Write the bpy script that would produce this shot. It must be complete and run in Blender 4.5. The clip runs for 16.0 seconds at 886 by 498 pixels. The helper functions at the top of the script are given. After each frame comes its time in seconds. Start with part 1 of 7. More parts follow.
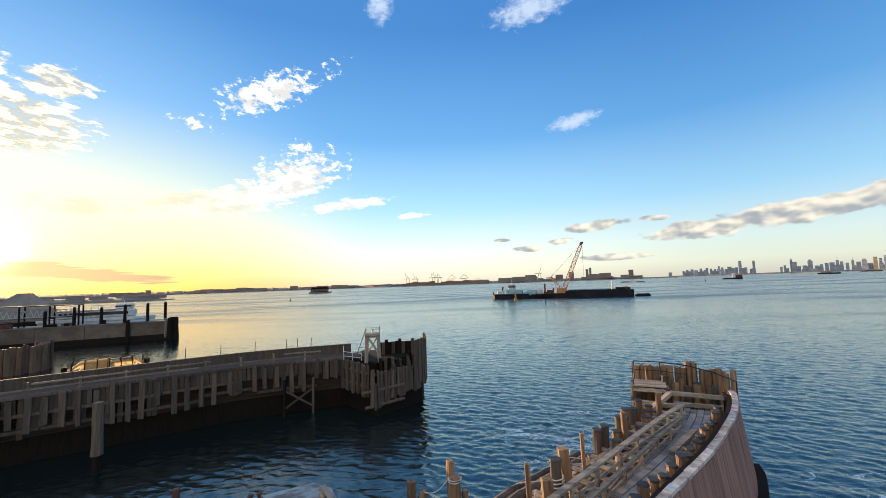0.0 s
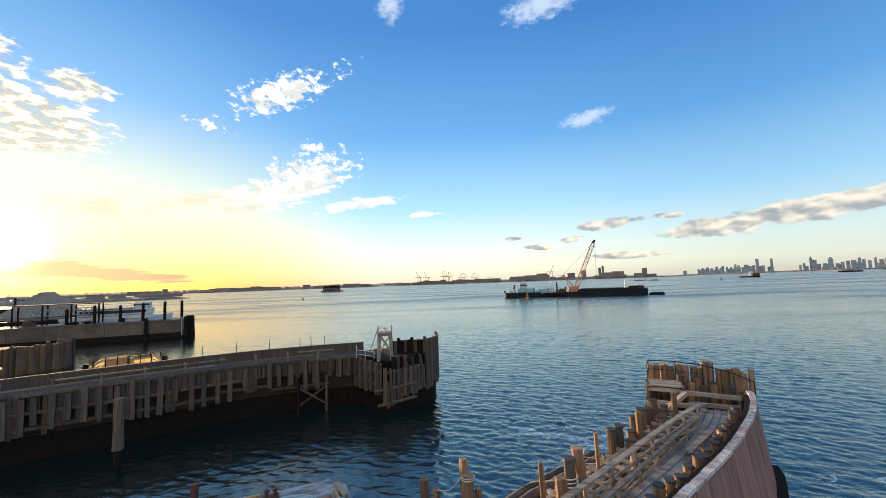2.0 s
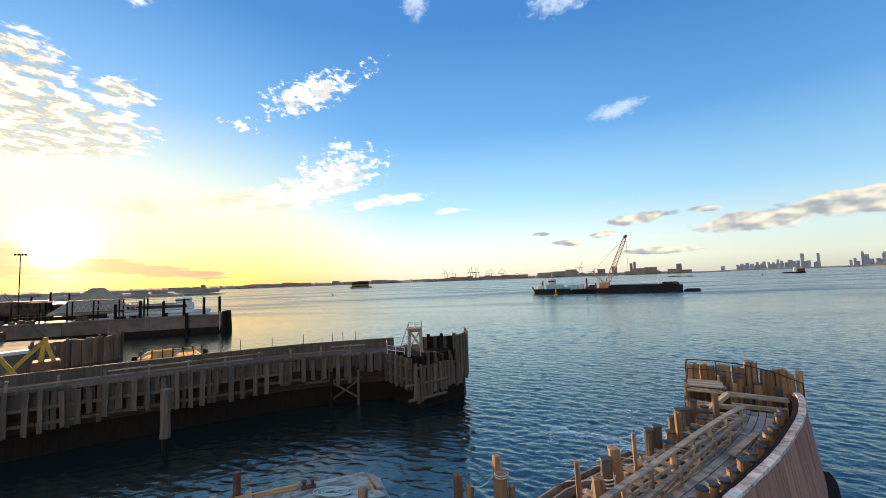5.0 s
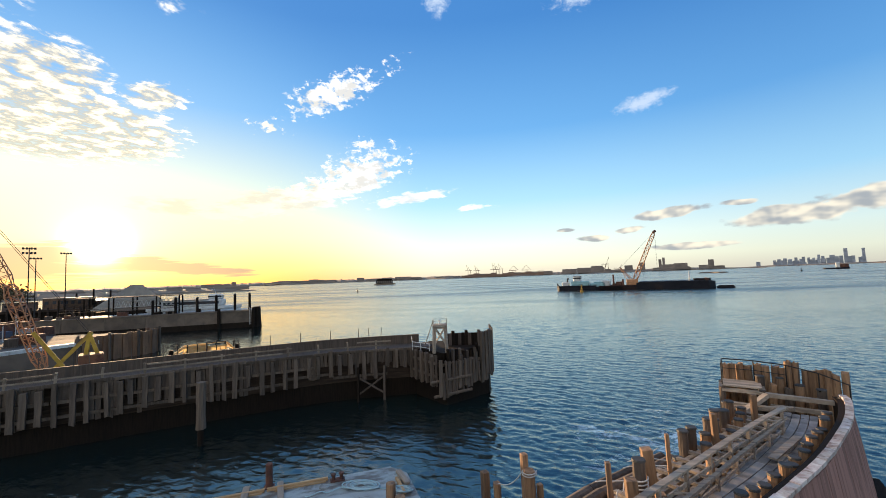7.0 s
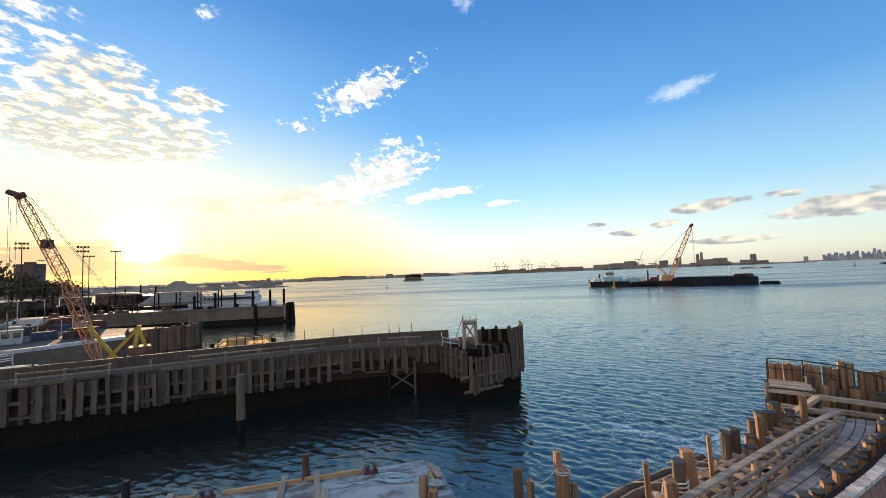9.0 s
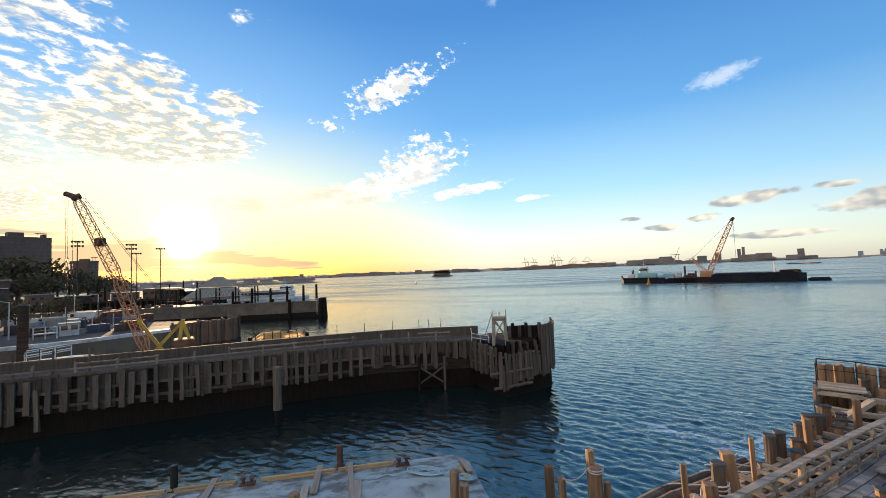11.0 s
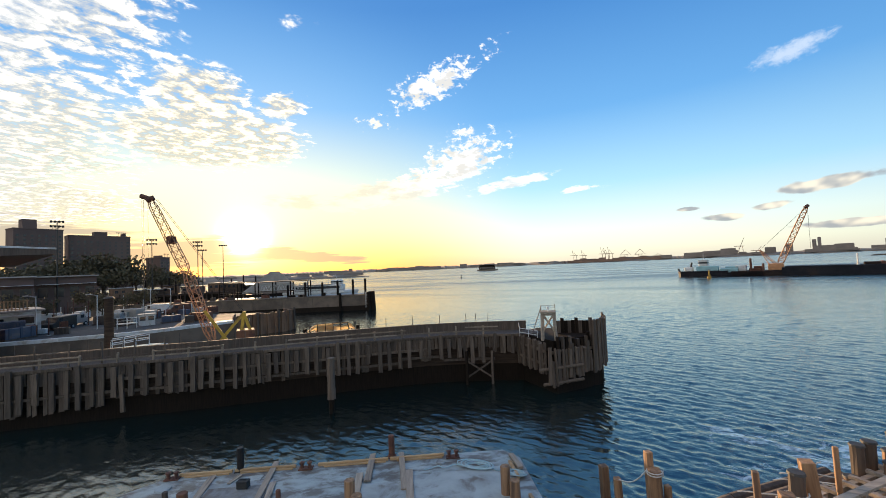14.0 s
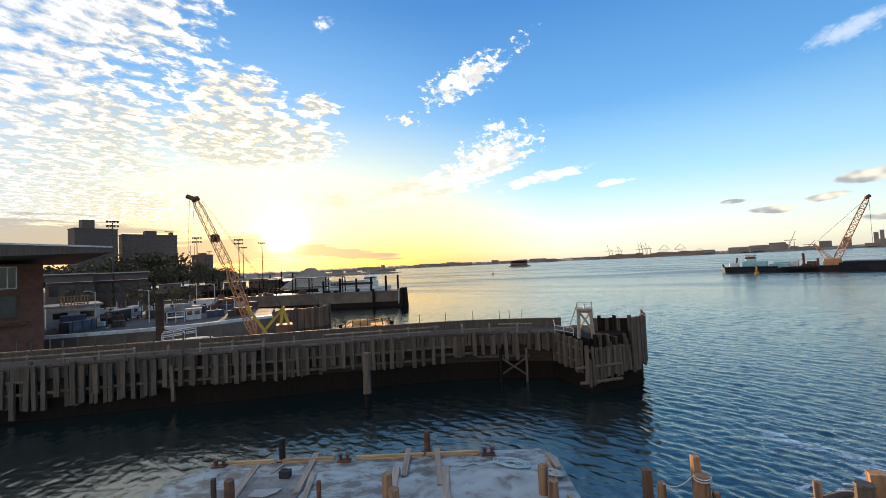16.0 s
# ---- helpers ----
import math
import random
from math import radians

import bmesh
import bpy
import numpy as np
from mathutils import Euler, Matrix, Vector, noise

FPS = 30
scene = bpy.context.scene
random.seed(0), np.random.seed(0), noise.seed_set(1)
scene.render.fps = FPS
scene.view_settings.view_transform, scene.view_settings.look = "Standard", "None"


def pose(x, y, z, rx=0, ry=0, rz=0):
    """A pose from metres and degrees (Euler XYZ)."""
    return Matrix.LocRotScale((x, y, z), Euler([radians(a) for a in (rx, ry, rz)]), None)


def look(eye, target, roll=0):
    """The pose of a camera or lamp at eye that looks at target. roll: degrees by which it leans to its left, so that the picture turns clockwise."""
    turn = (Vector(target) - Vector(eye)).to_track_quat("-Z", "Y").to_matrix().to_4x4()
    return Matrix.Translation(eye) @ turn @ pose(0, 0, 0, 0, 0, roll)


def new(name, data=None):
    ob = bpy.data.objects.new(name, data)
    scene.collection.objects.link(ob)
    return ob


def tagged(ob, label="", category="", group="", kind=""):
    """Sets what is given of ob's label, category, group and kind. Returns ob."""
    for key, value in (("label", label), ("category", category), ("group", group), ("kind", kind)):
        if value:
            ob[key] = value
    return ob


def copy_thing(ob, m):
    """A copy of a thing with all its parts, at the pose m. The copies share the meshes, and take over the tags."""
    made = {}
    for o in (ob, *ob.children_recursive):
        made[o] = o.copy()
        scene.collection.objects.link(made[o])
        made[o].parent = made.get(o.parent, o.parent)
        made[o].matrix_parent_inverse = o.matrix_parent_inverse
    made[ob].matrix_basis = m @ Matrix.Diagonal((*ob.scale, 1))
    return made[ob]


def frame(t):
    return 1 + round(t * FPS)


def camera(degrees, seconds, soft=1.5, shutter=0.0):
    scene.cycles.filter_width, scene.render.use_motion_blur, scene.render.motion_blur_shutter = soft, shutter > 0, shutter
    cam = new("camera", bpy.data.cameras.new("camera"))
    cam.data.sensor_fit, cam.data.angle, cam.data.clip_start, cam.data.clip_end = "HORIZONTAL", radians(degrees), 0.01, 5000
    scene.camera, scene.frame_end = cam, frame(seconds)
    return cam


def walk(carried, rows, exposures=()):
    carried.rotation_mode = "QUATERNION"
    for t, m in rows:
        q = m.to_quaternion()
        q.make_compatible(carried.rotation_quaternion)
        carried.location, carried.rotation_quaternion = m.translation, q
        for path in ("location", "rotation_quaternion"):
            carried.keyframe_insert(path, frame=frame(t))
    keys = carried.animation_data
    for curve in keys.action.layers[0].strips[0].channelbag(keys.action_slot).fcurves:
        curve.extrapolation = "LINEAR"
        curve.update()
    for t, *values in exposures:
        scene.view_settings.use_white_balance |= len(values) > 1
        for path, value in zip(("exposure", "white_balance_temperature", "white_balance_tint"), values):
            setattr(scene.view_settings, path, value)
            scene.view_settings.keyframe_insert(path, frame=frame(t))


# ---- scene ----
from math import sin, cos, pi, tan, hypot, atan2

# ---------------------------------------------------------------- camera
cam = camera(95.14, 16.0, soft=0.9)
walk(cam, [
    (0.0, pose(-0.000, 0.000, 10.000, 94.861, 1.961, 0.000)),
    (0.5, pose(0.000, -0.006, 9.997, 94.854, 2.015, 0.450)),
    (1.0, pose(-0.013, -0.008, 9.998, 94.827, 2.004, 0.656)),
    (1.5, pose(-0.034, -0.014, 10.000, 94.787, 2.021, 1.104)),
    (2.0, pose(-0.060, -0.025, 10.006, 94.722, 2.016, 1.563)),
    (2.5, pose(-0.086, -0.038, 10.013, 94.668, 2.002, 2.066)),
    (3.0, pose(-0.118, -0.043, 10.020, 94.613, 2.044, 2.657)),
    (3.5, pose(-0.155, -0.046, 10.026, 94.536, 2.055, 3.246)),
    (4.0, pose(-0.188, -0.047, 10.025, 94.487, 2.065, 3.961)),
    (6.5, pose(-0.356, -0.008, 10.051, 94.050, 2.072, 7.670)),
    (7.0, pose(-0.377, 0.000, 10.038, 93.987, 2.128, 8.627)),
    (7.5, pose(-0.407, 0.006, 10.035, 93.875, 2.126, 9.596)),
    (8.0, pose(-0.434, 0.004, 10.033, 93.773, 2.133, 10.640)),
    (8.5, pose(-0.464, 0.002, 10.041, 93.666, 2.200, 11.643)),
    (11.0, pose(-0.520, -0.080, 10.051, 93.166, 2.254, 16.638)),
    (11.5, pose(-0.540, -0.074, 10.060, 93.051, 2.326, 17.780)),
    (12.0, pose(-0.567, -0.071, 10.067, 92.932, 2.380, 18.913)),
    (12.5, pose(-0.590, -0.072, 10.069, 92.823, 2.441, 20.085)),
    (13.0, pose(-0.608, -0.071, 10.067, 92.781, 2.444, 20.676)),
    (13.5, pose(-0.634, -0.069, 10.065, 92.674, 2.491, 21.867)),
    (14.0, pose(-0.665, -0.061, 10.061, 92.594, 2.524, 23.008)),
    (14.5, pose(-0.700, -0.047, 10.064, 92.493, 2.567, 24.162)),
    (15.0, pose(-0.745, -0.037, 10.068, 92.403, 2.631, 25.268)),
    (15.5, pose(-0.791, -0.038, 10.073, 92.311, 2.640, 26.335)),
    (16.0, pose(-0.838, -0.041, 10.084, 92.248, 2.667, 27.428)),
])

# ---------------------------------------------------------------- sky and sun
SUN_AZ, SUN_EL = radians(-49.0), radians(4.9)
SUN = Vector((sin(SUN_AZ) * cos(SUN_EL), cos(SUN_AZ) * cos(SUN_EL), sin(SUN_EL)))


class Nodes:
    """Small helper to write node trees."""

    def __init__(self, tree):
        self.tree = tree
        tree.nodes.clear()

    def add(self, kind, **sets):
        n = self.tree.nodes.new(kind)
        for k, v in sets.items():
            setattr(n, k, v)
        return n

    def put(self, sock, v):
        if isinstance(v, bpy.types.NodeSocket):
            self.tree.links.new(v, sock)
        elif v is not None:
            sock.default_value = v

    def math(self, op, a, b=None, c=None, clamp=False):
        n = self.add("ShaderNodeMath", operation=op, use_clamp=clamp)
        for s, v in zip(n.inputs, (a, b, c)):
            self.put(s, v)
        return n.outputs[0]

    def vmath(self, op, a, b=None, scale=None):
        n = self.add("ShaderNodeVectorMath", operation=op)
        self.put(n.inputs[0], a)
        self.put(n.inputs[1], b)
        if scale is not None:
            self.put(n.inputs["Scale"], scale)
        return n.outputs["Value"] if op in ("DOT_PRODUCT", "LENGTH") else n.outputs[0]

    def noise(self, vec, scale, detail=4.0, rough=0.55, dist=0.0):
        n = self.add("ShaderNodeTexNoise")
        self.put(n.inputs["Vector"], vec)
        n.inputs["Scale"].default_value = scale
        n.inputs["Detail"].default_value = detail
        n.inputs["Roughness"].default_value = rough
        n.inputs["Distortion"].default_value = dist
        return n.outputs["Fac"]

    def ramp(self, fac, stops):
        n = self.add("ShaderNodeValToRGB")
        self.put(n.inputs[0], fac)
        els = n.color_ramp.elements
        while len(els) < len(stops):
            els.new(0.5)
        for e, (p, c) in zip(els, stops):
            e.position = p
            e.color = (*c, 1.0) if not isinstance(c, float) else (c, c, c, 1.0)
        return n.outputs[0]

    def mix(self, fac, a, b, kind="MIX"):
        n = self.add("ShaderNodeMix", data_type="RGBA", blend_type=kind)
        self.put(n.inputs[0], fac)
        self.put(n.inputs[6], (*a, 1.0) if isinstance(a, tuple) else a)
        self.put(n.inputs[7], (*b, 1.0) if isinstance(b, tuple) else b)
        return n.outputs[2]

    def smooth(self, v, lo, hi):
        n = self.add("ShaderNodeMapRange", interpolation_type="SMOOTHSTEP")
        self.put(n.inputs[0], v)
        n.inputs[1].default_value, n.inputs[2].default_value = lo, hi
        return n.outputs[0]


def build_world():
    w = bpy.data.worlds.new("evening_sky")
    scene.world = w
    w.use_nodes = True
    n = Nodes(w.node_tree)
    way = n.vmath("NORMALIZE", n.add("ShaderNodeTexCoord").outputs["Generated"])
    sep = n.add("ShaderNodeSeparateXYZ")
    n.put(sep.inputs[0], way)
    x, y, z = sep.outputs
    sky = n.add("ShaderNodeTexSky", sky_type="NISHITA", sun_disc=False, sun_elevation=SUN_EL,
                sun_rotation=SUN_AZ % (2 * pi), air_density=1.0, dust_density=0.6, ozone_density=2.0)
    el = n.math("MULTIPLY", n.math("ARCSINE", z), 180 / pi)
    near = n.math("MAXIMUM", n.vmath("DOT_PRODUCT", way, tuple(SUN)), 0.0)
    # clear air: deep blue above, pale and warm towards the horizon, golden round the sun
    up = n.math("DIVIDE", n.math("MAXIMUM", el, 0.0), 60.0, clamp=True)
    cool = n.ramp(up, [(0.0, (0.70, 0.66, 0.55)), (0.03, (0.84, 0.85, 0.69)), (0.075, (0.76, 0.87, 0.82)), (0.17, (0.38, 0.67, 0.89)),
                       (0.33, (0.125, 0.37, 0.73)), (0.55, (0.047, 0.21, 0.55)), (1.0, (0.040, 0.165, 0.50))])
    warm = n.ramp(up, [(0.0, (1.0, 0.36, 0.08)), (0.04, (1.0, 0.58, 0.17)), (0.10, (1.0, 0.79, 0.39)), (0.20, (0.66, 0.74, 0.60)),
                       (0.36, (0.19, 0.45, 0.78)), (0.6, (0.075, 0.29, 0.64)), (1.0, (0.05, 0.20, 0.55))])
    side = n.smooth(n.vmath("DOT_PRODUCT", way, (sin(SUN_AZ), cos(SUN_AZ), 0.0)), 0.76, 0.995)
    air = n.mix(side, cool, warm)
    # a deeper blue away from the sun
    away = n.smooth(n.vmath("DOT_PRODUCT", way, (sin(SUN_AZ), cos(SUN_AZ), 0.0)), 0.0, 0.62)
    air = n.mix(1.0, air, n.mix(away, (0.78, 0.83, 0.88), (1.0, 1.0, 1.0)), "MULTIPLY")
    air = n.mix(0.04, air, sky.outputs[0], "ADD")
    # the bright air round the sun
    glow = n.math("ADD", n.math("MULTIPLY", n.math("POWER", near, 2600.0), 24.0),
                  n.math("ADD", n.math("MULTIPLY", n.math("POWER", near, 330.0), 0.5),
                         n.math("MULTIPLY", n.math("POWER", near, 30.0), 0.018)))
    air = n.mix(1.0, air, n.mix(1.0, (1.0, 0.80, 0.42), glow, "MULTIPLY"), "ADD")

    # clouds on a plane high above, and low banks near the horizon
    az = n.math("MULTIPLY", n.math("ARCTAN2", x, y), 180 / pi)
    flat = n.add("ShaderNodeCombineXYZ")
    n.put(flat.inputs[0], az)
    n.put(flat.inputs[1], el)
    flat = flat.outputs[0]

    def field(a0, e0, wa, we, tilt):
        """1 in the middle of an oval of sky, falling to 0 at its rim."""
        da, de = n.math("SUBTRACT", az, a0), n.math("SUBTRACT", el, e0)
        c, s = cos(radians(tilt)), sin(radians(tilt))
        u = n.math("DIVIDE", n.math("ADD", n.math("MULTIPLY", da, c), n.math("MULTIPLY", de, s)), wa)
        v = n.math("DIVIDE", n.math("SUBTRACT", n.math("MULTIPLY", de, c), n.math("MULTIPLY", da, s)), we)
        d = n.math("SQRT", n.math("ADD", n.math("MULTIPLY", u, u), n.math("MULTIPLY", v, v)))
        return n.math("SUBTRACT", 1.0, d, clamp=True)

    def join(parts):
        out = parts[0]
        for p in parts[1:]:
            out = n.math("MAXIMUM", out, p)
        return out

    over = n.math("MAXIMUM", n.math("ADD", z, 0.05), 0.03)
    sheet = n.add("ShaderNodeCombineXYZ")
    n.put(sheet.inputs[0], n.math("DIVIDE", x, over))
    n.put(sheet.inputs[1], n.math("DIVIDE", y, over))
    sheet = sheet.outputs[0]
    rot = n.add("ShaderNodeVectorRotate", rotation_type="Z_AXIS")
    n.put(rot.inputs["Vector"], sheet)
    rot.inputs["Angle"].default_value = -1.2
    grainy = n.vmath("MULTIPLY", rot.outputs[0], (1.15, 1.25, 1.0))
    puffs = n.noise(grainy, 9.5, 7.0, 0.62, 0.2)
    broad = n.noise(sheet, 1.3, 4.0, 0.55)
    fleck = n.noise(n.vmath("MULTIPLY", flat, (0.8, 1.25, 1.0)), 0.85, 7.0, 0.66, 0.25)

    def cover(shape, tex, gain, lo, hi):
        """Cloud where the oval's strength and the texture together pass a level."""
        v = n.math("ADD", shape, n.math("MULTIPLY", n.math("SUBTRACT", tex, 0.5), gain))
        return n.math("MULTIPLY", n.smooth(v, lo, hi), n.smooth(shape, 0.0, 0.10))

    # unseen fleecy cloud added overhead and behind, to brighten the fill light
    fill_sheet = n.math("MULTIPLY", n.smooth(n.vmath("DOT_PRODUCT", way, (-0.30, -0.72, 0.62)), 0.42, 0.70), 0.9)
    fleecy = join([field(-79.5, 36, 27, 27, 0), fill_sheet, field(-52.5, 16.8, 13.0, 4.2, 2), field(-82, 15, 25, 11, 0),
                   field(-72, 8.5, 15, 3.0, 0), n.math("MULTIPLY", field(-54, 21.5, 7, 4.5, 0), 0.5),
                   n.math("MULTIPLY", field(-44, 21.5, 4, 2, 10), 0.6), n.math("MULTIPLY", field(-41.5, 31.5, 4, 1.6, 10), 0.11)])
    level = n.math("ADD", n.math("MULTIPLY", fleecy, 1.5), n.math("MULTIPLY", n.math("SUBTRACT", broad, 0.5), 0.8))
    high = n.math("MULTIPLY", n.smooth(n.math("ADD", n.math("MINIMUM", level, 0.50), n.math("MULTIPLY", n.math("SUBTRACT", puffs, 0.5), 2.3)), 0.08, 0.52),
                  n.smooth(fleecy, 0.0, 0.06))
    ragged = join([field(-23.2, 24.8, 9.2, 2.9, 20), field(-19.8, 14.8, 9.2, 4.2, 18), n.math("MULTIPLY", field(-26.5, 12.3, 8.5, 2.2, 14), 0.85), n.math("MULTIPLY", field(-19.3, 18.7, 3, 1.2, 5), 0.8),
                   n.math("MULTIPLY", field(-31.5, 20, 4, 1.6, 0), 0.55), n.math("MULTIPLY", field(-15, 28.5, 4, 1.6, 20), 0.35)])
    mid = cover(ragged, fleck, 3.0, 0.30, 0.72)
    lazy = n.vmath("MULTIPLY", flat, (0.40, 1.25, 1.0))
    streaky = join([field(-31.0, 10.6, 14, 2.5, 9), field(-38.0, 9.6, 12, 1.6, 2), field(-22.5, 12.6, 8, 1.8, 14), field(-12.5, 11.3, 8, 1.1, 10),
                    n.math("MULTIPLY", field(-4.3, 9.6, 3.4, 0.6, 8), 0.7), n.math("MULTIPLY", field(-1.5, 9.8, 2, 0.4, 0), 0.6)])
    drawn = cover(streaky, n.noise(lazy, 0.8, 7.0, 0.62, 0.2), 2.0, 0.22, 0.52)
    wisp = join([field(14.0, 34.6, 7.5, 2.6, 8), field(19.0, 20.7, 4.4, 1.4, 8), field(-8, 36, 2.6, 2.8, -20)])
    thin = n.math("MULTIPLY", cover(wisp, fleck, 1.8, 0.1, 0.9), 0.85)
    banks = join([field(20.8, 6.9, 5.2, 0.95, 4), field(33, 5.4, 7.5, 1.5, 2), field(43, 6.6, 13, 1.75, 5), field(52, 7.5, 13, 2.0, 5),
                  field(12.1, 4.4, 2.6, 0.55, 0), field(16.3, 5.2, 2.8, 0.55, 5), field(22.6, 2.7, 6.5, 0.55, 1),
                  n.math("MULTIPLY", field(8.2, 5.7, 1.8, 0.35, 0), 0.8), n.math("MULTIPLY", field(28.2, 7.3, 2.4, 0.5, 0), 0.9),
                  field(62, 9, 10, 2.2, 3)])
    heap = n.vmath("MULTIPLY", flat, (0.62, 1.15, 1.0))
    low = cover(banks, n.noise(heap, 0.6, 4.0, 0.5), 1.1, 0.16, 0.40)
    dusk = join([field(-43, 2.4, 11, 1.1, -6), field(-55, 2.9, 13, 2.6, 0), field(-74, 4.4, 18, 3.4, 0)])
    stretch = n.vmath("MULTIPLY", flat, (0.11, 1.7, 1.0))
    dark = n.math("MULTIPLY", cover(dusk, n.noise(stretch, 1.1, 6.0, 0.6), 2.4, 0.08, 0.5), 0.72)

    warmth = n.smooth(near, 0.84, 0.995)
    lit = n.mix(warmth, (1.1, 1.1, 1.1), (1.28, 1.12, 0.76))
    fleece = n.mix(warmth, (1.3, 1.3, 1.28), (2.4, 2.1, 1.55))
    shade = n.math("MULTIPLY", n.smooth(n.noise(lazy, 0.5, 5.0, 0.6), 0.45, 0.62), n.smooth(streaky, 0.15, 0.5))
    soft = n.mix(n.smooth(puffs, 0.43, 0.72), n.mix(warmth, (0.62, 0.67, 0.73), (0.64, 0.58, 0.44)), fleece)
    out = n.mix(n.math("MULTIPLY", high, 0.95), air, soft)
    out = n.mix(n.math("MULTIPLY", drawn, 0.82), out, n.mix(n.math("MULTIPLY", shade, 0.55), lit, (0.56, 0.54, 0.47)))
    belly = n.math("MULTIPLY", n.smooth(n.noise(n.vmath("MULTIPLY", flat, (0.45, 1.0, 1.0)), 0.7, 5.0, 0.6), 0.46, 0.60), n.smooth(ragged, 0.22, 0.55))
    out = n.mix(n.math("MULTIPLY", mid, 0.96), out, n.mix(n.math("MULTIPLY", belly, 0.6), lit, (0.58, 0.56, 0.50)))
    out = n.mix(thin, out, (0.62, 0.74, 0.92))
    below = n.noise(n.vmath("ADD", heap, (-0.2, -0.55, 0)), 0.6, 2.0, 0.45)
    crest = n.smooth(n.math("SUBTRACT", below, n.noise(heap, 0.6, 2.0, 0.45)), -0.20, 0.20)
    out = n.mix(n.math("MULTIPLY", low, 0.90), out, n.mix(n.math("POWER", crest, 1.1), (0.36, 0.38, 0.41), (1.0, 0.90, 0.72)))
    out = n.mix(dark, out, n.mix(n.smooth(near, 0.965, 0.998), (0.40, 0.34, 0.31), (0.64, 0.45, 0.31)))
    bg = n.add("ShaderNodeBackground")
    n.put(bg.inputs[0], out)
    bg.inputs[1].default_value = 1.0
    n.put(n.add("ShaderNodeOutputWorld").inputs[0], bg.outputs[0])


build_world()
sun_data = bpy.data.lights.new("sun", "SUN")
sun_data.energy, sun_data.angle, sun_data.color = 8.5, radians(0.6), (1.0, 0.66, 0.36)
sun = new("sun", sun_data)
sun.matrix_world = look(SUN * 100, (0, 0, 0))
scene.view_settings.exposure = 0.17


# ---------------------------------------------------------------- materials
def surface(name, a, b, scale=3.0, rough=0.8, metal=0.0, bump=0.3, stretch=(1, 1, 1), stain=None, stain_scale=0.5,
            vary=0.15, grain=40.0, spec=0.5, stain_at=(0.5, 0.68)):
    """A weathered surface: two base colours mixed by noise, fine grain, stains of a third colour, each object a little different."""
    m = bpy.data.materials.new(name)
    m.use_nodes = True
    n = Nodes(m.node_tree)
    p = n.add("ShaderNodeBsdfPrincipled")
    n.put(n.add("ShaderNodeOutputMaterial").inputs[0], p.outputs[0])
    info = n.add("ShaderNodeObjectInfo")
    rnd = info.outputs["Random"]
    at = n.vmath("MULTIPLY", n.add("ShaderNodeTexCoord").outputs["Object"], stretch)
    off = n.add("ShaderNodeCombineXYZ")
    n.put(off.inputs[0], n.math("MULTIPLY", rnd, 37.0))
    n.put(off.inputs[1], n.math("MULTIPLY", rnd, 91.0))
    at = n.vmath("ADD", at, off.outputs[0])
    f = n.noise(at, scale, 6.0, 0.6, 0.2)
    g = n.noise(at, grain, 3.0, 0.6)
    col = n.mix(n.smooth(f, 0.32, 0.68), a, b)
    col = n.mix(n.math("MULTIPLY", g, 0.5), col, n.mix(1.0, col, (0.55, 0.55, 0.55), "MULTIPLY"))
    if stain:
        col = n.mix(n.math("MULTIPLY", n.smooth(n.noise(at, stain_scale, 5.0, 0.65, 0.5), *stain_at), 0.85), col, stain)
    hsv = n.add("ShaderNodeHueSaturation")
    n.put(hsv.inputs["Color"], col)
    n.put(hsv.inputs["Value"], n.math("ADD", 1.0 - vary, n.math("MULTIPLY", rnd, 2 * vary)))
    n.put(p.inputs["Base Color"], hsv.outputs[0])
    n.put(p.inputs["Roughness"], n.math("ADD", rough - 0.1, n.math("MULTIPLY", f, 0.2)))
    p.inputs["Metallic"].default_value = metal
    p.inputs["Specular IOR Level"].default_value = spec
    if bump:
        bm_ = n.add("ShaderNodeBump")
        bm_.inputs["Strength"].default_value = bump
        bm_.inputs["Distance"].default_value = 0.02
        n.put(bm_.inputs["Height"], n.math("ADD", f, n.math("MULTIPLY", g, 0.4)))
        n.put(p.inputs["Normal"], bm_.outputs[0])
    return m


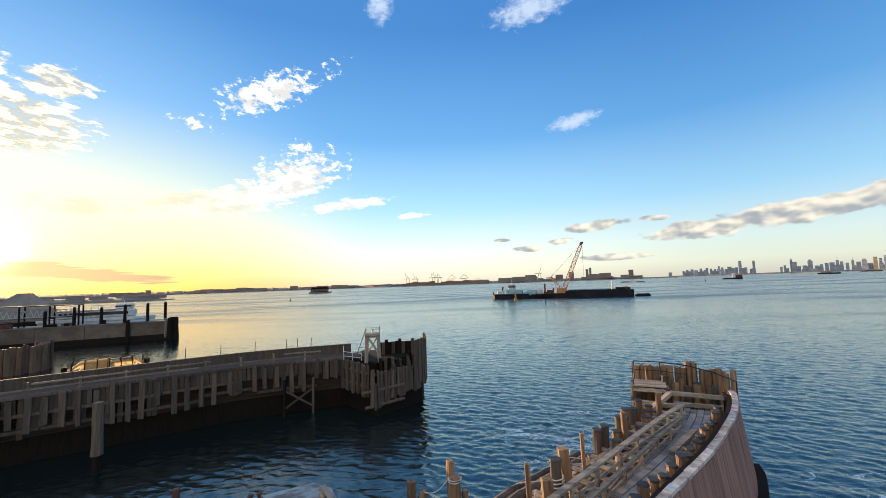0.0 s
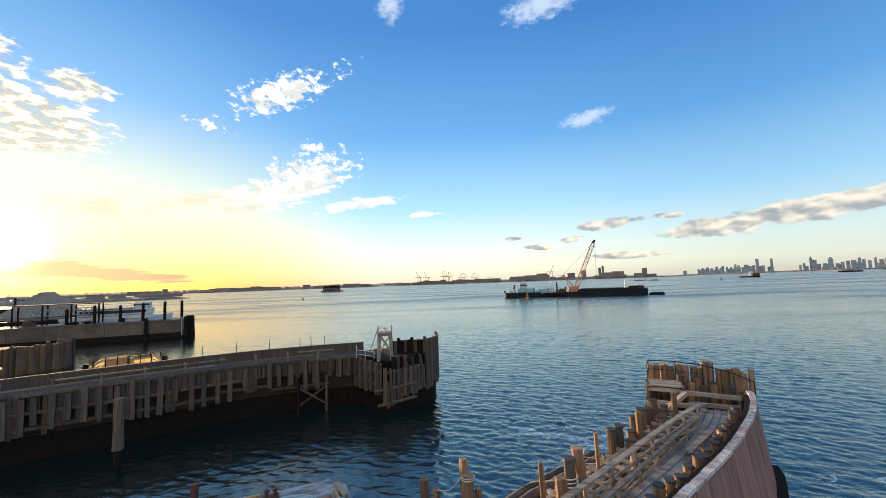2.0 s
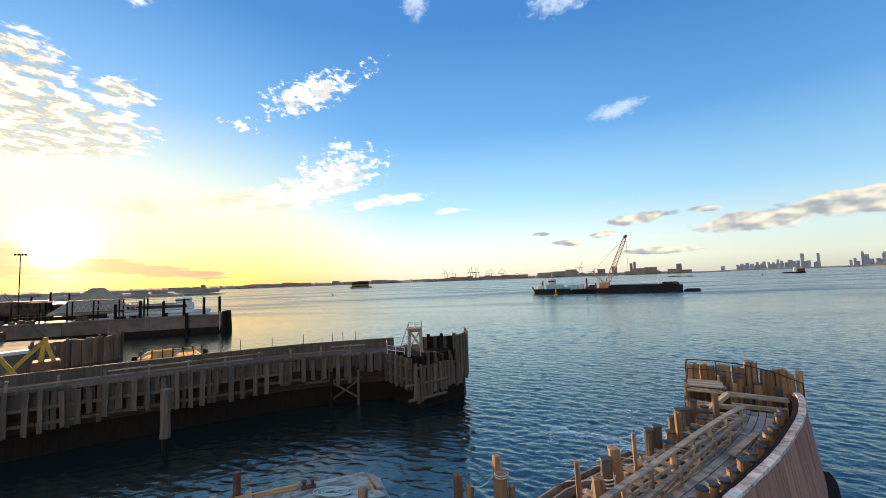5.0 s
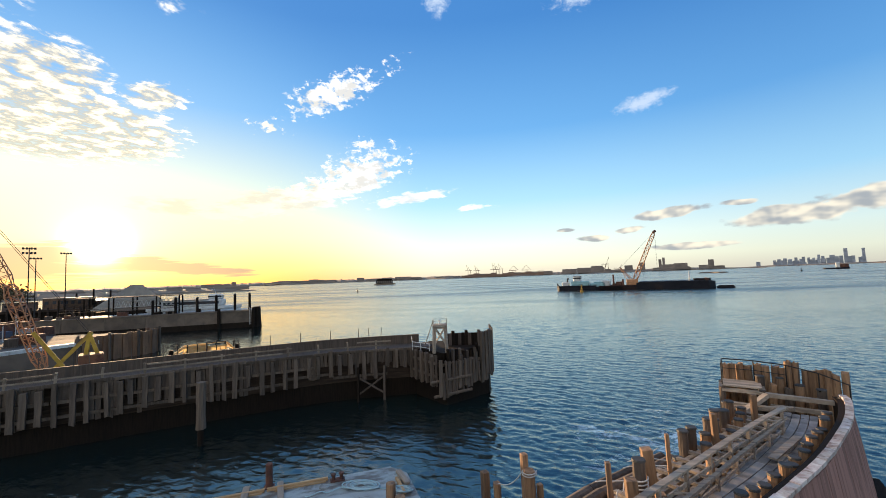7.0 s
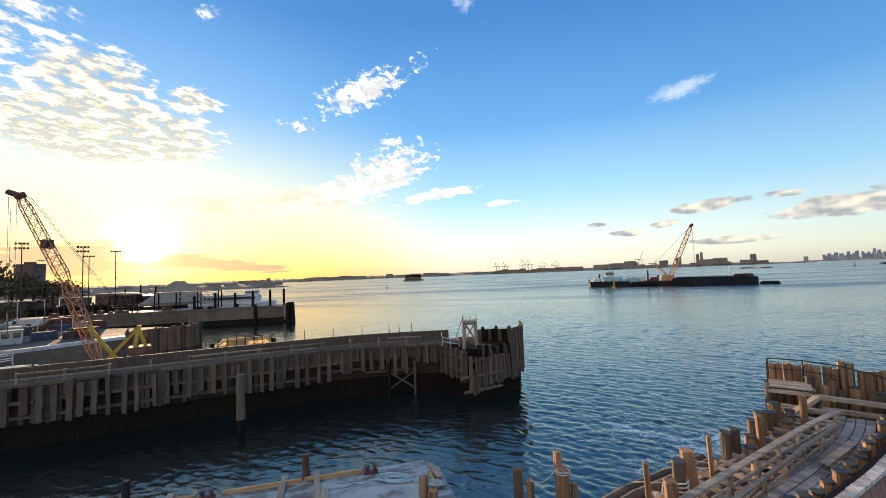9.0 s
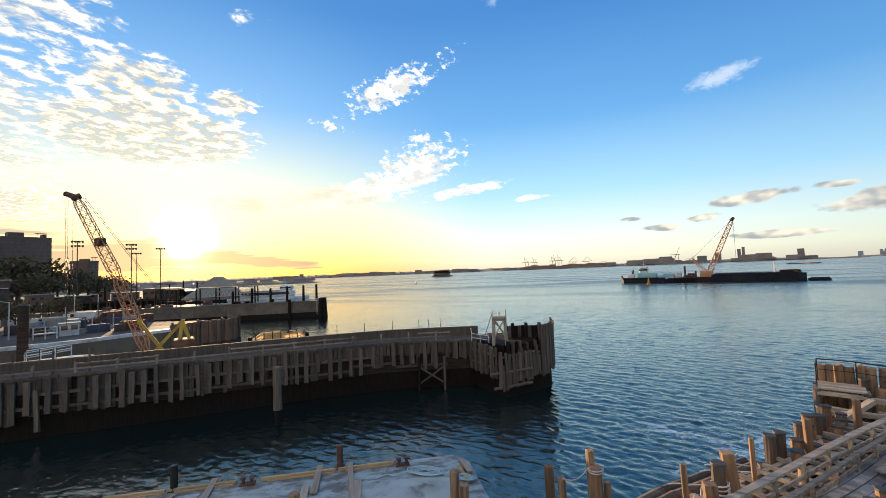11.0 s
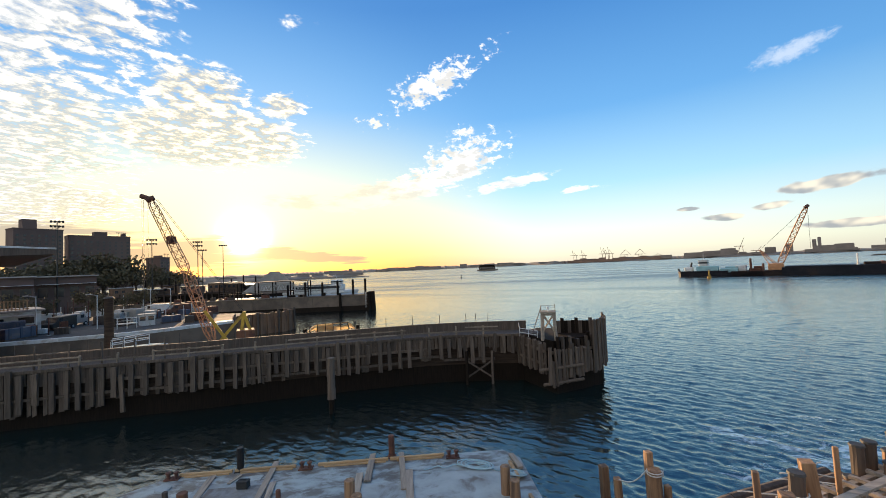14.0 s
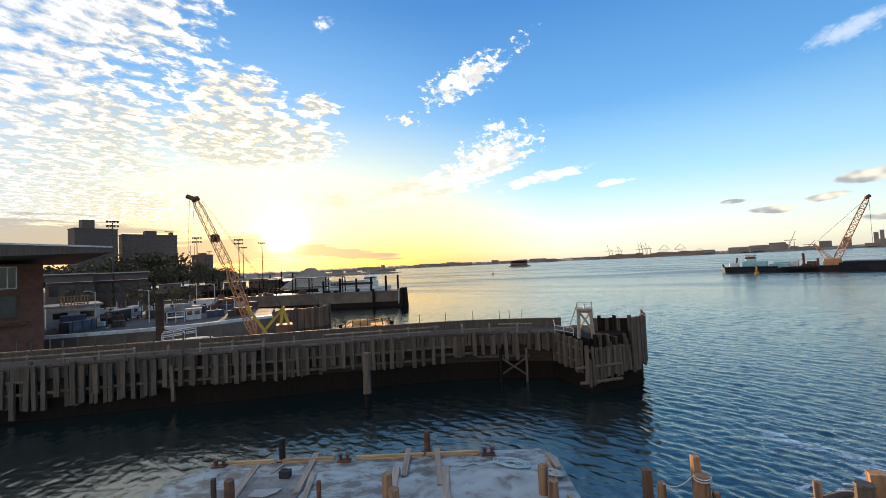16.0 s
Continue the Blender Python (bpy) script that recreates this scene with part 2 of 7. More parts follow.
WOOD_Z = (6, 6, 0.5)
M = {
    "grey_wood": surface("weathered_grey_timber", (0.125, 0.090, 0.066), (0.070, 0.050, 0.038), 1.2, 0.85, stretch=WOOD_Z, stain=(0.07, 0.055, 0.045), vary=0.28),
    "fender": surface("fender_timber", (0.135, 0.096, 0.068), (0.080, 0.057, 0.041), 1.2, 0.85, stretch=WOOD_Z, stain=(0.09, 0.07, 0.055), vary=0.28),
    "rail_wood": surface("bleached_rail_timber", (0.26, 0.205, 0.15), (0.17, 0.13, 0.095), 1.2, 0.85, stretch=(1, 1, 1), stain=(0.10, 0.08, 0.06), vary=0.25),
    "brown_wood": surface("brown_timber", (0.38, 0.22, 0.115), (0.22, 0.12, 0.065), 1.2, 0.8, stretch=WOOD_Z, stain=(0.08, 0.05, 0.035), vary=0.3),
    "plank": surface("sun_bleached_plank", (0.42, 0.34, 0.26), (0.28, 0.22, 0.17), 1.2, 0.8, stretch=(0.5, 6, 6), stain=(0.12, 0.10, 0.08), vary=0.25),
    "new_wood": surface("yellow_pine", (0.50, 0.33, 0.17), (0.38, 0.23, 0.11), 1.2, 0.75, stretch=(0.5, 6, 6), stain=(0.22, 0.14, 0.08), vary=0.2),
    # wet tidal timber, taken to near-black so the colour also holds recess shade
    "wet": surface("wet_shaded_timber", (0.010, 0.0065, 0.0045), (0.022, 0.014, 0.009), 2.0, 0.85, spec=0.15, stretch=WOOD_Z, vary=0.3),
    "crib": surface("dark_crib_timber", (0.075, 0.050, 0.035), (0.042, 0.028, 0.020), 1.2, 0.9, spec=0.2, stretch=(0.5, 0.5, 5), vary=0.2),
    "pile_cap": surface("dark_pile_cap", (0.03, 0.028, 0.027), (0.06, 0.055, 0.05), 4, 0.7),
    "rust": surface("rusted_steel", (0.16, 0.062, 0.038), (0.085, 0.040, 0.03), 3, 0.8, 0.2, stain=(0.22, 0.10, 0.05)),
    "black": surface("black_painted_steel", (0.012, 0.012, 0.013), (0.03, 0.025, 0.022), 5, 0.5, 0.3),
    "pink": surface("faded_red_planking", (0.34, 0.18, 0.146), (0.225, 0.116, 0.096), 0.8, 0.8, stretch=(4, 4, 0.35), stain=(0.15, 0.08, 0.066), stain_scale=0.8, stain_at=(0.48, 0.66), vary=0.07),
    "capstone": surface("bleached_wall_cap", (0.58, 0.56, 0.53), (0.38, 0.29, 0.26), 2.5, 0.85, stain=(0.14, 0.085, 0.07), stain_scale=1.6, vary=0.35),
    "concrete": surface("worn_concrete", (0.40, 0.44, 0.44), (0.29, 0.315, 0.31), 0.9, 0.75, stain=(0.13, 0.105, 0.085), stain_scale=0.9, vary=0.05),
    "deckplate": surface("wet_scuffed_barge_deck", (0.36, 0.41, 0.41), (0.19, 0.19, 0.175), 1.1, 0.4, stain=(0.10, 0.078, 0.06), stain_scale=1.1, stain_at=(0.46, 0.60), vary=0.03, stretch=(1, 1.8, 1)),
    "deck_brown": surface("rust_stained_deck", (0.15, 0.125, 0.10), (0.27, 0.28, 0.28), 1.4, 0.65, stain=(0.10, 0.07, 0.055), stain_scale=0.7, vary=0.12),
    "deck_blue": surface("pale_blue_grey_deck", (0.34, 0.385, 0.39), (0.24, 0.255, 0.25), 1.4, 0.65, stain=(0.17, 0.13, 0.115), stain_scale=0.9, vary=0.12),
    "stone": surface("dock_concrete", (0.19, 0.14, 0.10), (0.12, 0.09, 0.068), 0.4, 0.9, stain=(0.09, 0.07, 0.055), stain_scale=0.25),
    "white": surface("white_paint", (0.72, 0.72, 0.70), (0.58, 0.57, 0.54), 1.0, 0.5, stain=(0.38, 0.32, 0.26), stain_scale=0.8),
    "teal": surface("pale_teal_paint", (0.30, 0.50, 0.52), (0.22, 0.40, 0.43), 0.6, 0.5, stain=(0.18, 0.20, 0.20)),
    "blue": surface("blue_painted_steel", (0.055, 0.075, 0.13), (0.04, 0.055, 0.09), 1.5, 0.5, stain=(0.12, 0.10, 0.09)),
    "yellow": surface("yellow_crane_paint", (0.58, 0.37, 0.05), (0.46, 0.28, 0.04), 1.5, 0.8, stain=(0.20, 0.11, 0.04)),
    "orange": surface("orange_crane_paint", (0.62, 0.30, 0.13), (0.50, 0.23, 0.10), 1.0, 0.5, stain=(0.15, 0.07, 0.04)),
    "hull": surface("black_barge_hull", (0.010, 0.011, 0.016), (0.018, 0.018, 0.023), 0.3, 0.6, stain=(0.03, 0.022, 0.02), stain_scale=0.12, spec=0.12),
    "brick": surface("brown_brick", (0.21, 0.095, 0.06), (0.15, 0.07, 0.05), 1.5, 0.9, stain=(0.10, 0.05, 0.04)),
    "tower": surface("far_brown_brick", (0.17, 0.11, 0.085), (0.13, 0.085, 0.07), 0.05, 0.9),
    "glass": surface("dark_window_glass", (0.02, 0.024, 0.03), (0.035, 0.04, 0.045), 1, 0.12, bump=0),
    "roof": surface("pale_roof_sheet", (0.42, 0.38, 0.33), (0.32, 0.29, 0.26), 0.5, 0.6),
    "asphalt": surface("yard_asphalt", (0.075, 0.066, 0.06), (0.05, 0.045, 0.042), 0.3, 0.9, stain=(0.13, 0.11, 0.095), stain_scale=0.1),
    # shore browns lifted to stand in for distance haze
    "land": surface("far_shore", (0.25, 0.19, 0.135), (0.17, 0.135, 0.10), 0.01, 0.9, bump=0, grain=0.06),
    # evening haze over the skyline is put into these pale grey-blue colours
    "city": surface("haze_paled_tower_facade", (0.46, 0.48, 0.53), (0.36, 0.38, 0.43), 0.02, 0.7, bump=0, vary=0.3, grain=0.3),
    # low sun on this one tower is painted as a gold base colour
    "gold": surface("sunlit_glass_tower", (0.75, 0.55, 0.25), (0.62, 0.42, 0.18), 0.02, 0.35, metal=0.5, bump=0, grain=0.3),
    # brown of the lit haze is mixed into the leaf colours
    "leaf": surface("dark_foliage", (0.085, 0.072, 0.035), (0.13, 0.10, 0.05), 0.6, 0.8, bump=0, vary=0.2, grain=3),
    "bark": surface("tree_bark", (0.10, 0.075, 0.055), (0.06, 0.045, 0.035), 2, 0.9),
    "rope": surface("pale_blue_rope", (0.28, 0.44, 0.50), (0.40, 0.52, 0.55), 8, 0.8),
    "line": surface("white_mooring_line", (0.62, 0.60, 0.56), (0.45, 0.43, 0.40), 8, 0.8),
    "foam": surface("sea_foam", (0.70, 0.76, 0.80), (0.45, 0.55, 0.62), 2, 0.7),
    "rubber": surface("black_rubber", (0.02, 0.02, 0.02), (0.035, 0.033, 0.03), 4, 0.8),
    "red": surface("red_paint", (0.45, 0.05, 0.03), (0.32, 0.04, 0.03), 3, 0.5),
}


def water_material():
    m = bpy.data.materials.new("harbour_water")
    m.use_nodes = True
    n = Nodes(m.node_tree)
    p = n.add("ShaderNodeBsdfPrincipled")
    n.put(n.add("ShaderNodeOutputMaterial").inputs[0], p.outputs[0])
    at = n.add("ShaderNodeTexCoord").outputs["Object"]
    turn = n.add("ShaderNodeVectorRotate", rotation_type="Z_AXIS")
    n.put(turn.inputs["Vector"], at)
    turn.inputs["Angle"].default_value = 0.28
    sw = n.vmath("MULTIPLY", turn.outputs[0], (0.55, 1.35, 1.0))
    fine = n.noise(sw, 9.0, 3.0, 0.6)
    mid = n.noise(sw, 3.0, 3.0, 0.55)
    swell = n.noise(n.vmath("MULTIPLY", turn.outputs[0], (0.4, 1.0, 1.0)), 0.75, 3.0, 0.6)
    big = n.noise(at, 0.02, 4.0, 0.55, 0.8)
    # waves too small to model count as roughness away from the sheltered basin
    chop = n.smooth(n.vmath("LENGTH", at), 25.0, 240.0)
    streak = n.noise(n.vmath("MULTIPLY", at, (0.006, 0.03, 1.0)), 1.0, 5.0, 0.6, 0.6)
    col = n.mix(n.smooth(big, 0.35, 0.7), (0.004, 0.011, 0.012), (0.006, 0.017, 0.018))
    # drifting foam in the tide line off the rack
    d1 = n.vmath("LENGTH", n.vmath("MULTIPLY", n.vmath("SUBTRACT", at, (9.5, 25.0, 0.0)), (1.0, 0.8, 0.0)))
    d2 = n.vmath("LENGTH", n.vmath("SUBTRACT", at, (19.5, 18.0, 0.0)))
    here = n.math("MAXIMUM", n.math("SUBTRACT", 1.0, n.math("DIVIDE", d1, 9.0), clamp=True), n.math("SUBTRACT", 1.0, n.math("DIVIDE", d2, 6.0), clamp=True))
    lace = n.noise(n.vmath("MULTIPLY", at, (0.5, 0.9, 1.0)), 1.3, 6.0, 0.7, 1.2)
    froth = n.smooth(n.math("ADD", lace, n.math("MULTIPLY", here, 0.16)), 0.64, 0.76)
    col = n.mix(n.math("MULTIPLY", froth, n.smooth(here, 0.0, 0.4)), col, (0.60, 0.66, 0.70))
    # a thin wavering line of foam
    off = n.vmath("SUBTRACT", at, (2.8, 28.9, 0.0))
    run = n.vmath("DOT_PRODUCT", off, (0.83, -0.56, 0.0))
    side = n.math("ADD", n.vmath("DOT_PRODUCT", off, (0.56, 0.83, 0.0)), n.math("MULTIPLY", n.math("SUBTRACT", n.noise(at, 0.45, 4.0, 0.6), 0.5), 3.2))
    line = n.math("SUBTRACT", 1.0, n.math("DIVIDE", n.math("ABSOLUTE", side), 0.55), clamp=True)
    line = n.math("MULTIPLY", line, n.math("MULTIPLY", n.smooth(run, -1.0, 3.0), n.math("SUBTRACT", 1.0, n.smooth(run, 7.0, 9.5))))
    line = n.math("MULTIPLY", n.smooth(line, 0.1, 0.6), n.smooth(lace, 0.40, 0.60))
    col = n.mix(n.math("MULTIPLY", line, 0.85), col, (0.62, 0.68, 0.70))
    n.put(p.inputs["Base Color"], col)
    p.inputs["IOR"].default_value = 2.6
    p.inputs["Specular Tint"].default_value = (1.0, 0.95, 0.78, 1.0)
    n.put(p.inputs["Roughness"], n.math("ADD", 0.03, n.math("ADD", n.math("MULTIPLY", n.smooth(streak, 0.45, 0.62), n.math("MULTIPLY", chop, 0.13)), n.math("MULTIPLY", chop, 0.18))))
    b = n.add("ShaderNodeBump")
    b.inputs["Strength"].default_value = 1.0
    b.inputs["Distance"].default_value = 0.024
    n.put(b.inputs["Height"], n.math("ADD", n.math("ADD", n.math("MULTIPLY", fine, 0.32), mid), n.math("MULTIPLY", swell, 2.2)))
    n.put(p.inputs["Normal"], b.outputs[0])
    return m


M["water"] = water_material()


# ---------------------------------------------------------------- mesh helpers
def mesh_of(bm, name, mat, smooth=False):
    me = bpy.data.meshes.new(name)
    bm.to_mesh(me)
    bm.free()
    me.materials.append(M[mat])
    if smooth:
        for f in me.polygons:
            f.use_smooth = True
    return me


def part(name, bm, mat, parent, label="", smooth=False):
    ob = new(name, bm if isinstance(bm, bpy.types.Mesh) else mesh_of(bm, name, mat, smooth))
    ob.parent = parent
    if label:
        tagged(ob, label=label)
    return ob


def piece(name, me, parent, m):
    """One of many alike pieces on a shared mesh."""
    ob = new(name, me)
    ob.parent = parent
    ob.matrix_basis = m
    return ob


def thing(name, m, label, category, group="", kind=""):
    ob = new(name)
    ob.matrix_basis = m
    ob.empty_display_size = 0.2
    return tagged(ob, label, category, group, kind)


def box(bm, cx, cy, z0, sx, sy, sz, rz=0.0, m=None, bev=0.0):
    """A box that stands on z0."""
    mat = Matrix.Translation((cx, cy, z0 + sz / 2)) @ Matrix.Rotation(rz, 4, "Z") @ Matrix.Diagonal((sx, sy, sz, 1))
    if m is not None:
        mat = m @ mat
    r = bmesh.ops.create_cube(bm, size=1.0, matrix=mat)
    if bev:
        es = list({e for v in r["verts"] for e in v.link_edges})
        bmesh.ops.bevel(bm, geom=es, offset=bev, segments=1, affect="EDGES")
    return bm


def rod(bm, a, b, r, r2=None, seg=8, flat=False):
    """A round bar from a to b; flat: a square timber."""
    a, b = Vector(a), Vector(b)
    d = b - a
    q = d.to_track_quat("Z", "Y").to_matrix().to_4x4()
    m = Matrix.Translation((a + b) / 2) @ q
    if flat:
        bmesh.ops.create_cube(bm, size=1.0, matrix=m @ Matrix.Diagonal((2 * r, 2 * (r2 or r), d.length, 1)))
    else:
        bmesh.ops.create_cone(bm, cap_ends=True, segments=seg, radius1=r, radius2=r if r2 is None else r2, depth=d.length, matrix=m)
    return bm


def pile_mesh(name, h, r, mat, seed, seg=10, ragged=0.0, lean=0.0):
    """A tapered log with an uneven skin, standing on z 0."""
    rng = random.Random(seed)
    bm = bmesh.new()
    rings = []
    for k in range(6):
        z = h * k / 5
        rr = r * (1.06 - 0.10 * k / 5)
        ring = []
        for i in range(seg):
            a = 2 * pi * i / seg
            q = rr * (1 + rng.uniform(-0.07, 0.07))
            dz = rng.uniform(-ragged, ragged) if k == 5 else 0
            ring.append(bm.verts.new((q * cos(a) + lean * z, q * sin(a), z + dz)))
        rings.append(ring)
    for lo, hi in zip(rings, rings[1:]):
        for i in range(seg):
            bm.faces.new((lo[i], lo[(i + 1) % seg], hi[(i + 1) % seg], hi[i]))
    bm.faces.new(rings[-1])
    bm.faces.new(list(reversed(rings[0])))
    return mesh_of(bm, name, mat)


def board_mesh(name, w, d, h, mat, seed, ragged=0.06, rough=0.012):
    """An upright board with worn ends, its foot at z 0."""
    rng = random.Random(seed)
    bm = bmesh.new()
    lv = []
    for k in range(4):
        z = h * k / 3
        j = lambda: rng.uniform(-rough, rough)
        e = ragged if k in (0, 3) else 0
        lv.append([bm.verts.new((sx * w / 2 + j(), sy * d / 2 + j(), z + rng.uniform(-e, e))) for sx, sy in ((-1, -1), (1, -1), (1, 1), (-1, 1))])
    for lo, hi in zip(lv, lv[1:]):
        for i in range(4):
            bm.faces.new((lo[i], lo[(i + 1) % 4], hi[(i + 1) % 4], hi[i]))
    bm.faces.new(lv[-1])
    bm.faces.new(list(reversed(lv[0])))
    return mesh_of(bm, name, mat)


def prism(bm, pts, z0, z1):
    """An upright block on a plan outline (anticlockwise)."""
    lo = [bm.verts.new((x, y, z0)) for x, y in pts]
    hi = [bm.verts.new((x, y, z1)) for x, y in pts]
    n = len(pts)
    for i in range(n):
        bm.faces.new((lo[i], lo[(i + 1) % n], hi[(i + 1) % n], hi[i]))
    bm.faces.new(hi)
    bm.faces.new(list(reversed(lo)))
    return bm


class Track:
    """A plan line given by a few corners, rounded; at(s) gives place and heading s metres along it."""

    def __init__(self, pts, step=0.25):
        p = [Vector(q) for q in pts]
        p = [2 * p[0] - p[1]] + p + [2 * p[-1] - p[-2]]
        fine = []
        for a, b, c, d in zip(p, p[1:], p[2:], p[3:]):
            for i in range(24):
                t = i / 24
                fine.append(0.5 * (2 * b + (c - a) * t + (2 * a - 5 * b + 4 * c - d) * t * t + (3 * b - a - 3 * c + d) * t ** 3))
        fine.append(p[-2])
        self.p, self.s = fine, [0.0]
        for a, b in zip(fine, fine[1:]):
            self.s.append(self.s[-1] + (b - a).length)
        self.length = self.s[-1]

    def at(self, s, off=0.0):
        """Place, moved off metres to the right of the heading, and heading as a turn about z."""
        i = min(max(int(np.searchsorted(self.s, s)) - 1, 0), len(self.p) - 2)
        a, b = self.p[i], self.p[i + 1]
        t = (s - self.s[i]) / max(self.s[i + 1] - self.s[i], 1e-6)
        q, d = a.lerp(b, t) if 0 <= t <= 1 else a + (b - a) * t, (b - a).normalized()
        return q.x + d.y * off, q.y - d.x * off, atan2(d.y, d.x)


def ribbon(bm, track, s0, s1, o0, o1, z0, z1, step=1.0):
    """A solid band along a track: between two offsets and two heights."""
    k = max(1, round((s1 - s0) / step))
    prev = None
    for i in range(k + 1):
        s = s0 + (s1 - s0) * i / k
        ax, ay, _ = track.at(s, o0)
        bx, by, _ = track.at(s, o1)
        ring = [bm.verts.new(v) for v in ((ax, ay, z0), (bx, by, z0), (bx, by, z1), (ax, ay, z1))]
        if prev:
            for j in range(4):
                bm.faces.new((prev[j], prev[(j + 1) % 4], ring[(j + 1) % 4], ring[j]))
        else:
            bm.faces.new(list(reversed(ring)))
        prev = ring
    bm.faces.new(prev)
    bmesh.ops.recalc_face_normals(bm, faces=bm.faces[:])
    return bm


ORIGIN = Matrix.Identity(4)


# ---------------------------------------------------------------- the water, one sheet to the horizon
def build_water():
    rad = np.concatenate([np.geomspace(6, 260, 780), np.geomspace(260, 4900, 90)[1:]])
    ang = np.radians(np.concatenate([np.linspace(-88, 62, 520), np.linspace(62, 272, 60)[1:-1]]))
    na, nr = len(ang), len(rad)
    R, A = np.meshgrid(rad, ang, indexing="ij")
    X, Y = R * np.sin(A), R * np.cos(A)
    rng = np.random.RandomState(4)
    Z = np.zeros_like(X)
    near = rad < 260
    Xn, Yn, Rn = X[near], Y[near], R[near]
    # wind waves of many lengths; lengths of a metre or two carry most of the slope
    for _ in range(190):
        L = 0.24 * (2.6 / 0.24) ** rng.rand()
        th = radians(240) + rng.normal(0, 0.85 if L < 1.2 else 0.6)
        k = 2 * pi / L
        slope = 0.0215 * np.exp(-(np.log(L / 0.58) / 0.75) ** 2 / 2)
        fade = np.clip((L * 150 - Rn) / (L * 90), 0, 1)
        ph = k * (Xn * np.cos(th) + Yn * np.sin(th)) + rng.rand() * 2 * pi
        Z[near] += fade * slope / k * (np.sin(ph) + 0.22 * np.cos(2 * ph))
    # patches of wind, and calmer water in the lee of the pier
    Z *= 0.95 + 0.22 * np.sin(X * 0.11 + 1.3 + 0.8 * np.sin(Y * 0.07)) * np.sin(Y * 0.093 + 0.4)
    Z *= 1.0 - 0.45 * np.clip((2.0 - X) / 8.0, 0, 1) * np.clip((45.0 - R) / 12.0, 0, 1)
    co = np.stack([X, Y, Z], -1).reshape(-1, 3)
    co = np.vstack([co, [[0, 0, 0]]])
    i = np.arange(nr - 1)[:, None] * na
    j = np.arange(na)[None, :]
    j2 = (j + 1) % na
    quads = np.stack([i + j, i + na + j, i + na + j2, i + j2], -1).reshape(-1, 4)
    fan = [(len(co) - 1, int(a), int((a + 1) % na)) for a in range(na)]
    me = bpy.data.meshes.new("water")
    me.from_pydata(co.tolist(), [], [tuple(q[::-1]) for q in quads.tolist()] + [f[::-1] for f in fan])
    me.polygons.foreach_set("use_smooth", np.ones(len(me.polygons), dtype=bool))
    me.materials.append(M["water"])
    me.update()
    return tagged(new("water", me), "rippled blue harbour water with small waves", "water", kind="structure")


build_water()


# ---------------------------------------------------------------- the timber pier, an old ferry rack
FACE = Track([(-56, 2), (-46, 9.5), (-36, 17.3), (-30, 21.7), (-24.3, 26.2), (-17, 31.4), (-12.5, 33.6), (-8.4, 34.9)])
NOSE = Track([(-5.7, 31.7), (-3.8, 33.4), (-1.9, 35.8), (-2.0, 39.5)])
BACKROW = Track([(-5.75, 36.3), (-4.6, 36.75), (-3.4, 36.8), (-2.5, 36.4)])


def pier_foot(x):
    """Height at which the planking ends above the water."""
    for lim, z in ((-35.2, 1.05), (-25.6, 1.6), (-23.2, 2.0), (-17.2, 1.62), (-13.0, 2.2), (-10.9, 1.75), (-8.9, 2.6)):
        if x < lim:
            return z
    return 1.62


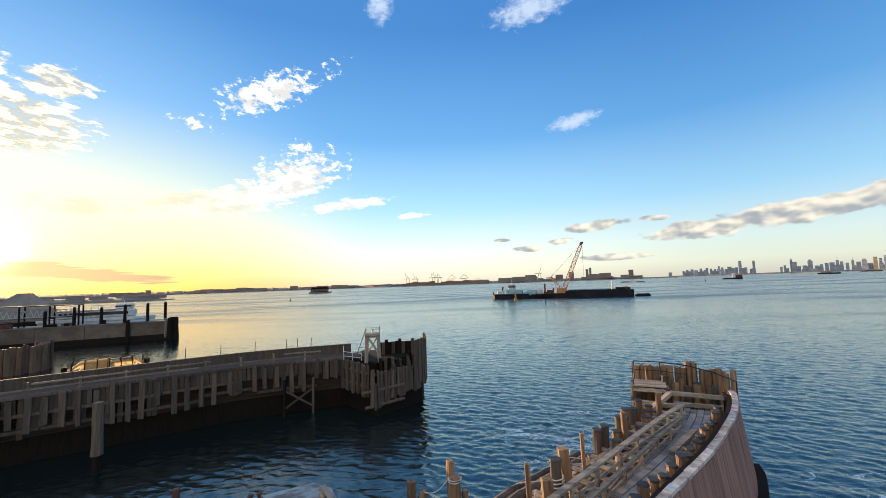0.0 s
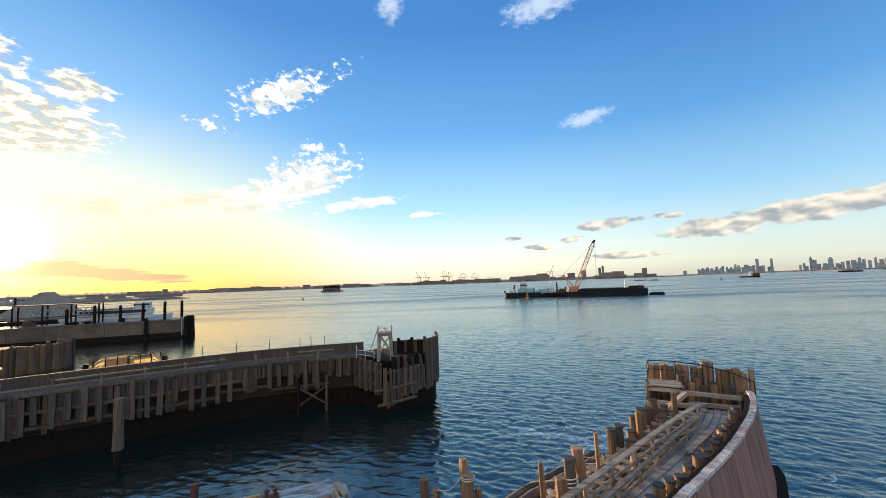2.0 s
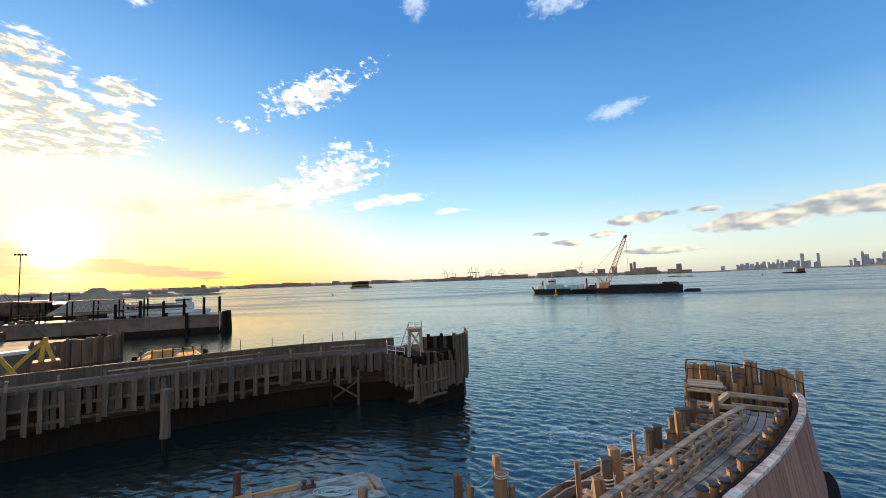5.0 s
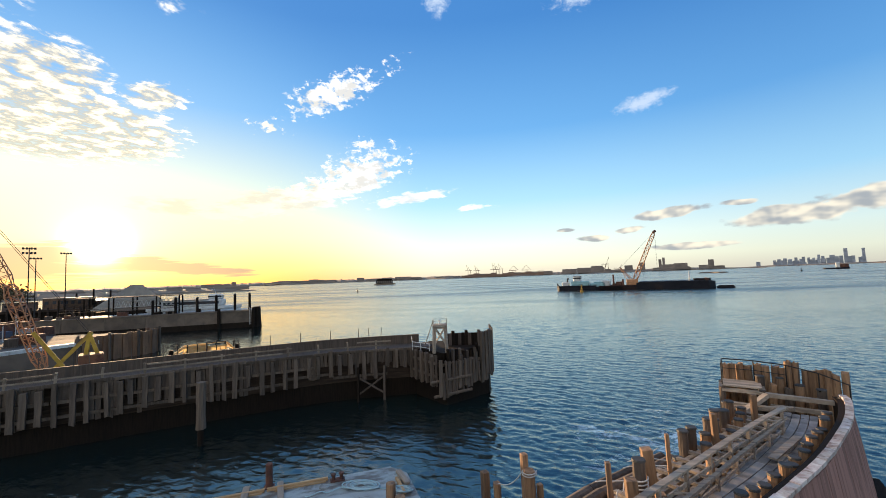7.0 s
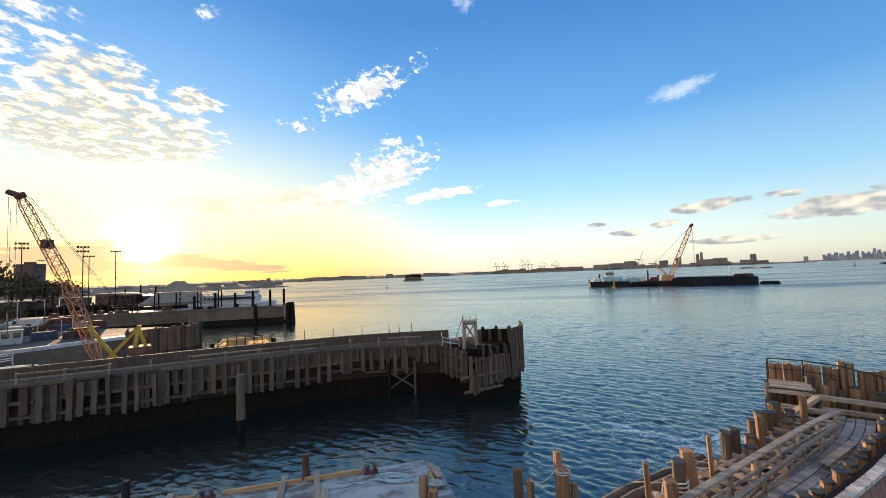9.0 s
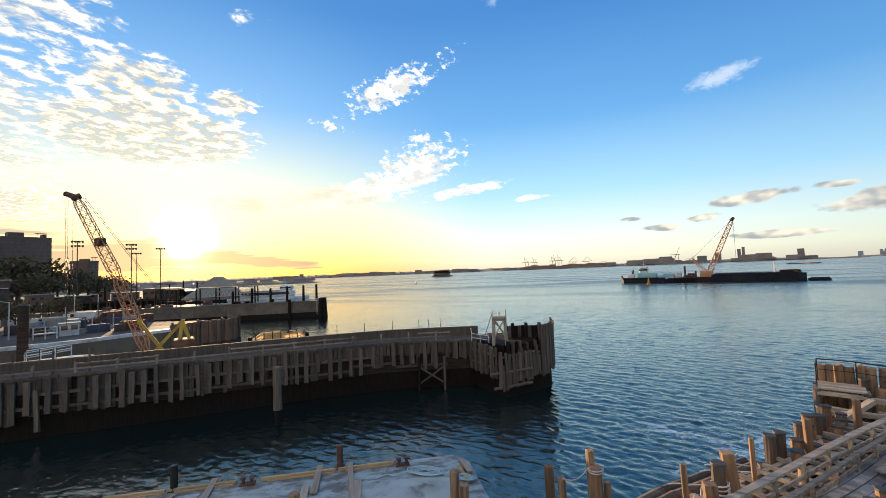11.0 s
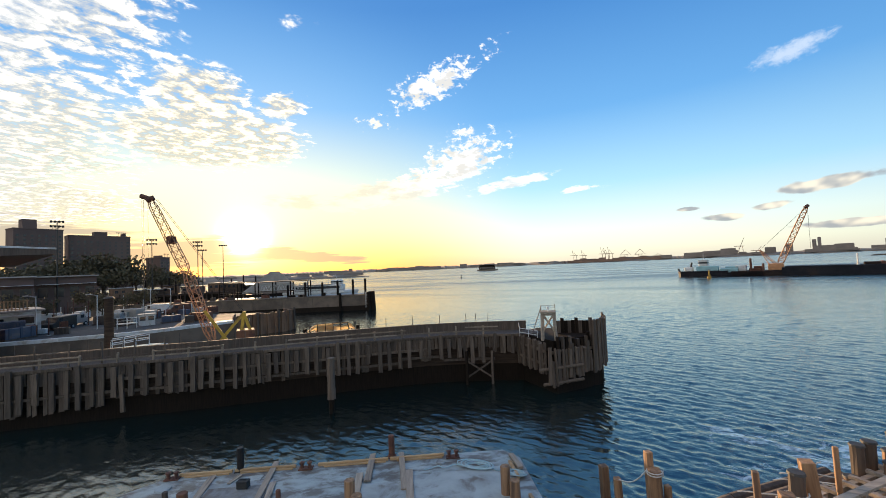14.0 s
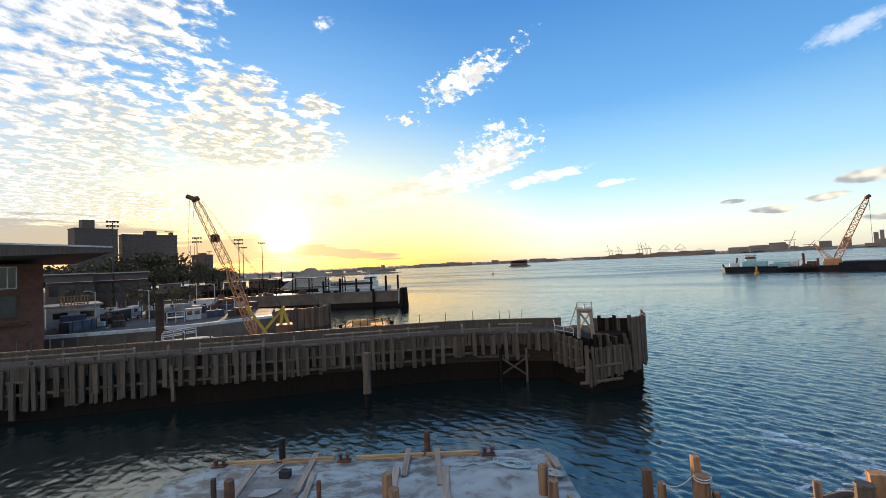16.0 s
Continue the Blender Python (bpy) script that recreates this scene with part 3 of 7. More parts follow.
def build_pier():
    rng = random.Random(11)
    L = FACE.length
    pier = thing("timber_pier", ORIGIN, "weathered grey timber ferry rack with broken fender piles standing in water", "pier")
    # besides being wet, the core is painted dark for shade below the deck
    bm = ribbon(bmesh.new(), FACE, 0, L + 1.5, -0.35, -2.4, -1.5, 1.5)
    part("core", bm, "wet", pier, "dark wet and shaded crib wall below the planking")
    # crib darker than the boards, shade of the open gaps in its colour
    bm = ribbon(bmesh.new(), FACE, 0, L + 1.5, -0.3, -2.38, 1.5, 3.9)
    part("crib_wall", bm, "crib", pier, "dark brown crib timbers behind the planking")
    bm = ribbon(bmesh.new(), FACE, 0, L + 1.5, 0.0, -2.5, 3.9, 4.05)
    part("deck", bm, "grey_wood", pier)
    part("back_curb", ribbon(bmesh.new(), FACE, 0, L + 0.6, -2.3, -2.52, 4.05, 4.85), "grey_wood", pier)
    # planking: the upper courses close-boarded, the lower ones open between the posts
    boards = {}
    for k, (w, mat) in enumerate([(0.30, "grey_wood"), (0.25, "fender"), (0.34, "grey_wood"), (0.27, "grey_wood")]):
        for h in (1.0, 1.4, 1.9, 2.4, 3.0):
            boards[k, h] = board_mesh("board", w, 0.09, h, mat, 10 * k + int(h * 10), 0.10)
    s = 0.0
    while s < L - 0.1:
        x, y, a = FACE.at(s, 0.0)
        foot = pier_foot(x) + rng.uniform(-0.12, 0.14)
        need = 4.0 - foot if rng.random() < 0.42 else 1.15
        h = min((1.0, 1.4, 1.9, 2.4, 3.0), key=lambda q: abs(q - need))
        if rng.random() > 0.05:
            piece("board", boards[rng.randrange(4), h], pier,
                  Matrix.Translation((x, y, 4.0 - h + rng.uniform(-0.1, 0.0))) @ Matrix.Rotation(a, 4, "Z") @ Matrix.Rotation(rng.gauss(0, 0.008), 4, "Y"))
        s += 0.315
    # fender posts outside it
    posts = {}
    for k in range(3):
        for h in (1.6, 2.2, 2.7, 3.2):
            posts[k, h] = board_mesh("fender_post", 0.25 + 0.04 * k, 0.22, h, ("fender", "grey_wood", "fender")[k], 200 + 10 * k + int(10 * h), 0.07, 0.02)
    s = 0.4
    while s < L - 0.3:
        x, y, a = FACE.at(s, 0.24)
        foot = pier_foot(x) + rng.uniform(-0.2, 0.12)
        need = 4.0 - foot + rng.choice((-0.6, -0.1, 0, 0, 0))
        h = min((1.6, 2.2, 2.7, 3.2), key=lambda q: abs(q - need))
        low = 0.9 if x < -30 and rng.random() < 0.16 else 0.0
        piece("fender_post", posts[rng.randrange(3), h], pier,
              Matrix.Translation((x, y, max(foot, 3.85 - h) - low)) @ Matrix.Rotation(a + rng.gauss(0, 0.08), 4, "Z") @ Matrix.Rotation(rng.gauss(0, 0.014), 4, "Y"))
        s += rng.choice((0.55, 0.7, 0.78, 0.85, 0.95, 1.05))
    # walers in lengths
    for z, t in ((3.95, 0.2), (2.85, 0.2), (1.95, 0.2)):
        s = 0.0
        while s < L - 1:
            e = min(s + rng.uniform(3.2, 5.0), L)
            x = FACE.at((s + e) / 2)[0]
            zz = max(z, pier_foot(x) + 0.1) + rng.uniform(-0.05, 0.05)
            if z > 3.5 or rng.random() > 0.22:
                part("waler", ribbon(bmesh.new(), FACE, s, e - 0.06, 0.05, 0.19, zz, zz + t), "fender", pier)
            s = e
    # front handrail of timber and stanchions on the curb behind
    post = board_mesh("rail_post", 0.13, 0.13, 0.85, "rail_wood", 31, 0.03)
    s = 0.8
    while s < L - 2.0:
        x, y, a = FACE.at(s, -0.12)
        piece("rail_post", post, pier, Matrix.Translation((x, y, 4.0)) @ Matrix.Rotation(a, 4, "Z") @ Matrix.Rotation(rng.gauss(0, 0.03), 4, "Y"))
        s += 2.35
    for z in (4.36, 4.68):
        s = 0.6
        while s < L - 2.5:
            e = min(s + rng.uniform(4.2, 5.2), L - 2.0)
            if not (z > 4.6 and rng.random() < 0.25):
                part("rail", ribbon(bmesh.new(), FACE, s, e - 0.03, -0.05, 0.0, z, z + 0.10), "rail_wood", pier)
            s = e
    bm = bmesh.new()
    rod(bm, (0, 0, 0), (0, 0, 1.35), 0.028)
    stan = mesh_of(bm, "stanchion", "grey_wood")
    s = 1.5
    while s < L - 0.8:
        x, y, a = FACE.at(s, -2.41)
        piece("stanchion", stan, pier, Matrix.Translation((x, y, 4.3)) @ Matrix.Rotation(rng.gauss(0, 0.05), 4, "Y"))
        s += rng.choice((1.9, 2.3, 2.3, 3.0, 0.9))
    # wire fence along the landward part
    fence = board_mesh("fence_post", 0.10, 0.10, 1.75, "fender", 33, 0.02)
    s = 1.0
    while FACE.at(s)[0] < -31:
        x, y, a = FACE.at(s, -0.3)
        piece("fence_post", fence, pier, Matrix.Translation((x, y, 3.95)) @ Matrix.Rotation(a, 4, "Z") @ Matrix.Rotation(rng.gauss(0, 0.025), 4, "Y"))
        s += 2.05
    for z in (4.55, 5.05):
        bm = bmesh.new()
        ribbon(bm, FACE, 1.0, s - 2.05, -0.24, -0.27, z, z + 0.045)
        part("fence_wire", bm, "fender", pier)
    # diagonal braces in the broken bay
    bm = bmesh.new()
    x0, y0, _ = FACE.at(L - 4.8, 0.35)
    x1, y1, _ = FACE.at(L - 2.6, 0.35)
    rod(bm, (x0, y0, 0.55), (x1, y1, 1.95), 0.09, 0.06, flat=True)
    part("brace", bm, "grey_wood", pier)
    bm = bmesh.new()
    rod(bm, (x0, y0 - 0.13, 1.95), (x1, y1 - 0.13, 0.5), 0.09, 0.06, flat=True)
    part("brace", bm, "grey_wood", pier)
    for xx, yy in ((x0, y0), (x1, y1)):
        bm = bmesh.new()
        rod(bm, (xx, yy - 0.28, -0.5), (xx + 0.05, yy - 0.28, 2.8), 0.09, 0.09, flat=True)
        part("brace_post", bm, "grey_wood" if xx == x1 else "wet", pier)
    # short pale hand rail by the lookout
    bm = bmesh.new()
    for z in (4.25, 4.6):
        rod(bm, (-8.5, 34.5, z), (-6.9, 33.9, z - 0.12), 0.026, seg=6)
    for q in (0.0, 0.5, 1.0):
        rod(bm, (-8.5 + 1.6 * q, 34.5 - 0.6 * q, 3.9), (-8.5 + 1.6 * q, 34.5 - 0.6 * q, 4.62 - 0.12 * q), 0.026, seg=6)
    rod(bm, (-8.5, 34.5, 4.6), (-8.75, 35.4, 4.9), 0.026, seg=6)
    part("hand_rail", bm, "white", pier, "short pale pipe hand rail")
    return pier


def build_nose():
    rng = random.Random(5)
    nose = thing("pier_end_dolphin", ORIGIN, "pier end dolphin of close-set timber piles, black wet foot", "pier")
    # core and deck near-black: shade behind the slats is painted in
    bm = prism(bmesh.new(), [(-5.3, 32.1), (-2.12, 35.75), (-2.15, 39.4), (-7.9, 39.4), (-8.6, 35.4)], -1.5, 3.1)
    part("core", bm, "wet", nose, "dark wet and shaded crib wall below the planking")
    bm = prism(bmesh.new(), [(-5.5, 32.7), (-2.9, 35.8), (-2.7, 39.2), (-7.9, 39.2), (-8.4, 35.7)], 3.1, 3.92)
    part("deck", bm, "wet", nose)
    for k in range(int(NOSE.length / 0.30)):
        s = k * 0.30
        x, y, a = NOSE.at(s, rng.uniform(-0.05, 0.05))
        t = min(1.0, s / 5.5)
        foot = 0.75 + 0.9 * t + rng.uniform(-0.28, 0.2)
        tall = s > 4.05
        top = rng.uniform(5.22, 5.38) if tall else 3.45 + 0.2 * t + rng.uniform(-0.3, 0.25)
        if k % 4 == 1 and not tall:
            top -= rng.uniform(0.3, 0.9)
        if tall or k % 3 == 0:
            me = board_mesh("slat", 0.27, 0.16, top - foot, ("fender", "grey_wood")[k % 2], 300 + k, 0.08, 0.02)
        else:
            me = pile_mesh("slat", top - foot, rng.uniform(0.10, 0.145), ("fender", "grey_wood", "fender")[k % 3], 300 + k, 9, 0.08)
        piece("slat", me, nose, Matrix.Translation((x, y, foot)) @ Matrix.Rotation(a, 4, "Z") @ Matrix.Rotation(rng.gauss(0, 0.02), 4, "Y"))
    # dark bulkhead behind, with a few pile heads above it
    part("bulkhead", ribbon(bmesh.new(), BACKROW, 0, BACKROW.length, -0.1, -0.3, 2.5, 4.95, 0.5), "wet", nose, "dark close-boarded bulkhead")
    for k in range(int(BACKROW.length / 0.30) + 1):
        x, y, a = BACKROW.at(k * 0.30)
        top = 4.97 + rng.uniform(-0.05, 0.05) + (0.26 if k % 4 == 2 else 0.0)
        me = board_mesh("bulkhead_board", 0.285, 0.10, top - 2.5, ("wet", "grey_wood", "wet")[k % 3], 400 + k, 0.03)
        piece("bulkhead_board", me, nose, Matrix.Translation((x, y, 2.5)) @ Matrix.Rotation(a, 4, "Z"))
    # two log ends that stick out at the near corner, and walers
    for z, d in ((1.95, 0.9), (0.85, 0.6)):
        bm = bmesh.new()
        rod(bm, (-5.7 - d * 0.8, 31.7 - d * 0.35, z - 0.05), (-3.4, 33.3, z + 0.12), 0.12)
        part("log", bm, "fender", nose)
    for z in (3.0, 1.9):
        part("waler", ribbon(bmesh.new(), NOSE, 0.2, 6.0, -0.32, -0.16, z, z + 0.2), "fender", nose)
    side = Track([(-8.5, 35.0), (-7.2, 33.5), (-5.9, 31.9)])
    s, k = 0.1, 0
    while s < side.length:
        x, y, a = side.at(s, 0.12 if k % 3 else 0.3)
        foot = 1.62 - 0.15 * (s / side.length) + rng.uniform(-0.12, 0.12)
        me = board_mesh("board", 0.28, 0.10 if k % 3 else 0.22, 3.9 + rng.uniform(-0.1, 0.1) - foot, "fender" if k % 3 == 0 else "grey_wood", 500 + k, 0.06)
        piece("board", me, nose, Matrix.Translation((x, y, foot)) @ Matrix.Rotation(a + rng.gauss(0, 0.05), 4, "Z"))
        s += 0.30
        k += 1
    for z in (3.2, 2.2):
        part("waler", ribbon(bmesh.new(), side, 0.1, side.length, 0.28, 0.16, z, z + 0.18), "fender", nose)
    inner = Track([(-5.3, 32.6), (-3.5, 34.4), (-2.5, 36.0)])
    s = 0.2
    while s < inner.length:
        x, y, a = inner.at(s, rng.uniform(-0.2, 0.2))
        me = pile_mesh("round_post", 1.1 + rng.uniform(-0.3, 0.25), 0.15, "grey_wood" if k % 2 else "wet", 540 + k, 9, 0.05)
        piece("round_post", me, nose, Matrix.Translation((x, y, 3.0)) @ Matrix.Rotation(rng.gauss(0, 0.03), 4, "Y"))
        s += 0.42
        k += 1
    return nose


def build_tower():
    t = thing("lookout_frame", pose(-5.85, 33.3, 3.92, 0, 0, 8), "small timber lookout frame with cross braces and pipe rails", "platform")
    legs = [(-0.55, -0.5), (0.55, -0.5), (0.55, 0.5), (-0.55, 0.5)]
    for x, y in legs:
        bm = bmesh.new()
        rod(bm, (x, y, 0), (x * 0.86, y * 0.86, 3.0), 0.10, 0.10, flat=True)
        part("leg", bm, "plank", t)
    part("platform", box(bmesh.new(), 0, 0, 2.98, 1.25, 1.25, 0.16, bev=0.01), "plank", t)
    for y in (-0.5, 0.5):
        for sx in (-1, 1):
            bm = bmesh.new()
            rod(bm, (-0.5 * sx, y * 0.92, 0.9 + 0.02 * sx), (0.48 * sx, y * 0.9 + 0.05 * sx, 2.85), 0.06, 0.04, flat=True)
            part("brace", bm, "plank", t)
    part("crossbeam", box(bmesh.new(), 0, -0.48, 2.72, 1.2, 0.14, 0.22), "plank", t)
    for x, y in ((-0.58, -0.58), (0.58, -0.58), (0.58, 0.58), (-0.58, 0.58)):
        bm = bmesh.new()
        rod(bm, (x, y, 3.1), (x, y, 3.85 if x > 0 else 3.75), 0.025)
        part("rail_post", bm, "plank", t)
    bm = bmesh.new()
    for z in (3.42, 3.68):
        for a, b in (((-0.58, -0.58, z), (-0.58, 0.58, z)), ((0.58, -0.58, z), (0.58, 0.58, z)), ((-0.58, 0.58, z), (0.58, 0.58, z))):
            rod(bm, a, b, 0.018)
    part("rail", bm, "plank", t)
    bm = bmesh.new()
    rod(bm, (0.0, 0.1, 3.1), (0.0, 0.1, 3.45), 0.07)
    rod(bm, (0.0, 0.1, 3.45), (0.0, 0.1, 3.6), 0.11)
    part("lantern", bm, "white", t)
    bm = bmesh.new()
    for y in (-0.2, 0.2):
        rod(bm, (-1.35, y, 0.8), (-0.62, y, 3.4), 0.03)
    for k in range(9):
        q = k / 9
        rod(bm, (-1.3 + 0.68 * q, -0.2, 0.95 + 2.3 * q), (-1.3 + 0.68 * q, 0.2, 0.95 + 2.3 * q), 0.018)
    part("ladder", bm, "grey_wood", t)
    t.scale = (0.95, 0.95, 0.72)
    return t


build_pier()
build_nose()
build_tower()


def build_lone_pile():
    t = thing("mooring_pile", pose(-19.9, 23.8, -1.2), "lone grey timber mooring pile, worn thin at the waterline", "pile")
    part("foot", pile_mesh("foot", 2.35, 0.20, "wet", 71, 12, 0.06), "wet", t, "black wet foot")
    ob = part("shaft", pile_mesh("shaft", 2.9, 0.27, "fender", 72, 14, 0.03), "fender", t)
    ob.location = (0, 0, 2.2)
    return t


build_lone_pile()



# ---------------------------------------------------------------- deck barge moored below
BARGE = Matrix.Translation((-13.3, 15.5, 0)) @ Matrix.Rotation(atan2(8.0, 15.6), 4, "Z")
DECK = 1.2


def build_deck_barge():
    rng = random.Random(8)
    b = thing("deck_barge", BARGE, "flat grey work barge with scuffed steel deck and timber edging", "barge")
    L, W, c = 8.4, 12.0, 1.5
    out = [(-L + c, 0), (-L, -c), (-L, -W), (L + 0.2, -W), (L + 0.2, -0.9), (L - 0.4, 0)]
    part("hull", prism(bmesh.new(), out, -0.8, 1.12), "rust", b, "rusted hull side")
    part("deck", prism(bmesh.new(), [(x * 1.005, y + 0.03) for x, y in out], 1.12, DECK), "deckplate", b)
    # overlapping deck sheets, each a little proud
    for k in range(16):
        w, h = rng.uniform(1.6, 3.4), rng.uniform(1.2, 2.2)
        x, y = rng.uniform(-6.2, 6.0), -rng.uniform(1.2, 6.5)
        part("deck_sheet", box(bmesh.new(), x, y, DECK, w, h, 0.004 + 0.002 * k), ("deck_brown", "deck_blue", "deckplate")[k % 3], b)
    part("cleared_patch", prism(bmesh.new(), [(1.6, -2.2), (1.6, -7.0), (7.7, -7.0), (7.9, -1.9), (4.6, -1.7), (4.2, -2.2)], DECK, DECK + 0.045), "concrete", b, "pale dusty patch")
    # timber edging along the outer side
    for s, e, o in ((-6.7, -4.4, 0), (-4.3, -1.6, 0.02), (-0.6, 2.6, 0), (2.7, 5.2, 0.01)):
        part("edge_timber", box(bmesh.new(), (s + e) / 2, -0.16 + o, DECK, e - s, 0.13, 0.13, rng.uniform(-0.006, 0.006), bev=0.012), "new_wood", b, "yellow pine edging")
        part("edge_board", box(bmesh.new(), (s + e) / 2 + 0.1, -0.31 + o, DECK, e - s - 0.4, 0.07, 0.06, 0), "new_wood", b)
    for x, y0, y1 in ((8.1, -1.3, -2.7), (8.25, -4.0, -6.0)):
        part("edge_timber", box(bmesh.new(), x, (y0 + y1) / 2, DECK, 0.13, y0 - y1, 0.12, 0.03, bev=0.012), "new_wood", b)
    for x in (-6.9, -1.1, 5.6):
        bm = bmesh.new()
        box(bm, 0, 0, 0, 0.62, 0.34, 0.05)
        for sx in (-0.17, 0.17):
            rod(bm, (sx, 0, 0.05), (sx, 0, 0.26), 0.075, seg=12)
            rod(bm, (sx, 0, 0.26), (sx, 0, 0.31), 0.12, 0.11, seg=12)
        ob = part("bollard", bm, "rust", b, "rusted double bollard")
        ob.location = (x, -0.35, DECK)
    for x, y, r in ((-6.8, -1.2, 0.33), (5.0, -0.75, 0.2), (6.0, -1.1, 0.24)):
        bm = bmesh.new()
        bmesh.ops.create_cone(bm, cap_ends=True, segments=20, radius1=r, radius2=r * 0.92, depth=0.05)
        ob = part("hatch_cover", bm, "concrete", b, "round hatch cover")
        ob.location = (x, y, DECK + 0.025)
    # upright pipe stubs
    inv = BARGE.inverted()
    for wx, wy, r, h, mat, two in ((-16.92, 13.58, 0.15, 1.05, "black", 0), (-10.94, 16.93, 0.15, 1.0, "rust", 0), (-15.63, 10.0, 0.19, 1.1, "rust", 0),
                                   (-16.28, 9.8, 0.10, 1.12, "grey_wood", 0), (-12.35, 11.3, 0.09, 1.1, "rust", 0), (-10.26, 12.7, 0.20, 1.1, "brown_wood", 1),
                                   (-5.04, 15.5, 0.19, 1.1, "brown_wood", 1)):
        q = inv @ Vector((wx, wy, 0))
        bm = bmesh.new()
        rod(bm, (0, 0, 0), (0, 0, h), r, r * 0.96, seg=14)
        box(bm, 0, 0, 0, r * 2.8, r * 2.8, 0.03)
        if two:
            rod(bm, (0.28, -0.30, 0), (0.28, -0.30, h * 0.62), r * 1.1, r, seg=14)
        bmesh.ops.bevel(bm, geom=[e for e in bm.edges if e.calc_length() < r * 0.6 and abs(e.verts[0].co.z - h) < 0.01 and abs(e.verts[1].co.z - h) < 0.01], offset=0.02, segments=1, affect="EDGES")
        ob = part("deck_post", bm, mat, b, "rust-brown upright deck post")
        ob.location = (q.x, q.y, DECK)
    return b


build_deck_barge()


def build_loose_planks():
    rows = ((-15.85, 14.67, -14.04, 11.78, 0.26, 0.07, 0), (-14.56, 13.21, -13.3, 11.4, 0.24, 0.06, 0), (-17.65, 12.76, -16.1, 10.4, 0.30, 0.05, 0),
            (-11.84, 16.7, -10.72, 14.52, 0.28, 0.08, 0), (-10.61, 17.25, -8.93, 14.46, 0.25, 0.07, 0), (-9.47, 15.9, -8.2, 13.6, 0.30, 0.06, 0),
            (-11.42, 15.01, -10.4, 13.2, 0.30, 0.05, 0), (-16.51, 13.22, -16.36, 12.48, 0.16, 0.05, 1), (-5.6, 18.6, -4.9, 17.5, 0.24, 0.12, 1))
    for k, (x0, y0, x1, y1, w, t, short) in enumerate(rows):
        d = Vector((x1 - x0, y1 - y0, 0))
        bm = bmesh.new()
        box(bm, 0, 0, 0, d.length, w, t, bev=0.01)
        me = mesh_of(bm, "plank", "plank")
        ob = new("loose_plank", me)
        z = DECK + (0.047 if x0 > -10.7 or k in (3, 6) else 0.035)
        ob.matrix_basis = Matrix.Translation(((x0 + x1) / 2, (y0 + y1) / 2, z)) @ Matrix.Rotation(atan2(d.y, d.x), 4, "Z")
        tagged(ob, "short grey timber offcut lying on the barge deck" if short else "long grey plank lying loose on the barge deck", "plank", "loose planks")


build_loose_planks()


def rope_mesh(name, pts, r, mat):
    cu = bpy.data.curves.new(name, "CURVE")
    cu.dimensions, cu.bevel_depth, cu.bevel_resolution = "3D", r, 2
    sp = cu.splines.new("POLY")
    sp.points.add(len(pts) - 1)
    for q, p in zip(sp.points, pts):
        q.co = (*p, 1)
    ob = bpy.data.objects.new(name, cu)
    me = bpy.data.meshes.new_from_object(ob)
    bpy.data.objects.remove(ob)
    me.materials.append(M[mat])
    return me


def build_ropes():
    rng = random.Random(2)
    for cx, cy, n, rad in ((-6.75, 17.15, 5, 0.55), (-4.95, 17.0, 4, 0.3)):
        pts = []
        for k in range(n * 26):
            a = 2 * pi * k / 26
            rr = rad * (0.55 + 0.45 * (k / (n * 26))) * (1 + 0.18 * sin(a * 0.77 + k * 0.05))
            pts.append((cx + rr * 1.5 * cos(a) + 0.1 * sin(k * 0.21), cy + rr * 0.75 * sin(a) + 0.05 * cos(k * 0.3), DECK + 0.08 + 0.012 * (k // 26) + 0.008 * rng.random()))
        if n == 5:
            for k in range(16):
                pts.append((cx - 0.8 - 0.09 * k, cy - 0.15 - 0.05 * k + 0.12 * sin(k * 0.8), DECK + 0.07))
        else:
            for k in range(14):
                pts.append((cx - 0.4 - 0.12 * k, cy + 0.03 * k + 0.06 * sin(k), DECK + 0.07))
        tagged(new("rope_coil", rope_mesh("rope_coil", pts, 0.025, "rope")), "pale blue rope lying coiled on the barge deck", "rope", "rope coils")
    t = thing("tool_box", pose(-15.5, 12.5, DECK + 0.035, 0, 0, 20), "small black tool box on the barge deck", "box")
    part("body", box(bmesh.new(), 0, 0, 0, 0.46, 0.30, 0.24, bev=0.02), "rubber", t)
    part("lid", box(bmesh.new(), 0, 0, 0.245, 0.48, 0.32, 0.06, bev=0.015), "rubber", t)
    bm = bmesh.new()
    rod(bm, (-0.1, 0, 0.305), (-0.1, 0, 0.35), 0.012)
    rod(bm, (0.1, 0, 0.305), (0.1, 0, 0.35), 0.012)
    rod(bm, (-0.11, 0, 0.35), (0.11, 0, 0.35), 0.014)
    part("handle", bm, "black", t)
    bm = bmesh.new()
    vs = [bm.verts.new((x, y, 0.0 + 0.02 * ((i * 7) % 3))) for i, (x, y) in enumerate([(-0.6, -0.25), (0.1, -0.4), (0.55, -0.1), (0.6, 0.3), (-0.1, 0.22), (-0.5, 0.15)])]
    bm.faces.new(vs)
    bmesh.ops.solidify(bm, geom=bm.faces[:], thickness=0.02)
    ob = new("torn_sheet", mesh_of(bm, "torn_sheet", "white"))
    ob.matrix_basis = pose(-15.3, 11.3, DECK + 0.05, 0, 0, 25)
    tagged(ob, "torn white sheet lying on the barge deck", "sheet")


build_ropes()

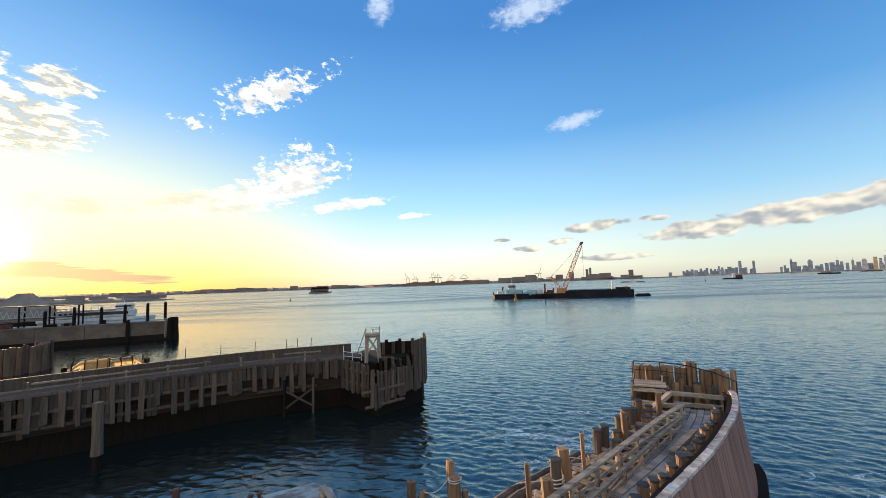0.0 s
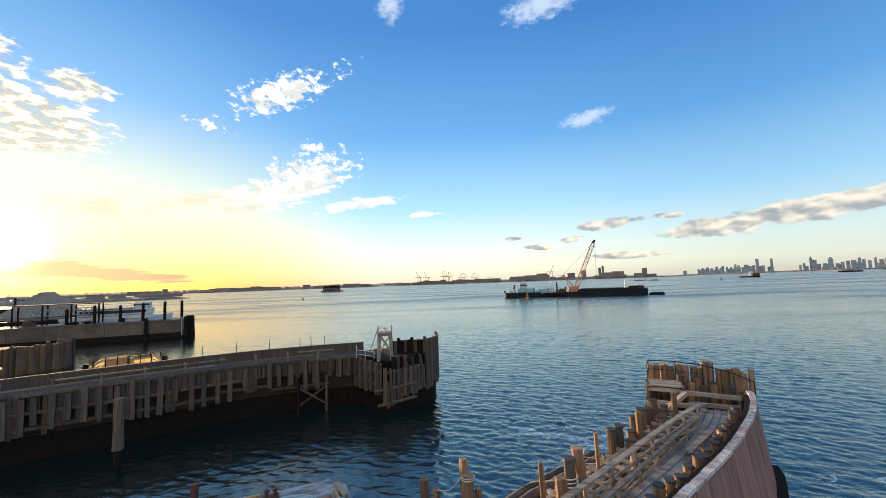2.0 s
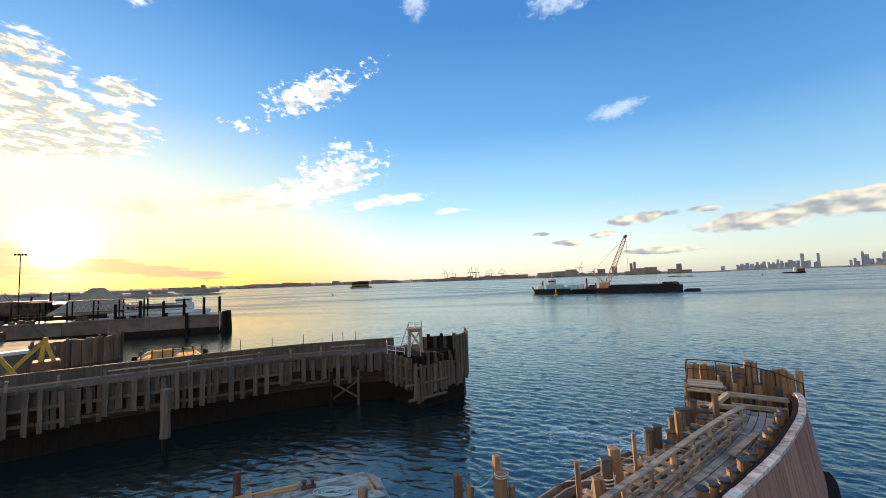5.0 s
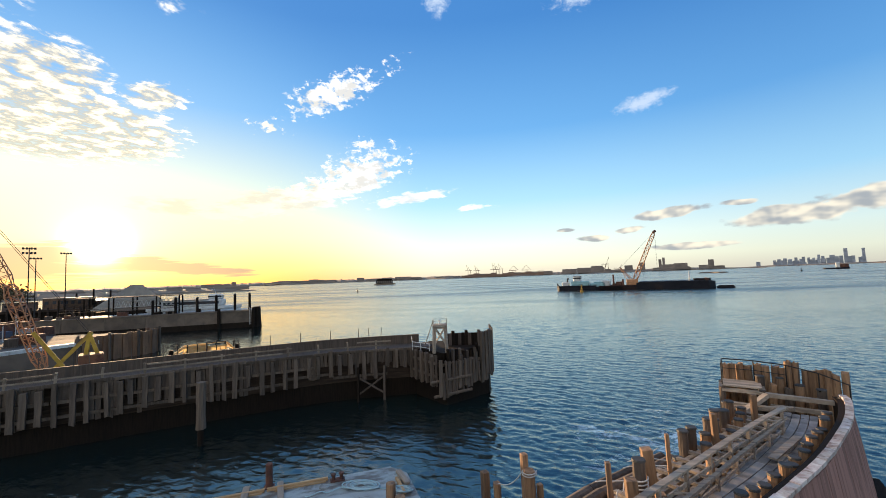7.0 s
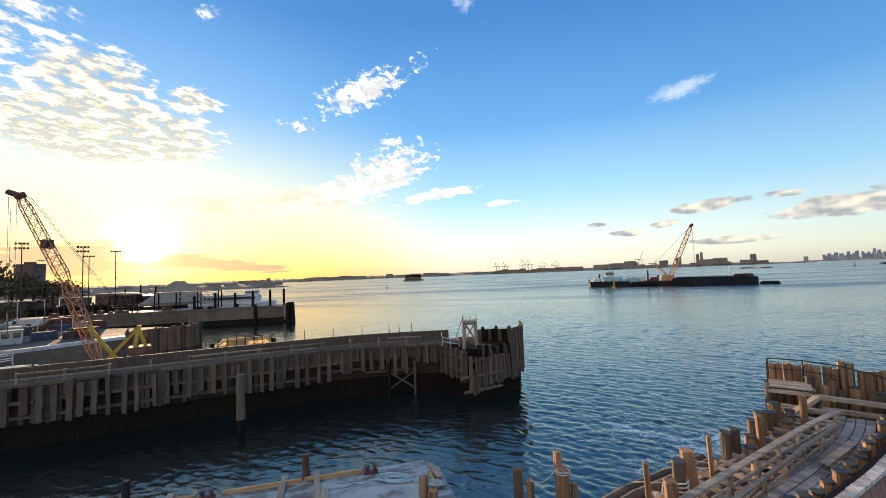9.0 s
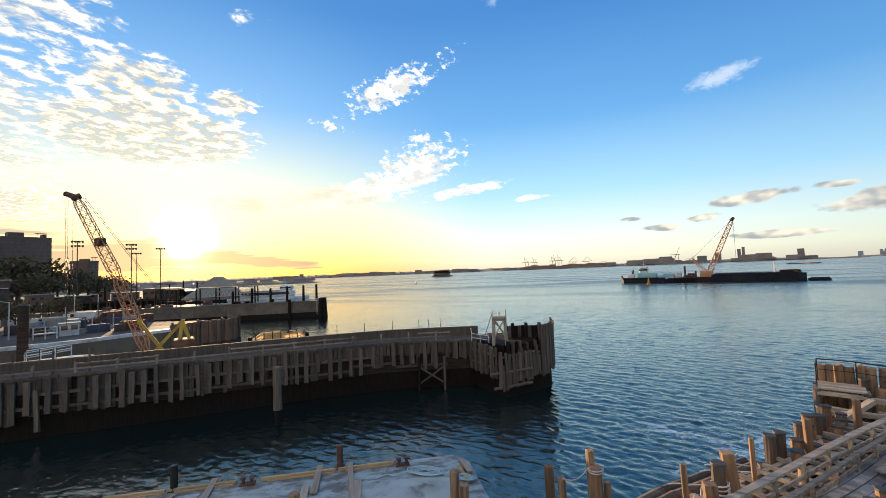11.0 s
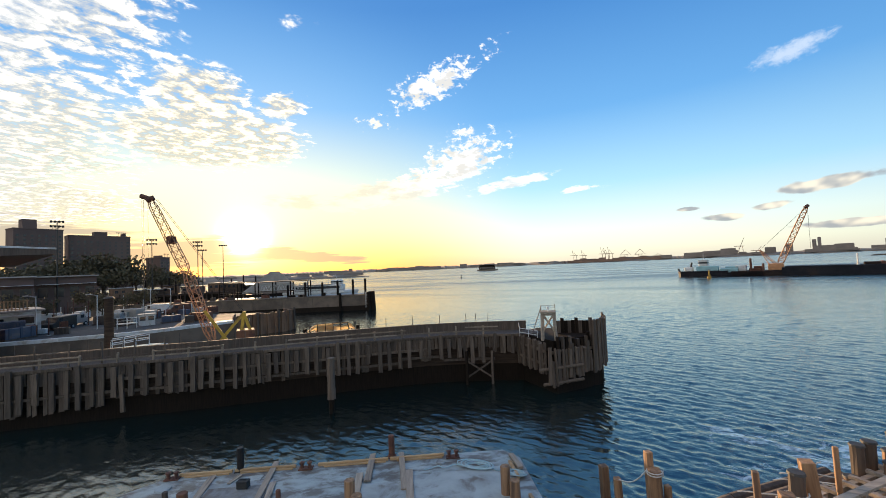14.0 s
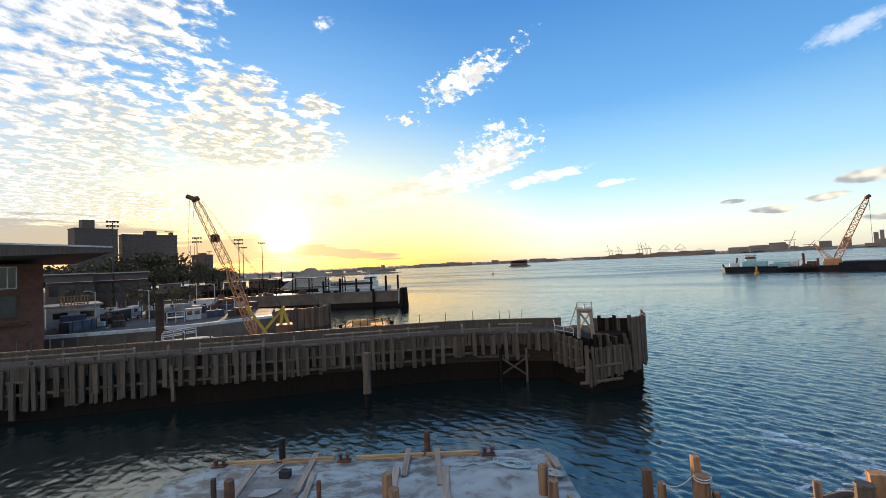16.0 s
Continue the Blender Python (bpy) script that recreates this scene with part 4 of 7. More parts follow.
# ---------------------------------------------------------------- curved ferry rack
RIM = Track([(-1.0, 5.4), (2.6, 8.6), (5.9, 11.6), (8.95, 14.35), (11.0, 16.45), (12.9, 18.6), (14.4, 20.7), (14.75, 21.5)])
LEFT = Track([(-0.4, 10.6), (2.4, 13.6), (4.6, 15.6), (6.8, 17.5), (8.9, 20.0), (10.4, 22.6)])
ARC = Track([(11.3, 24.7), (12.4, 24.5), (13.5, 23.9), (14.4, 23.4), (15.1, 22.9), (15.6, 22.2)])
ARC_IN = Track([(11.9, 23.9), (12.8, 23.4), (13.7, 22.7), (14.4, 21.9), (14.6, 21.1)])


def capped_pile(parent, x, y, z0, z1, r, mat, seed, cap=True, lean=(0, 0), ragged=0.02):
    m = Matrix.Translation((x, y, z0)) @ Matrix.Rotation(lean[0], 4, "X") @ Matrix.Rotation(lean[1], 4, "Y")
    ob = piece("round_post", pile_mesh("round_post", z1 - z0, r, mat, seed, 12, ragged), parent, m)
    if cap:
        bm = bmesh.new()
        bmesh.ops.create_cone(bm, cap_ends=True, segments=12, radius1=r * 1.12, radius2=r * 1.0, depth=0.06, matrix=Matrix.Translation((0, 0, z1 - z0 + 0.035)))
        part("cap", bm, "pile_cap", ob, "dark pile cap")
    return ob


def build_rack():
    rng = random.Random(21)
    L = RIM.length
    r = thing("ferry_rack", ORIGIN, "curved timber ferry rack with faded red outer planking and cut piles", "pier")
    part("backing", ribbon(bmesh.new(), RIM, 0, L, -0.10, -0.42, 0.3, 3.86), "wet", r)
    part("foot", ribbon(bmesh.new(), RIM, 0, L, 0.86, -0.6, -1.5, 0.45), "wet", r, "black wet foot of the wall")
    # cribwork colour carries the shade under the rack deck
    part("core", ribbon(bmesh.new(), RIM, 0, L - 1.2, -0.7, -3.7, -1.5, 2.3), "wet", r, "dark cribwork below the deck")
    # outer planking: close upright boards
    meshes = [board_mesh("facing_board", 0.335, 0.10, 3.42, "pink", 600 + k, 0.03, 0.003) for k in range(6)]
    s = 0.17
    while s < L:
        x, y, a = RIM.at(s, 0.42 + rng.uniform(-0.003, 0.003))
        piece("facing_board", meshes[rng.randrange(6)], r, Matrix.Translation((x, y, 0.42 + rng.uniform(-0.03, 0.03))) @ Matrix.Rotation(a, 4, "Z") @ Matrix.Rotation(radians(-7.5), 4, "X"))
        s += 0.338
    s = 0.0
    while s < L:
        e = min(s + rng.uniform(0.35, 0.9), L)
        z = 3.86 + rng.uniform(-0.015, 0.02)
        part("cap_timber", ribbon(bmesh.new(), RIM, s + 0.01, e - 0.01, 0.05, -0.20, z, z + 0.12, 0.5), "capstone", r)
        s = e
    # row of cut piles inside the wall
    s, k = 3.2, 0
    while s < L - 2.2:
        x, y, a = RIM.at(s, -0.78 + rng.uniform(-0.06, 0.06))
        capped_pile(r, x, y, 2.2, 3.72 + rng.uniform(-0.12, 0.12), 0.165, "brown_wood", 700 + k)
        s += rng.uniform(0.62, 0.8)
        k += 1
    # deck of long boards
    for o in (-1.12, -1.42, -1.72, -2.02):
        s = 1.5 + rng.uniform(0, 2)
        while s < L - 1.4:
            e = min(s + rng.uniform(3.2, 4.8), L - 1.0)
            z = 3.02 + rng.uniform(-0.012, 0.012)
            part("deck_board", ribbon(bmesh.new(), RIM, s, e - 0.03, o, o - 0.27, z, z + 0.07, 0.8), "grey_deck", r)
            s = e
    # open frame beside the deck: stringers, joists, braces and handrail
    for o, z, w in ((-2.36, 2.86, 0.16), (-3.5, 2.86, 0.16), (-2.95, 2.8, 0.14)):
        s = 2.0
        while s < L - 3.0:
            e = min(s + rng.uniform(4.0, 5.5), L - 2.4)
            part("stringer", ribbon(bmesh.new(), RIM, s, e - 0.02, o, o - w, z, z + 0.26, 0.8), "plank", r)
            s = e
    s = 2.4
    while s < L - 2.6:
        x0, y0, a = RIM.at(s, -2.2)
        x1, y1, _ = RIM.at(s + rng.uniform(-0.1, 0.1), -3.75)
        bm = bmesh.new()
        rod(bm, (x0, y0, 3.17), (x1, y1, 3.17), 0.07, 0.05, flat=True)
        part("joist", bm, "plank", r)
        s += rng.uniform(0.62, 0.95)
    HAND = Track([(-0.6, 8.2), (2.73, 11.54), (5.56, 14.3), (8.4, 17.05), (11.08, 19.45)])
    LOW = Track([(0.6, 8.9), (4.18, 12.47), (7.5, 15.85), (10.84, 19.2)])
    for tr, z, w, t in ((HAND, 4.02, 0.20, 0.07), (HAND, 3.55, 0.05, 0.12), (LOW, 3.55, 0.12, 0.09), (LOW, 3.2, 0.05, 0.10)):
        s = 0.0
        while s < tr.length - 0.2:
            e = min(s + rng.uniform(3.8, 5.0), tr.length)
            part("rail", ribbon(bmesh.new(), tr, s, e - 0.015, w / 2, -w / 2, z, z + t), "plank", r)
            s = e
    for tr, z in ((HAND, 4.02), (LOW, 3.55)):
        s = 0.9
        while s < tr.length:
            x, y, a = tr.at(s)
            bm = bmesh.new()
            box(bm, 0, 0, 0, 0.10, 0.10, z - 2.9)
            ob = part("rail_post", bm, "plank", r)
            ob.matrix_basis = Matrix.Translation((x, y, 2.9)) @ Matrix.Rotation(a, 4, "Z")
            s += 1.65
    s = 1.7
    while s < HAND.length:
        x, y, a = HAND.at(s)
        x1, y1, _ = LOW.at(s * LOW.length / HAND.length)
        bm = bmesh.new()
        rod(bm, (x, y, 3.62), (x1, y1, 3.5), 0.045, 0.03, flat=True)
        part("tie", bm, "plank", r)
        s += 1.65
    # tall leaning posts
    for x, y, z1, hw, lx, ly, mat in ((4.85, 15.0, 4.5, 0.06, 0.01, -0.02, "brown_wood"), (4.25, 14.2, 4.35, 0.16, 0.02, -0.10, "brown_wood"),
                                      (2.55, 13.2, 4.3, 0.075, 0.0, -0.03, "brown_wood"), (7.45, 17.4, 4.4, 0.10, 0.0, -0.03, "brown_wood"),
                                      (10.05, 19.8, 4.45, 0.10, 0.0, 0.0, "brown_wood"), (3.0, 12.2, 4.3, 0.15, 0.0, -0.05, "brown_wood"),
                                      (3.85, 12.7, 3.7, 0.13, 0.0, -0.04, "brown_wood"), (6.0, 14.9, 3.7, 0.10, 0.02, 0.0, "brown_wood")):
        bm = bmesh.new()
        box(bm, 0, 0, 0, 2 * hw, 2 * hw, z1 - 2.2, bev=0.015)
        ob = part("post", bm, mat, r, "tall upright timber post")
        ob.matrix_basis = Matrix.Translation((x - ly * -2.1, y, 2.2)) @ Matrix.Rotation(lx, 4, "X") @ Matrix.Rotation(ly, 4, "Y")
    # row of piles along the left side, singly and in pairs
    s, k = 4.4, 0
    while s < LEFT.length - 1.2:
        x, y, a = LEFT.at(s, rng.uniform(-0.15, 0.15))
        near = s < 9.0
        if not near or rng.random() < 0.5:
            capped_pile(r, x, y, -1.2, (3.0 if near else 3.75) + rng.uniform(-0.25, 0.15), 0.19, "grey_wood" if k % 3 else "brown_wood", 800 + k)
            if not near:
                x, y, a = LEFT.at(s + 0.2, 0.55)
                capped_pile(r, x, y, -1.2, 3.4 + rng.uniform(-0.4, 0.2), 0.18, "brown_wood", 850 + k)
        s += rng.uniform(0.55, 0.75)
        k += 1
    # heavy edge logs on the left
    for o, z, rr in ((-0.95, 2.7, 0.2), (-0.52, 2.74, 0.21), (-0.08, 2.72, 0.2), (0.36, 2.7, 0.2), (0.78, 2.72, 0.18)):
        for s, e in ((0.5, 4.6), (4.65, 8.9)):
            bm = bmesh.new()
            x0, y0, _ = LEFT.at(s, o)
            x1, y1, _ = LEFT.at(e, o)
            rod(bm, (x0, y0, z), (x1, y1, z + rng.uniform(-0.05, 0.05)), rr, rr * 0.93, 10)
            part("edge_log", bm, "grey_wood", r)
    # far end: ring of tall piles, inner row, timbers
    s, k = 0.0, 0
    while s < ARC.length:
        x, y, a = ARC.at(s)
        top = 4.72 + rng.uniform(-0.12, 0.08) + (0.35 if 2.75 < s < 3.2 else 0)
        capped_pile(r, x, y, -1.2, top, rng.uniform(0.15, 0.2), "brown_wood", 900 + k, cap=False, lean=(rng.gauss(0, 0.012), rng.gauss(0, 0.02)), ragged=0.07)
        s += 0.31
        k += 1
    s = 0.2
    while s < ARC_IN.length:
        x, y, a = ARC_IN.at(s)
        capped_pile(r, x, y, 1.0, 4.3 - 0.14 * s + rng.uniform(-0.45, 0.25), rng.uniform(0.15, 0.2), "brown_wood" if k % 3 else "grey_wood", 900 + k, cap=k % 2 == 0, lean=(rng.gauss(0, 0.03), rng.gauss(0, 0.03)), ragged=0.06)
        s += 0.4
        k += 1
    for a, b, t in (((11.9, 22.3, 3.75), (14.5, 21.3, 3.62), 0.12), ((12.0, 22.1, 3.25), (14.0, 21.2, 3.22), 0.11), ((10.6, 22.6, 3.2), (12.2, 21.6, 3.2), 0.13),
                    ((9.2, 20.9, 2.6), (11.8, 22.0, 3.8), 0.12), ((9.4, 20.5, 2.4), (11.5, 20.3, 2.5), 0.15), ((10.4, 22.4, 3.1), (12.3, 20.9, 3.5), 0.10)):
        bm = bmesh.new()
        rod(bm, a, b, t, t * 0.8, flat=True)
        part("timber", bm, "plank", r)
    # landing with a black pipe rail
    c = [(10.4, 23.15), (11.9, 22.45), (12.5, 23.7), (11.0, 24.4)]
    for k in range(5):
        t0, t1 = k / 5 + 0.008, (k + 1) / 5 - 0.008
        q = [Vector(c[0]).lerp(Vector(c[3]), t) for t in (t0, t1)] + [Vector(c[1]).lerp(Vector(c[2]), t) for t in (t1, t0)]
        part("landing_board", prism(bmesh.new(), [tuple(v) for v in (q[0], q[3], q[2], q[1])], 3.94, 4.02), "plank", r)
    for (ax, ay), (bx, by) in zip(c, c[1:] + c[:1]):
        bm = bmesh.new()
        rod(bm, (ax, ay, 3.78), (bx, by, 3.78), 0.14, 0.07, flat=True)
        part("landing_beam", bm, "plank", r)
    for x, y in c:
        bm = bmesh.new()
        rod(bm, (x, y, 0.0), (x, y, 3.9), 0.15)
        part("landing_leg", bm, "grey_wood", r)
    rail = [(10.45, 23.2), (11.05, 24.35), (12.4, 24.0), (13.6, 23.45), (14.6, 22.75), (15.3, 21.9)]
    top = [5.08, 5.08, 5.02, 4.9, 4.65, 4.3]
    bm = bmesh.new()
    for (ax, ay), (bx, by), za, zb in zip(rail, rail[1:], top, top[1:]):
        rod(bm, (ax, ay, za), (bx, by, zb), 0.03)
    part("pipe_rail", bm, "black", r, "black steel pipe rail")
    for (ax, ay), (bx, by), za, zb in zip(rail[:3], rail[1:], top, top[1:]):
        part("lower_rail", rod(bmesh.new(), (ax, ay, za - 0.5), (bx, by, zb - 0.5), 0.02), "black", r)
    for (x, y), z in zip(rail, top):
        bm = bmesh.new()
        rod(bm, (x, y, 3.6), (x, y, z), 0.03)
        part("rail_stanchion", bm, "black", r)
    # mooring gear by the edge
    bm = bmesh.new()
    box(bm, 0, 0, 0, 0.9, 0.42, 0.34, bev=0.02)
    ob = part("chock", bm, "new_wood", r, "yellow timber chock")
    ob.matrix_basis = pose(2.9, 12.75, 3.05, 0, 0, 20)
    pts = [(2.6 + 0.06 * k, 13.1 + 0.09 * k + 0.1 * sin(k * 1.1), 3.3 + 0.12 * abs(sin(k * 0.7))) for k in range(40)]
    part("lashing", rope_mesh("lashing", pts, 0.018, "line"), "line", r, "pale mooring line")
    for k in range(4):
        pts = [(3.45 + 0.24 * cos(a * pi / 8), 13.7 + 0.24 * sin(a * pi / 8), 3.15 + 0.12 * k + 0.01 * a) for a in range(17)]
        part("lashing", rope_mesh("lashing", pts, 0.022, "line"), "line", r)
    capped_pile(r, 3.45, 13.7, 1.5, 4.15, 0.19, "grey_wood", 990)
    # loose ends of line over the edge logs
    for s0, q, seed in ((6.3, 1.5, 1), (6.9, 1.1, 2), (7.6, 1.3, 3), (4.9, 0.9, 4)):
        pts = []
        for k in range(22):
            t = k / 21
            x, y, a = LEFT.at(s0 + q * t + 0.08 * sin(7 * t + seed), -1.0 + 1.5 * t + 0.12 * sin(5 * t + 2 * seed))
            pts.append((x, y, 2.96 + 0.07 * sin(pi * t) + 0.03 * sin(11 * t)))
        part("loose_line", rope_mesh("loose_line", pts, 0.022, "line"), "line", r)
    # split planks lying across the open frame and by the landing
    for k, (ax, ay, bx, by, z) in enumerate(((7.6, 17.0, 9.9, 18.3, 3.27), (8.6, 16.2, 10.7, 18.2, 3.27), (5.0, 13.6, 6.4, 15.2, 3.26), (9.6, 19.1, 10.6, 21.6, 3.0))):
        bm = bmesh.new()
        rod(bm, (ax, ay, z), (bx, by, z + 0.03), 0.13, 0.03, flat=True)
        part("loose_board", bm, "plank", r)
    # under the landing: cross frames in the dark
    for k, (ax, ay, bx, by, z0, z1) in enumerate(((10.4, 23.1, 11.9, 22.4, 2.2, 3.5), (10.4, 23.1, 11.9, 22.4, 1.2, 1.3), (11.9, 22.4, 12.5, 23.6, 3.4, 2.1), (9.6, 21.4, 10.9, 21.1, 3.1, 3.15))):
        bm = bmesh.new()
        rod(bm, (ax, ay, z0), (bx, by, z1), 0.09, 0.07, flat=True)
        part("landing_brace", bm, "grey_wood", r)
    return r


M["grey_deck"] = surface("grey_deck_boards", (0.34, 0.32, 0.30), (0.23, 0.215, 0.205), 1.2, 0.8, stretch=(1.5, 1.5, 1), stain=(0.09, 0.08, 0.075), vary=0.3)
build_rack()


def build_stub_piles():
    for x, y, z1, w, sq in ((-1.45, 16.45, 2.42, 0.14, 1), (-1.0, 16.46, 2.0, 0.15, 0), (0.09, 16.5, 3.12, 0.12, 1), (0.24, 16.2, 2.62, 0.23, 0), (0.62, 16.3, 2.1, 0.10, 1)):
        if sq:
            bm = bmesh.new()
            box(bm, 0, 0, 0, 2 * w, 2 * w, z1 + 1.2, 0.3, bev=0.02)
            me = mesh_of(bm, "mooring_post", "brown_wood")
        else:
            me = pile_mesh("mooring_post", z1 + 1.2, w, "brown_wood", int(z1 * 100), 12, 0.03)
        ob = new("mooring_post", me)
        ob.matrix_basis = pose(x, y, -1.2, 0.5, -1.0, 12)
        tagged(ob, "brown square timber mooring post standing in water" if sq else "brown round timber mooring pile standing in water", "post", "mooring posts")
    pts = []
    for k in range(24):
        t = k / 23
        pts.append((0.05 - 1.05 * t, 16.38 - 0.02 * t, 2.62 - 0.62 * t - 0.28 * sin(pi * t)))
    for k in range(30):
        a = k / 29 * 4 * pi
        pts.insert(0, (0.2 + 0.26 * cos(a), 16.2 + 0.30 * sin(a), 2.42 + 0.006 * k))
    tagged(new("mooring_line", rope_mesh("mooring_line", pts, 0.022, "line")), "white mooring line tied between timber posts", "rope")


build_stub_piles()


# ---------------------------------------------------------------- quay and yard
def polar(az, r):
    return sin(radians(az)) * r, cos(radians(az)) * r


QUAY = 2.7
def build_land():
    out = [(-90, 8), (-76, 22.5), (-63.5, 34.7), (-59.8, 44), (-55.5, 57.0), (-66, 60), (-120, 48), (-135, 58), (-220, 105), (-500, 220), (-700, 200), (-700, -120), (-110, -40)]
    bm = prism(bmesh.new(), out, -2, QUAY)
    tagged(new("ground", mesh_of(bm, "ground", "asphalt")), "quayside yard of worn asphalt behind a sea wall", "ground", kind="structure")
    wall = Track([(-90, 8), (-76, 22.5), (-63.5, 34.7), (-59.8, 44), (-57.6, 50.0)])
    bm = ribbon(bmesh.new(), wall, 0, wall.length, 0.30, -0.5, -1.5, 2.55)
    w = tagged(new("sea_wall", mesh_of(bm, "sea_wall", "stone")), "concrete sea wall with a pale coping", "wall", kind="structure")
    rng = random.Random(1)
    s = 0.0
    while s < wall.length:
        e = min(s + 6.1, wall.length)
        part("coping", ribbon(bmesh.new(), wall, s + 0.02, e - 0.02, 0.36, -0.6, 2.55, 2.98), "white", w, "pale concrete coping")
        s = e
    # steel sheet piling round the quay head
    head = Track([(-58.3, 47.5), (-56.9, 52.5), (-55.3, 57.0), (-59.5, 59.5)])
    p = thing("sheet_piling", ORIGIN, "rusty brown sheet pile quay head with upright posts", "wall", kind="structure")
    s, k = 0.0, 0
    while s < head.length - 0.3:
        o = 0.25 if k % 2 else 0.0
        part("sheet_pile", ribbon(bmesh.new(), head, s, s + 0.62, o + 0.12, o - 0.2, -1.5, 3.55 + rng.uniform(-0.1, 0.1)), "sheet", p)
        if k % 6 == 0:
            x, y, a = head.at(s, 0.62)
            bm = bmesh.new()
            rod(bm, (x, y, -1.5), (x, y, 3.9), 0.17)
            part("fender_post", bm, "grey_wood", p)
        s += 0.62
        k += 1


M["sheet"] = surface("rusty_sheet_pile", (0.24, 0.13, 0.07), (0.15, 0.085, 0.05), 0.8, 0.8, stretch=(2, 2, 0.4), stain=(0.07, 0.045, 0.03))
# haze in front of far buildings is mixed into this base colour
M["haze"] = surface("hazy_far_buildings", (0.30, 0.24, 0.20), (0.22, 0.18, 0.155), 0.02, 0.9, bump=0, vary=0.25, grain=0.2)
build_land()


def lattice(bm, a, b, w0, w1, n, r):
    """A square lattice boom from a to b."""
    a, b = Vector(a), Vector(b)
    q = (b - a).to_track_quat("Z", "Y").to_matrix()
    ring = []
    for k in range(n + 1):
        t = k / n
        w = (w0 + (w1 - w0) * t) / 2 * (1.0 if 0 < k < n else 0.6)
        c = a.lerp(b, t)
        ring.append([c + q @ Vector((sx * w, sy * w, 0)) for sx, sy in ((-1, -1), (1, -1), (1, 1), (-1, 1))])
    for k in range(n):
        for i in range(4):
            rod(bm, ring[k][i], ring[k + 1][i], r, seg=5)
            rod(bm, ring[k][i], ring[k + 1][(i + 1) % 4], r * 0.6, seg=4)
            rod(bm, ring[k][i], ring[k][(i + 1) % 4], r * 0.6, seg=4)
    return bm


def build_yard_crane():
    c = thing("lattice_crane", ORIGIN, "yellow lattice boom crane on a float beside the quay", "crane")
    bm = prism(bmesh.new(), [(-46, 27.5), (-41, 28.5), (-36.2, 34.2), (-40, 37.8)], -0.6, 1.3)
    part("float", bm, "rust", c, "rusty steel float")
    foot, kink, tip = (-40.4, 30.2, 3.4), (-42.50, 28.95, 10.7), (-45.05, 26.9, 18.4)
    bm = bmesh.new()
    lattice(bm, foot, kink, 0.75, 0.85, 8, 0.05)
    part("boom_foot", bm, "orange", c)
    bm = bmesh.new()
    lattice(bm, kink, tip, 0.85, 0.65, 10, 0.042)
    part("boom", bm, "orange", c, "weathered orange lattice boom")
    bm = bmesh.new()
    rod(bm, (-45.3, 26.65, 18.4), (-44.8, 27.1, 18.7), 0.30, 0.28, 12)
    rod(bm, (-45.0, 26.9, 18.5), (-45.8, 26.4, 18.9), 0.26, 0.24, 12)
    part("sheave_head", bm, "rust", c)
    part("boom_stop", box(bmesh.new(), -43.65, 28.1, 13.8, 0.7, 0.7, 0.8, bev=0.06), "rust", c)
    for dx, z in ((-0.9, 9.0), (-0.6, 6.0), (0.1, 7.0)):
        bm = bmesh.new()
        rod(bm, (-45.25 + dx, 26.7, 18.5), (-45.25 + dx, 26.7, z), 0.02, seg=5)
        part("hoist_rope", bm, "black", c)
    bm = bmesh.new()
    for o in (0, 0.25):
        rod(bm, (-44.8 + o, 27.3, 18.5), (-38.5 + o, 32.5, 6.0), 0.02, seg=5)
    part("pendant", bm, "black", c)
    bm = bmesh.new()
    for (ax, ay, az_), (bx, by, bz_) in (((-40.2, 31.0, 3.3), (-38.5, 32.5, 6.0)), ((-37.9, 33.2, 3.2), (-38.5, 32.5, 6.0)), ((-39.6, 31.2, 3.3), (-40.8, 29.6, 6.6)), ((-38.8, 32.3, 3.2), (-38.45, 32.55, 6.2))):
        rod(bm, (ax, ay, az_), (bx, by, bz_), 0.17, 0.15, flat=True)
    part("gantry", bm, "yellow", c)
    m = Matrix.Translation((-39.3, 31.8, 0)) @ Matrix.Rotation(radians(50), 4, "Z")
    part("turntable", box(bmesh.new(), 0, 0, 2.4, 4.6, 2.6, 0.6, m=m, bev=0.08), "rust", c)
    part("engine_house", box(bmesh.new(), 1.2, 0.1, 3.3, 1.8, 2.0, 0.9, m=m, bev=0.08), "rust", c)
    bm = bmesh.new()
    for y in (-1.3, 1.3):
        box(bm, 0, y, 1.3, 4.4, 0.7, 0.95, m=m, bev=0.25)
    part("crawler_track", bm, "rubber", c)
    return c


build_yard_crane()


